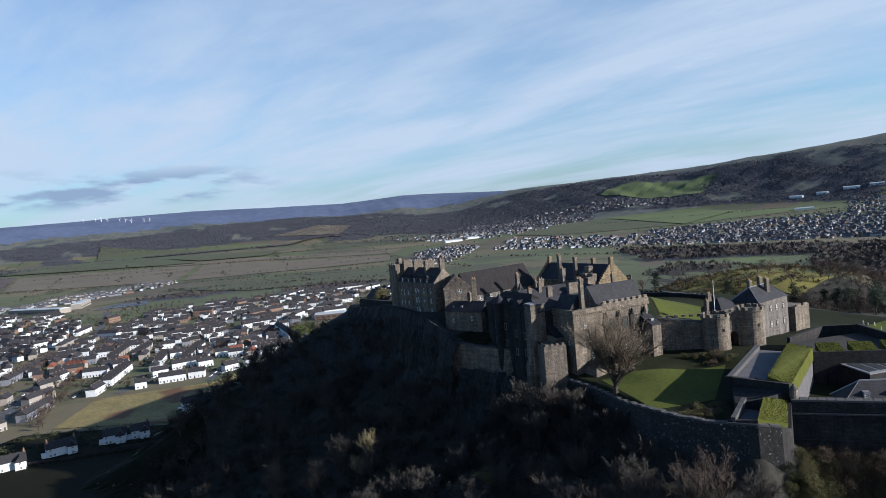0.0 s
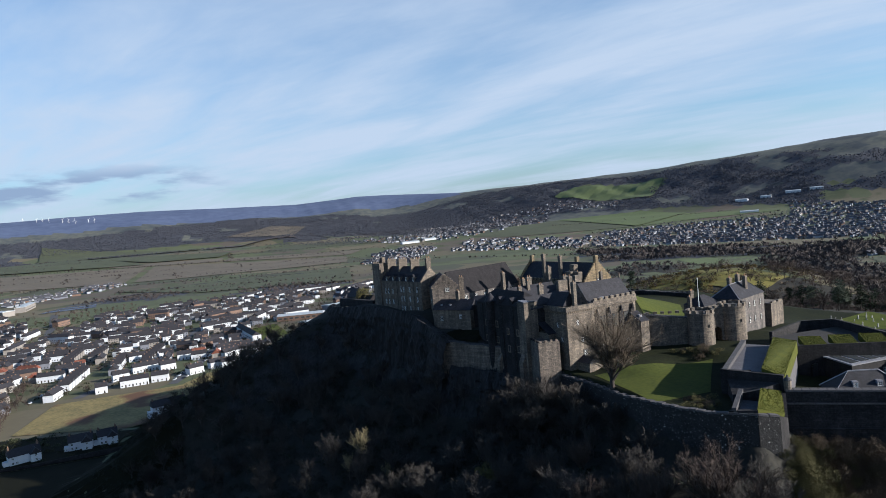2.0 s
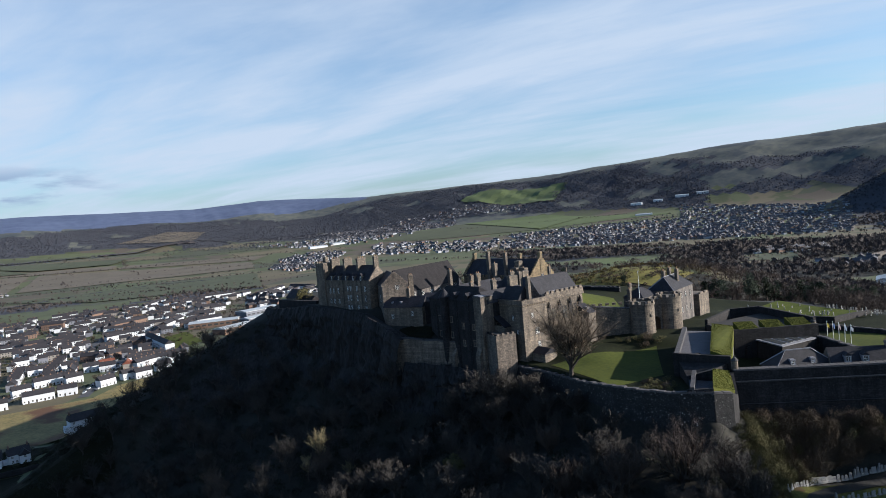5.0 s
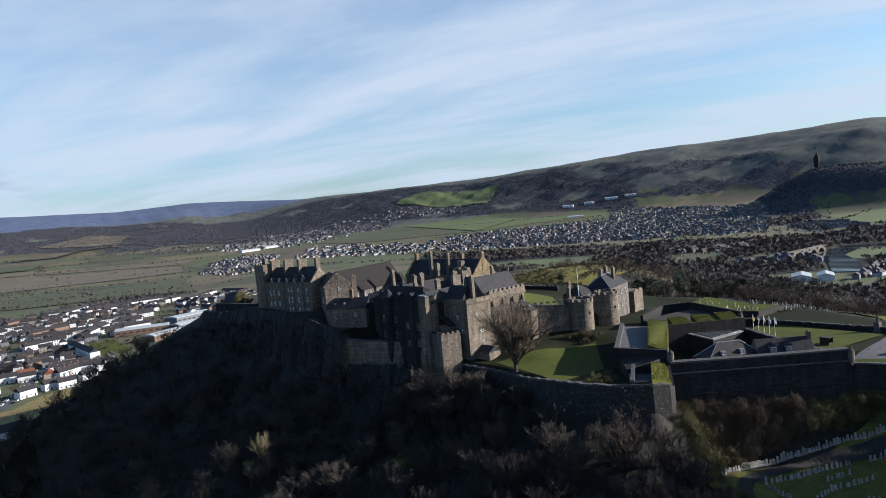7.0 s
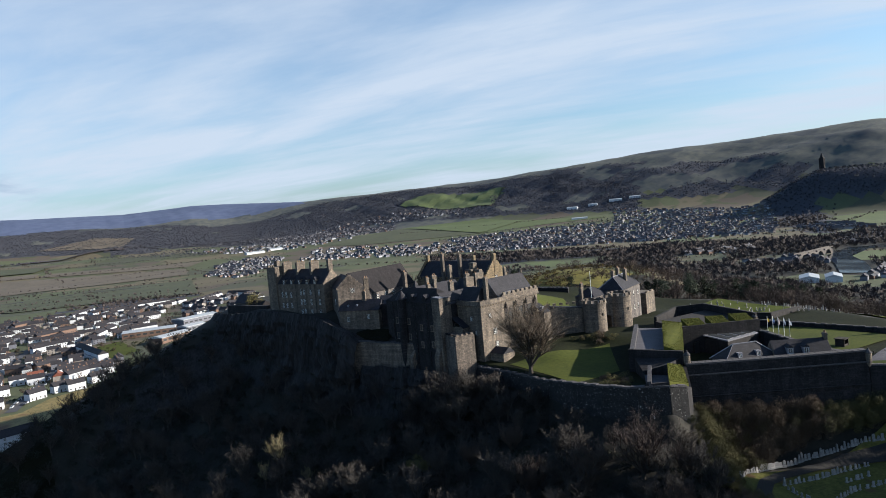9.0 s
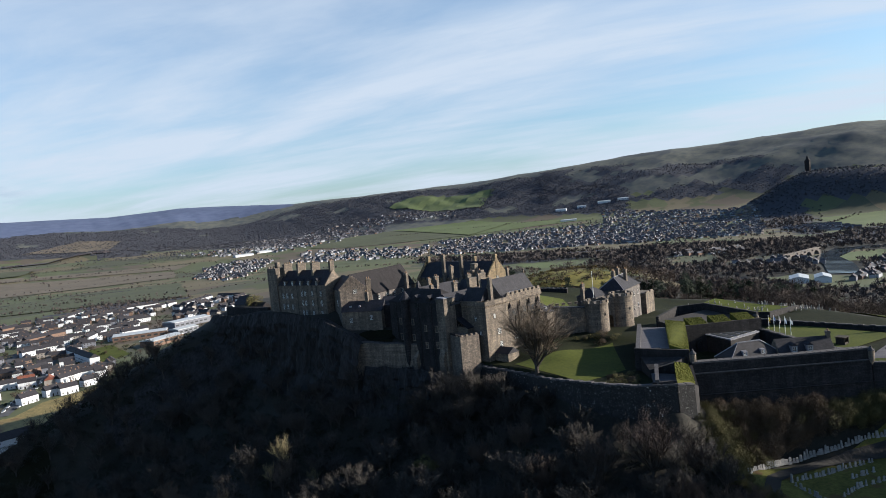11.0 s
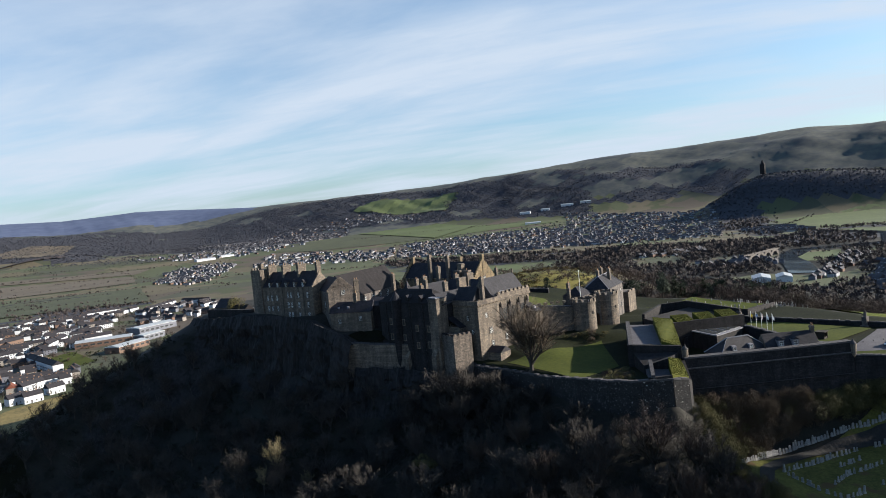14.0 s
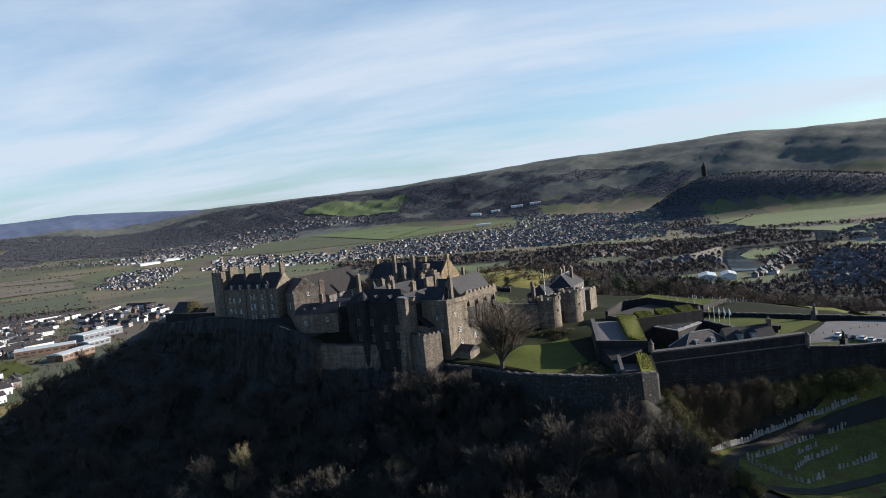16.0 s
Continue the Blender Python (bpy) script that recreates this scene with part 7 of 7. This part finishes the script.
        add_prism(bm, [(-2.1, -0.85), (2.1, -0.85), (2.1, 0.85), (-2.1, 0.85)], 0.25, 0.95, 0.1, tone)
        add_prism(bm, [(-1.7, -0.8), (0.9, -0.8), (0.9, 0.8), (-1.7, 0.8)], 0.95, 1.45, 0.35, 3)
        small.append(as_variant(bm))
    spots = []
    for ax, ay, bx, by in ((-262, 520, -302, 726), (-302, 726, -328, 880), (-190, 590, -170, 650), (-170, 650, -160, 760), (-126, 575, -118, 640), (-118, 640, -112, 780), (-300, 800, -120, 780), (-225, 560, -222, 660)):
        for i in range(16):
            f = rnd.random()
            spots.append((ax + (bx - ax) * f + rnd.choice((-4, 4)), ay + (by - ay) * f, 1.0, math.atan2(by - ay, bx - ax) + rnd.uniform(-0.1, 0.1)))
    stuff("parked_cars", small, on_land(spots, -0.3), [M_HARL, M_METALROOF, M_IRON, M_GLASS], "cars parked along the suburb's streets", "cars", 9)
    for p in P.values():
        drop_proto(p)
    # long flat-roofed buildings
    for x, y, turn, w, d, hh, wall, label in ((-610, 1405, -32, 150, 24, 9, M_CREAM, "long pale flat-roofed school"), (-560, 1480, 100, 110, 18, 10, M_CREAM, "curved pale wing of the school"), (-24, 872, -8, 58, 22, 6.5, M_BRICK, "brick depot with a pale metal roof"), (-6, 802, 40, 42, 20, 6, M_BRICK, "brick shed with a pale metal roof"), (34, 934, 30, 54, 26, 7, M_GREYHARL, "grey industrial shed with a metal roof"), (22, 860, 35, 30, 18, 6, M_GREYHARL, "small grey shed with a metal roof")):
        b = thing("depot", x, y, height(x, y), turn, label, "building")
        walls(b, -w / 2, -d / 2, w / 2, d / 2, -2, hh, wall)
        bm = bmesh.new()
        add_box(bm, -w / 2 - 0.4, -d / 2 - 0.4, hh, w / 2 + 0.4, d / 2 + 0.4, hh + 0.5)
        add_gable(bm, -w / 2, -d / 2, w / 2, d / 2, hh + 0.5, 1.6, "x")
        part("roof", bm, M_METALROOF, b)
        for i in range(int(w // 7)):
            piece("window", shared("depot_window|", lambda q: add_box(q, -2.2, -0.1, 0, 2.2, 0.1, 2.0), [M_GLASS]), b, pose(-w / 2 + 4 + i * 7, -d / 2, 2.5))


suburb()


def far_houses():
    """Districts too far off to tell their houses apart."""
    rnd = random.Random(61)
    var = []
    for length, depth, eave, rise in ((10, 8, 5.0, 3.4), (15, 8, 5.2, 3.4), (20, 8.5, 5.4, 3.4), (12, 9, 3.2, 3.6), (9, 7, 4.6, 3.2)):
        for wi in (0, 3, 0, 3, 1, 4):
            bm = bmesh.new()
            add_box(bm, -length / 2, -depth / 2, -3, length / 2, depth / 2, eave, wi)
            add_gable(bm, -length / 2, -depth / 2, length / 2, depth / 2, eave, rise, "x", 0.3, 2)
            add_box(bm, length * 0.3, -0.5, eave + 2, length * 0.3 + 1, 0.5, eave + rise + 1.1, wi)
            var.append(as_variant(bm))
    # far walls dimmed, roofs lifted, both blued: haze put into the colours
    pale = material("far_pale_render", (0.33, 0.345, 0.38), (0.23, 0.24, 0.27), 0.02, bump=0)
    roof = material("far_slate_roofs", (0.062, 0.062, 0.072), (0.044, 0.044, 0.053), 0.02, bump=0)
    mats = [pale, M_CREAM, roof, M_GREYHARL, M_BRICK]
    spots = []
    quarters = [
        ([(-790, 1500), (-700, 1480), (-560, 1700), (-480, 1990), (-560, 2040), (-720, 1800)], 200, (20, 110), 11),
        ([(201, 1688), (252, 1735), (440, 2200), (370, 2330), (230, 2200), (150, 1900)], 260, (50, 140), 12),
        ([(330, 2480), (560, 2420), (800, 2560), (560, 2750), (200, 2720)], 200, (20, 110), 18),
        ([(450, 2050), (700, 1700), (830, 1500), (960, 1650), (900, 2000), (600, 2350)], 420, (30, 120), 13),
        ([(830, 1500), (1046, 1250), (1240, 1000), (1420, 1120), (1960, 1560), (1789, 2150), (1540, 1850), (1150, 2050), (980, 2080)], 2100, (35, 125, 80), 13),
        ([(644, 2597), (1023, 2678), (1130, 2877), (1382, 2647), (1445, 2786), (1305, 3030), (863, 3200), (480, 3050)], 420, (10, 100, 45), 16),
    ]
    terraces = [
        ([(613, 359), (628, 280), (800, 330), (930, 480), (736, 425)], 110, (55,), 14),
        ([(640, 440), (665, 430), (930, 520), (915, 545)], 40, (20,), 14),
        ([(800, 560), (830, 640), (760, 690), (720, 620)], 30, (30, 120), 14),
        ([(880, 900), (960, 820), (900, 780), (830, 860)], 50, (10,), 11),
        ([(1250, 900), (1380, 860), (1500, 1000), (1430, 1080)], 90, (35, 125), 14),
        ([(600, 330), (700, 230), (1000, 250), (1050, 430), (800, 470)], 170, (20, 110, 55), 15),
        ([(900, 330), (1200, 300), (1400, 600), (1250, 620), (1080, 520)], 190, (35, 125), 16),
    ]
    for poly, n, turns, gap in quarters + terraces:
        spots += [(x, y, rnd.uniform(0.6, 1.0), radians(rnd.choice(turns) + rnd.uniform(-5, 5))) for x, y in sprinkle(poly, n, rnd, gap)]
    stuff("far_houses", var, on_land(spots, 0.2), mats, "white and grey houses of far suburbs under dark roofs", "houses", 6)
    big = []
    for x, y, turn, w, d, hh in ((1690, 2290, -50, 60, 22, 9), (1760, 2240, -50, 50, 20, 8), (1840, 2190, -40, 70, 20, 9), (1900, 2140, -40, 60, 20, 8), (1560, 2080, -30, 80, 26, 8), (390, 2440, 10, 90, 30, 8), (470, 2480, 10, 70, 26, 8), (630, 490, 35, 42, 24, 7), (642, 470, 35, 38, 20, 8)):
        b = thing("white_shed", x, y, height(x, y), turn, "large pale works building with a metal roof", "building", group="large works buildings")
        w, d, hh = w * 0.75, d * 0.8, hh * 0.7
        walls(b, -w / 2, -d / 2, w / 2, d / 2, -3, hh, M_HARL)
        pitched("roof", M_METALROOF, b, -w / 2, -d / 2, w / 2, d / 2, hh, 2.6, "x", 0.4)


far_houses()


def bridge():
    b = thing("arched_bridge", 800, 623, 2, 11, "old stone bridge of four round arches", "bridge")
    span, pier, n = 20.0, 5.0, 4
    bm = bmesh.new()
    for k in range(n + 1):
        x = k * (span + pier)
        add_box(bm, x - pier, -3, -3, x, 3, 7)
    for k in range(n):
        x0 = k * (span + pier)
        for i in range(10):
            a0, a1 = math.pi * i / 10, math.pi * (i + 1) / 10
            z = 0.5 + 7.0 * max(0.05, min(math.sin(a0), math.sin(a1)))
            add_box(bm, x0 + span / 2 - span / 2 * math.cos(a0), -3, z, x0 + span / 2 - span / 2 * math.cos(a1), 3, 9.0 + 1.2 * math.sin(math.pi * (k + 0.5) / n))
    part("arches", bm, M_PALESTONE, b)
    for y in (-3.2, 2.8):
        box_part("parapet", M_PALESTONE, b, -8, y, 9.4, n * (span + pier) + 3, y + 0.4, 10.8)
    t = thing("monument_tower", 2002, 1388, 128, 20, "tall dark stone monument tower on the wooded crag", "tower")
    walls(t, -6, -6, 6, 6, -30, 50, M_DARKSHADESTONE)
    for i in range(4):
        a = radians(45 + 90 * i)
        box_part("buttress", M_DARKSHADESTONE, t, math.cos(a) * 8 - 1.5, math.sin(a) * 8 - 1.5, -30, math.cos(a) * 8 + 1.5, math.sin(a) * 8 + 1.5, 48)
    bm = bmesh.new()
    add_prism(bm, ring_round(0, 0, 6, 8), 50, 56, 2)
    add_prism(bm, ring_round(0, 0, 4, 8), 56, 64, 3.6)
    part("crown_spire", bm, M_DARKSHADESTONE, t)


bridge()


# ---- graveyards ----
def graves():
    rnd = random.Random(71)
    kinds = []
    M_GRAVE = material("weathered_headstone", (0.27, 0.265, 0.26), (0.12, 0.118, 0.115), 1.2)
    for i, (w, h, top) in enumerate(((0.9, 1.5, "round"), (0.8, 1.8, "flat"), (1.4, 1.6, "flat"), (0.7, 2.6, "spire"), (1.0, 1.2, "round"))):
        g = thing("gravestone", 0, 0, -500, 0, ("grey round-topped headstone", "tall grey slab headstone", "wide pale stone memorial", "pale stone obelisk memorial", "low grey round-topped headstone")[i] + " in the churchyard", "gravestone", group="gravestones in the churchyard")
        bm = bmesh.new()
        if top == "spire":
            add_prism(bm, [(-0.35, -0.35), (0.35, -0.35), (0.35, 0.35), (-0.35, 0.35)], 0.5, h, 0.22)
        else:
            add_box(bm, -w / 2, -0.13, 0.25, w / 2, 0.13, h)
            if top == "round":
                for k in range(4):
                    a0, a1 = math.pi * k / 4, math.pi * (k + 1) / 4
                    add_box(bm, -w / 2 * math.cos(a0), -0.13, h, -w / 2 * math.cos(a1), 0.13, h + 0.35 * max(0.1, min(math.sin(a0), math.sin(a1)) + 0.2))
        part("stone", bm, M_GRAVE, g)
        box_part("plinth", M_GRAVE, g, -w / 2 - 0.15, -0.35, -0.4, w / 2 + 0.15, 0.35, 0.3 if top != "spire" else 0.5)
        kinds.append(g)

    def stone(x, y, turn):
        o = copy_thing(kinds[rnd.choice((0, 1, 1, 2, 3, 4, 0))], pose(x, y, height(x, y) + 0.75, rnd.uniform(-5, 5), rnd.uniform(-4, 4), turn + rnd.uniform(-8, 8)))
        s = rnd.uniform(0.55, 0.95)
        o.scale = (s, s, s)
    for pts, step in (([(93.5, 135.2), (98.5, 137.2), (105, 137.9), (111, 137.6), (120, 135.4), (129, 131.8), (137, 128.6), (146, 123.6), (152, 120)], 1.5), ([(101, 127), (100, 121), (99, 116), (100.5, 111), (108, 110)], 1.9), ([(102, 128.5), (107, 128), (113, 127), (122, 126.5), (133, 124.5)], 2.1), ([(106, 117), (114, 118), (120, 117), (129, 116)], 2.2), ([(115, 110), (121, 108), (130, 106)], 2.0), ([(137, 123), (145, 120)], 2.0), ([(117, 122), (127, 121)], 2.6)):
        for (ax, ay), (bx, by) in zip(pts, pts[1:]):
            n = int(math.hypot(bx - ax, by - ay) / step * 1.4)
            for i in range(n):
                f = (i + rnd.random() * 0.5) / n
                stone(ax + (bx - ax) * f, ay + (by - ay) * f, math.degrees(math.atan2(by - ay, bx - ax)))
    for x, y in sprinkle([(200, 222), (224, 220), (226, 252), (206, 256), (188, 244)], 46, rnd, 4) + sprinkle([(222, 200), (256, 210), (240, 245), (214, 222)], 40, rnd, 3):
        stone(x, y, 30)
    for g in kinds:
        drop_proto(g)
    M_VERGE = material("worn_churchyard_grass", (0.1148, 0.1107, 0.0297), (0.0459, 0.0486, 0.0162), 0.14, fine=9, bump=0.5, spec=0.08, spots=((0.075, 0.052, 0.026), 1.2, 0.56))
    M_PATH = material("dark_worn_path", (0.024, 0.023, 0.022), (0.013, 0.0125, 0.012), 0.3)
    strip("cemetery_path", M_PATH, [(86, 115), (88, 121), (93, 127.6), (99, 131.4), (106, 132.6), (118, 131.8), (129, 128.8), (142, 123), (157, 113.5)], 3.6, "dark asphalt path curving through the churchyard", 1.1, "path")
    strip("inner_path", M_PATH, [(87, 117), (92, 111), (97, 107), (108, 103), (119, 99.5), (134, 94)], 3.4, "dark asphalt path round the graves", 1.0, "path")
    patch("churchyard_grass", M_VERGE, ((84, 141), (89, 100), (152, 86), (163, 122)), "worn grass of the churchyard", 0.75, 44, "lawn")
    patch("churchyard_slope", M_GRASS, ((212, 140), (236, 128), (300, 200), (262, 232)), "sunlit churchyard grass beyond the esplanade wall", 0.7, 24, "lawn")
    patch("upper_churchyard", M_GRASS, ((178, 246), (204, 212), (228, 216), (228, 258)), "sunlit grass of the upper churchyard", 0.8, 14, "lawn")


graves()


# ---- esplanade ----
def esplanade():
    rnd = random.Random(81)
    M_TYRE = material("black_rubber", (0.02, 0.02, 0.02), (0.015, 0.015, 0.015), 3)
    paints = [("white", (0.7, 0.7, 0.7)), ("silver", (0.35, 0.36, 0.38)), ("dark blue", (0.02, 0.03, 0.07)), ("black", (0.015, 0.015, 0.017)), ("grey", (0.15, 0.15, 0.16))]

    def car(x, y, turn, tone, rgb):
        c = thing("car", x, y, height(x, y) + 0.45, turn, f"parked {tone} car on the esplanade", "car", group="cars on the esplanade")
        paint = material(f"{tone.replace(' ', '_')}_car_paint", rgb, tuple(v * 0.9 for v in rgb), 0.5, rough=0.25, bump=0, spec=0.6)
        bm = bmesh.new()
        prof = [(-2.1, 0.3), (2.1, 0.3), (2.15, 0.75), (1.3, 0.95), (-2.0, 0.98), (-2.15, 0.7)]
        lo = [bm.verts.new((px, -0.88, pz)) for px, pz in prof]
        hi = [bm.verts.new((px, 0.88, pz)) for px, pz in prof]
        for i in range(6):
            bm.faces.new((lo[i], lo[(i + 1) % 6], hi[(i + 1) % 6], hi[i]))
        bm.faces.new(lo[::-1]); bm.faces.new(hi)
        bmesh.ops.recalc_face_normals(bm, faces=list(bm.faces))
        bmesh.ops.bevel(bm, geom=list(bm.edges), offset=0.08, segments=1, affect="EDGES")
        body = part("body", bm, paint, c)
        bm = bmesh.new()
        add_prism(bm, [(-1.7, -0.8), (0.95, -0.8), (0.95, 0.8), (-1.7, 0.8)], 0.95, 1.42, 0.38)
        cab = part("cabin_glass", bm, M_GLASS, c)
        box_part("roof", paint, c, -1.25, -0.62, 1.42, 0.5, 0.62, 1.48, bevel=0.02)
        for wx in (-1.35, 1.3):
            for wy in (-0.8, 0.8):
                bm = bmesh.new()
                bmesh.ops.create_cone(bm, cap_ends=True, segments=12, radius1=0.32, radius2=0.32, depth=0.22, matrix=Matrix.Translation((wx, wy, 0.32)) @ Matrix.Rotation(math.pi / 2, 4, "X"))
                part("wheel", bm, M_TYRE, c)
    for i in range(9):
        tone, rgb = paints[(0, 3, 2, 1, 1, 4, 0, 2, 1)[i]]
        car(173.4 - i * 0.55, 134.8 - i * 2.9, 10, tone, rgb)
    car(112, 262, 60, "teal", (0.03, 0.14, 0.14))
    kiosk = thing("sentry_kiosk", 171.6, 156.4, height(171.6, 156.4), 10, "dark timber kiosk with a flat roof on the lawn", "kiosk")
    for i, (x0, y0, x1, y1) in enumerate(((-1.6, -1.5, -1.45, 1.5), (1.45, -1.5, 1.6, 1.5), (-1.45, 1.35, 1.45, 1.5))):
        box_part("side_panel", M_DARKWOOD, kiosk, x0, y0, 0, x1, y1, 2.9)
    box_part("roof", M_DARKWOOD, kiosk, -1.9, -1.8, 2.9, 1.9, 1.8, 3.1)
    box_part("counter", M_DARKWOOD, kiosk, -1.45, -1.4, 0, 1.45, -1.2, 1.1)
    for x, y, hh, label in ((163.8, 128.8, 3.4, "dark bronze statue on a square stone plinth"), (200.5, 156, 4.6, "pale stone memorial with a carved top on a stepped base")):
        st = thing("memorial", x, y, height(x, y), 0, label, "statue")
        bm = bmesh.new()
        add_box(bm, -1.3, -1.3, -0.5, 1.3, 1.3, 0.4)
        add_box(bm, -0.9, -0.9, 0.4, 0.9, 0.9, hh - 0.9)
        add_prism(bm, ring_round(0, 0, 0.62, 10), hh - 0.9, hh + 1.3, 0.2)
        add_prism(bm, ring_round(0, 0, 0.26, 8), hh + 1.3, hh + 1.8, 0.08)
        part("stone", bm, M_DARKSHADESTONE if hh < 4 else M_PALESTONE, st)
    cloths = [("yellow", (0.55, 0.42, 0.03)), ("blue and white", (0.12, 0.2, 0.42)), ("white and red", (0.6, 0.5, 0.5)), ("white and blue", (0.5, 0.55, 0.65)), ("white", (0.72, 0.72, 0.74))]
    for i, (tone, rgb) in enumerate(cloths):
        x, y = 160.5 + i * 0.25, 176.5 - i * 2.0
        f = thing("flag_on_pole", x, y, height(x, y), 0, f"{tone} flag on a white pole", "flag", group="flags beside the esplanade")
        bm = bmesh.new()
        add_prism(bm, ring_round(0, 0, 0.13, 8), -0.5, 10.0, 0.06)
        part("pole", bm, M_WHITE, f)
        cloth = material(f"{tone.replace(' ', '_')}_flag_cloth", rgb, tuple(v * 0.8 for v in rgb), 1.2, rough=0.8)
        bm = bmesh.new()
        rows = []
        for k in range(9):
            u = k / 8
            for top in (1, 0):
                o = 0.18 * math.sin(u * 7 + i)
                rows.append([bm.verts.new((0.1 + u * 1.0 - (0 if top else 0.15), side * 0.01 + o, 9.6 - u * 1.4 - (0 if top else 1.2))) for side in (-1, 1)])
        for k in range(8):
            a, b, c, d = rows[2 * k], rows[2 * k + 1], rows[2 * k + 3], rows[2 * k + 2]
            for s in (0, 1):
                bm.faces.new((a[s], b[s], c[s], d[s]))
        bmesh.ops.recalc_face_normals(bm, faces=list(bm.faces))
        part("cloth", bm, cloth, f)
    for i in range(10):
        b = thing("bollard", 166 + i * 3.4, 146 - i * 1.6, height(166 + i * 3.4, 146 - i * 1.6), 0, "short dark post at the lawn's edge", "bollard", group="posts along the lawn")
        bm = bmesh.new()
        add_prism(bm, ring_round(0, 0, 0.14, 8), -0.2, 0.8, 0.02)
        add_prism(bm, ring_round(0, 0, 0.17, 8), 0.8, 0.95, 0.08)
        part("post", bm, M_IRON, b)


esplanade()


# ---- wind farm on the far ridge ----
def turbines():
    base = Vector((-1080, 3960))
    for i in range(9):
        x, y = base.x - i * 46 + 14 * math.sin(i * 2.1), base.y + i * 10
        t = thing("wind_turbine", x, y, height(x, y) - 8, 10, "white three-bladed wind turbine on the far ridge", "wind turbine", group="turbines on the far ridge")
        bm = bmesh.new()
        add_prism(bm, ring_round(0, 0, 1.0, 8), -3, 24, 0.5)
        part("tower", bm, M_WHITE, t)
        box_part("nacelle", M_WHITE, t, -0.8, -2, 23.4, 0.8, 2, 25.0)
        for k in range(3):
            a = i * 0.7 + k * 2.094
            bm = bmesh.new()
            way, side = Vector((math.cos(a), 0, math.sin(a))), Vector((-math.sin(a), 0, math.cos(a)))
            ring = [Vector((0, -2.3, 24.2)) + way * u + side * w for u, w in ((0, -0.5), (0, 0.5), (12, 0.2), (12, -0.2))]
            lo, hi = [bm.verts.new(q) for q in ring], [bm.verts.new(q + Vector((0, 0.3, 0))) for q in ring]
            bm.faces.new(lo)
            bm.faces.new(hi[::-1])
            for q in range(4):
                bm.faces.new((lo[q - 1], lo[q], hi[q], hi[q - 1]))
            part("rotor_blade", bm, M_WHITE, t)


turbines()
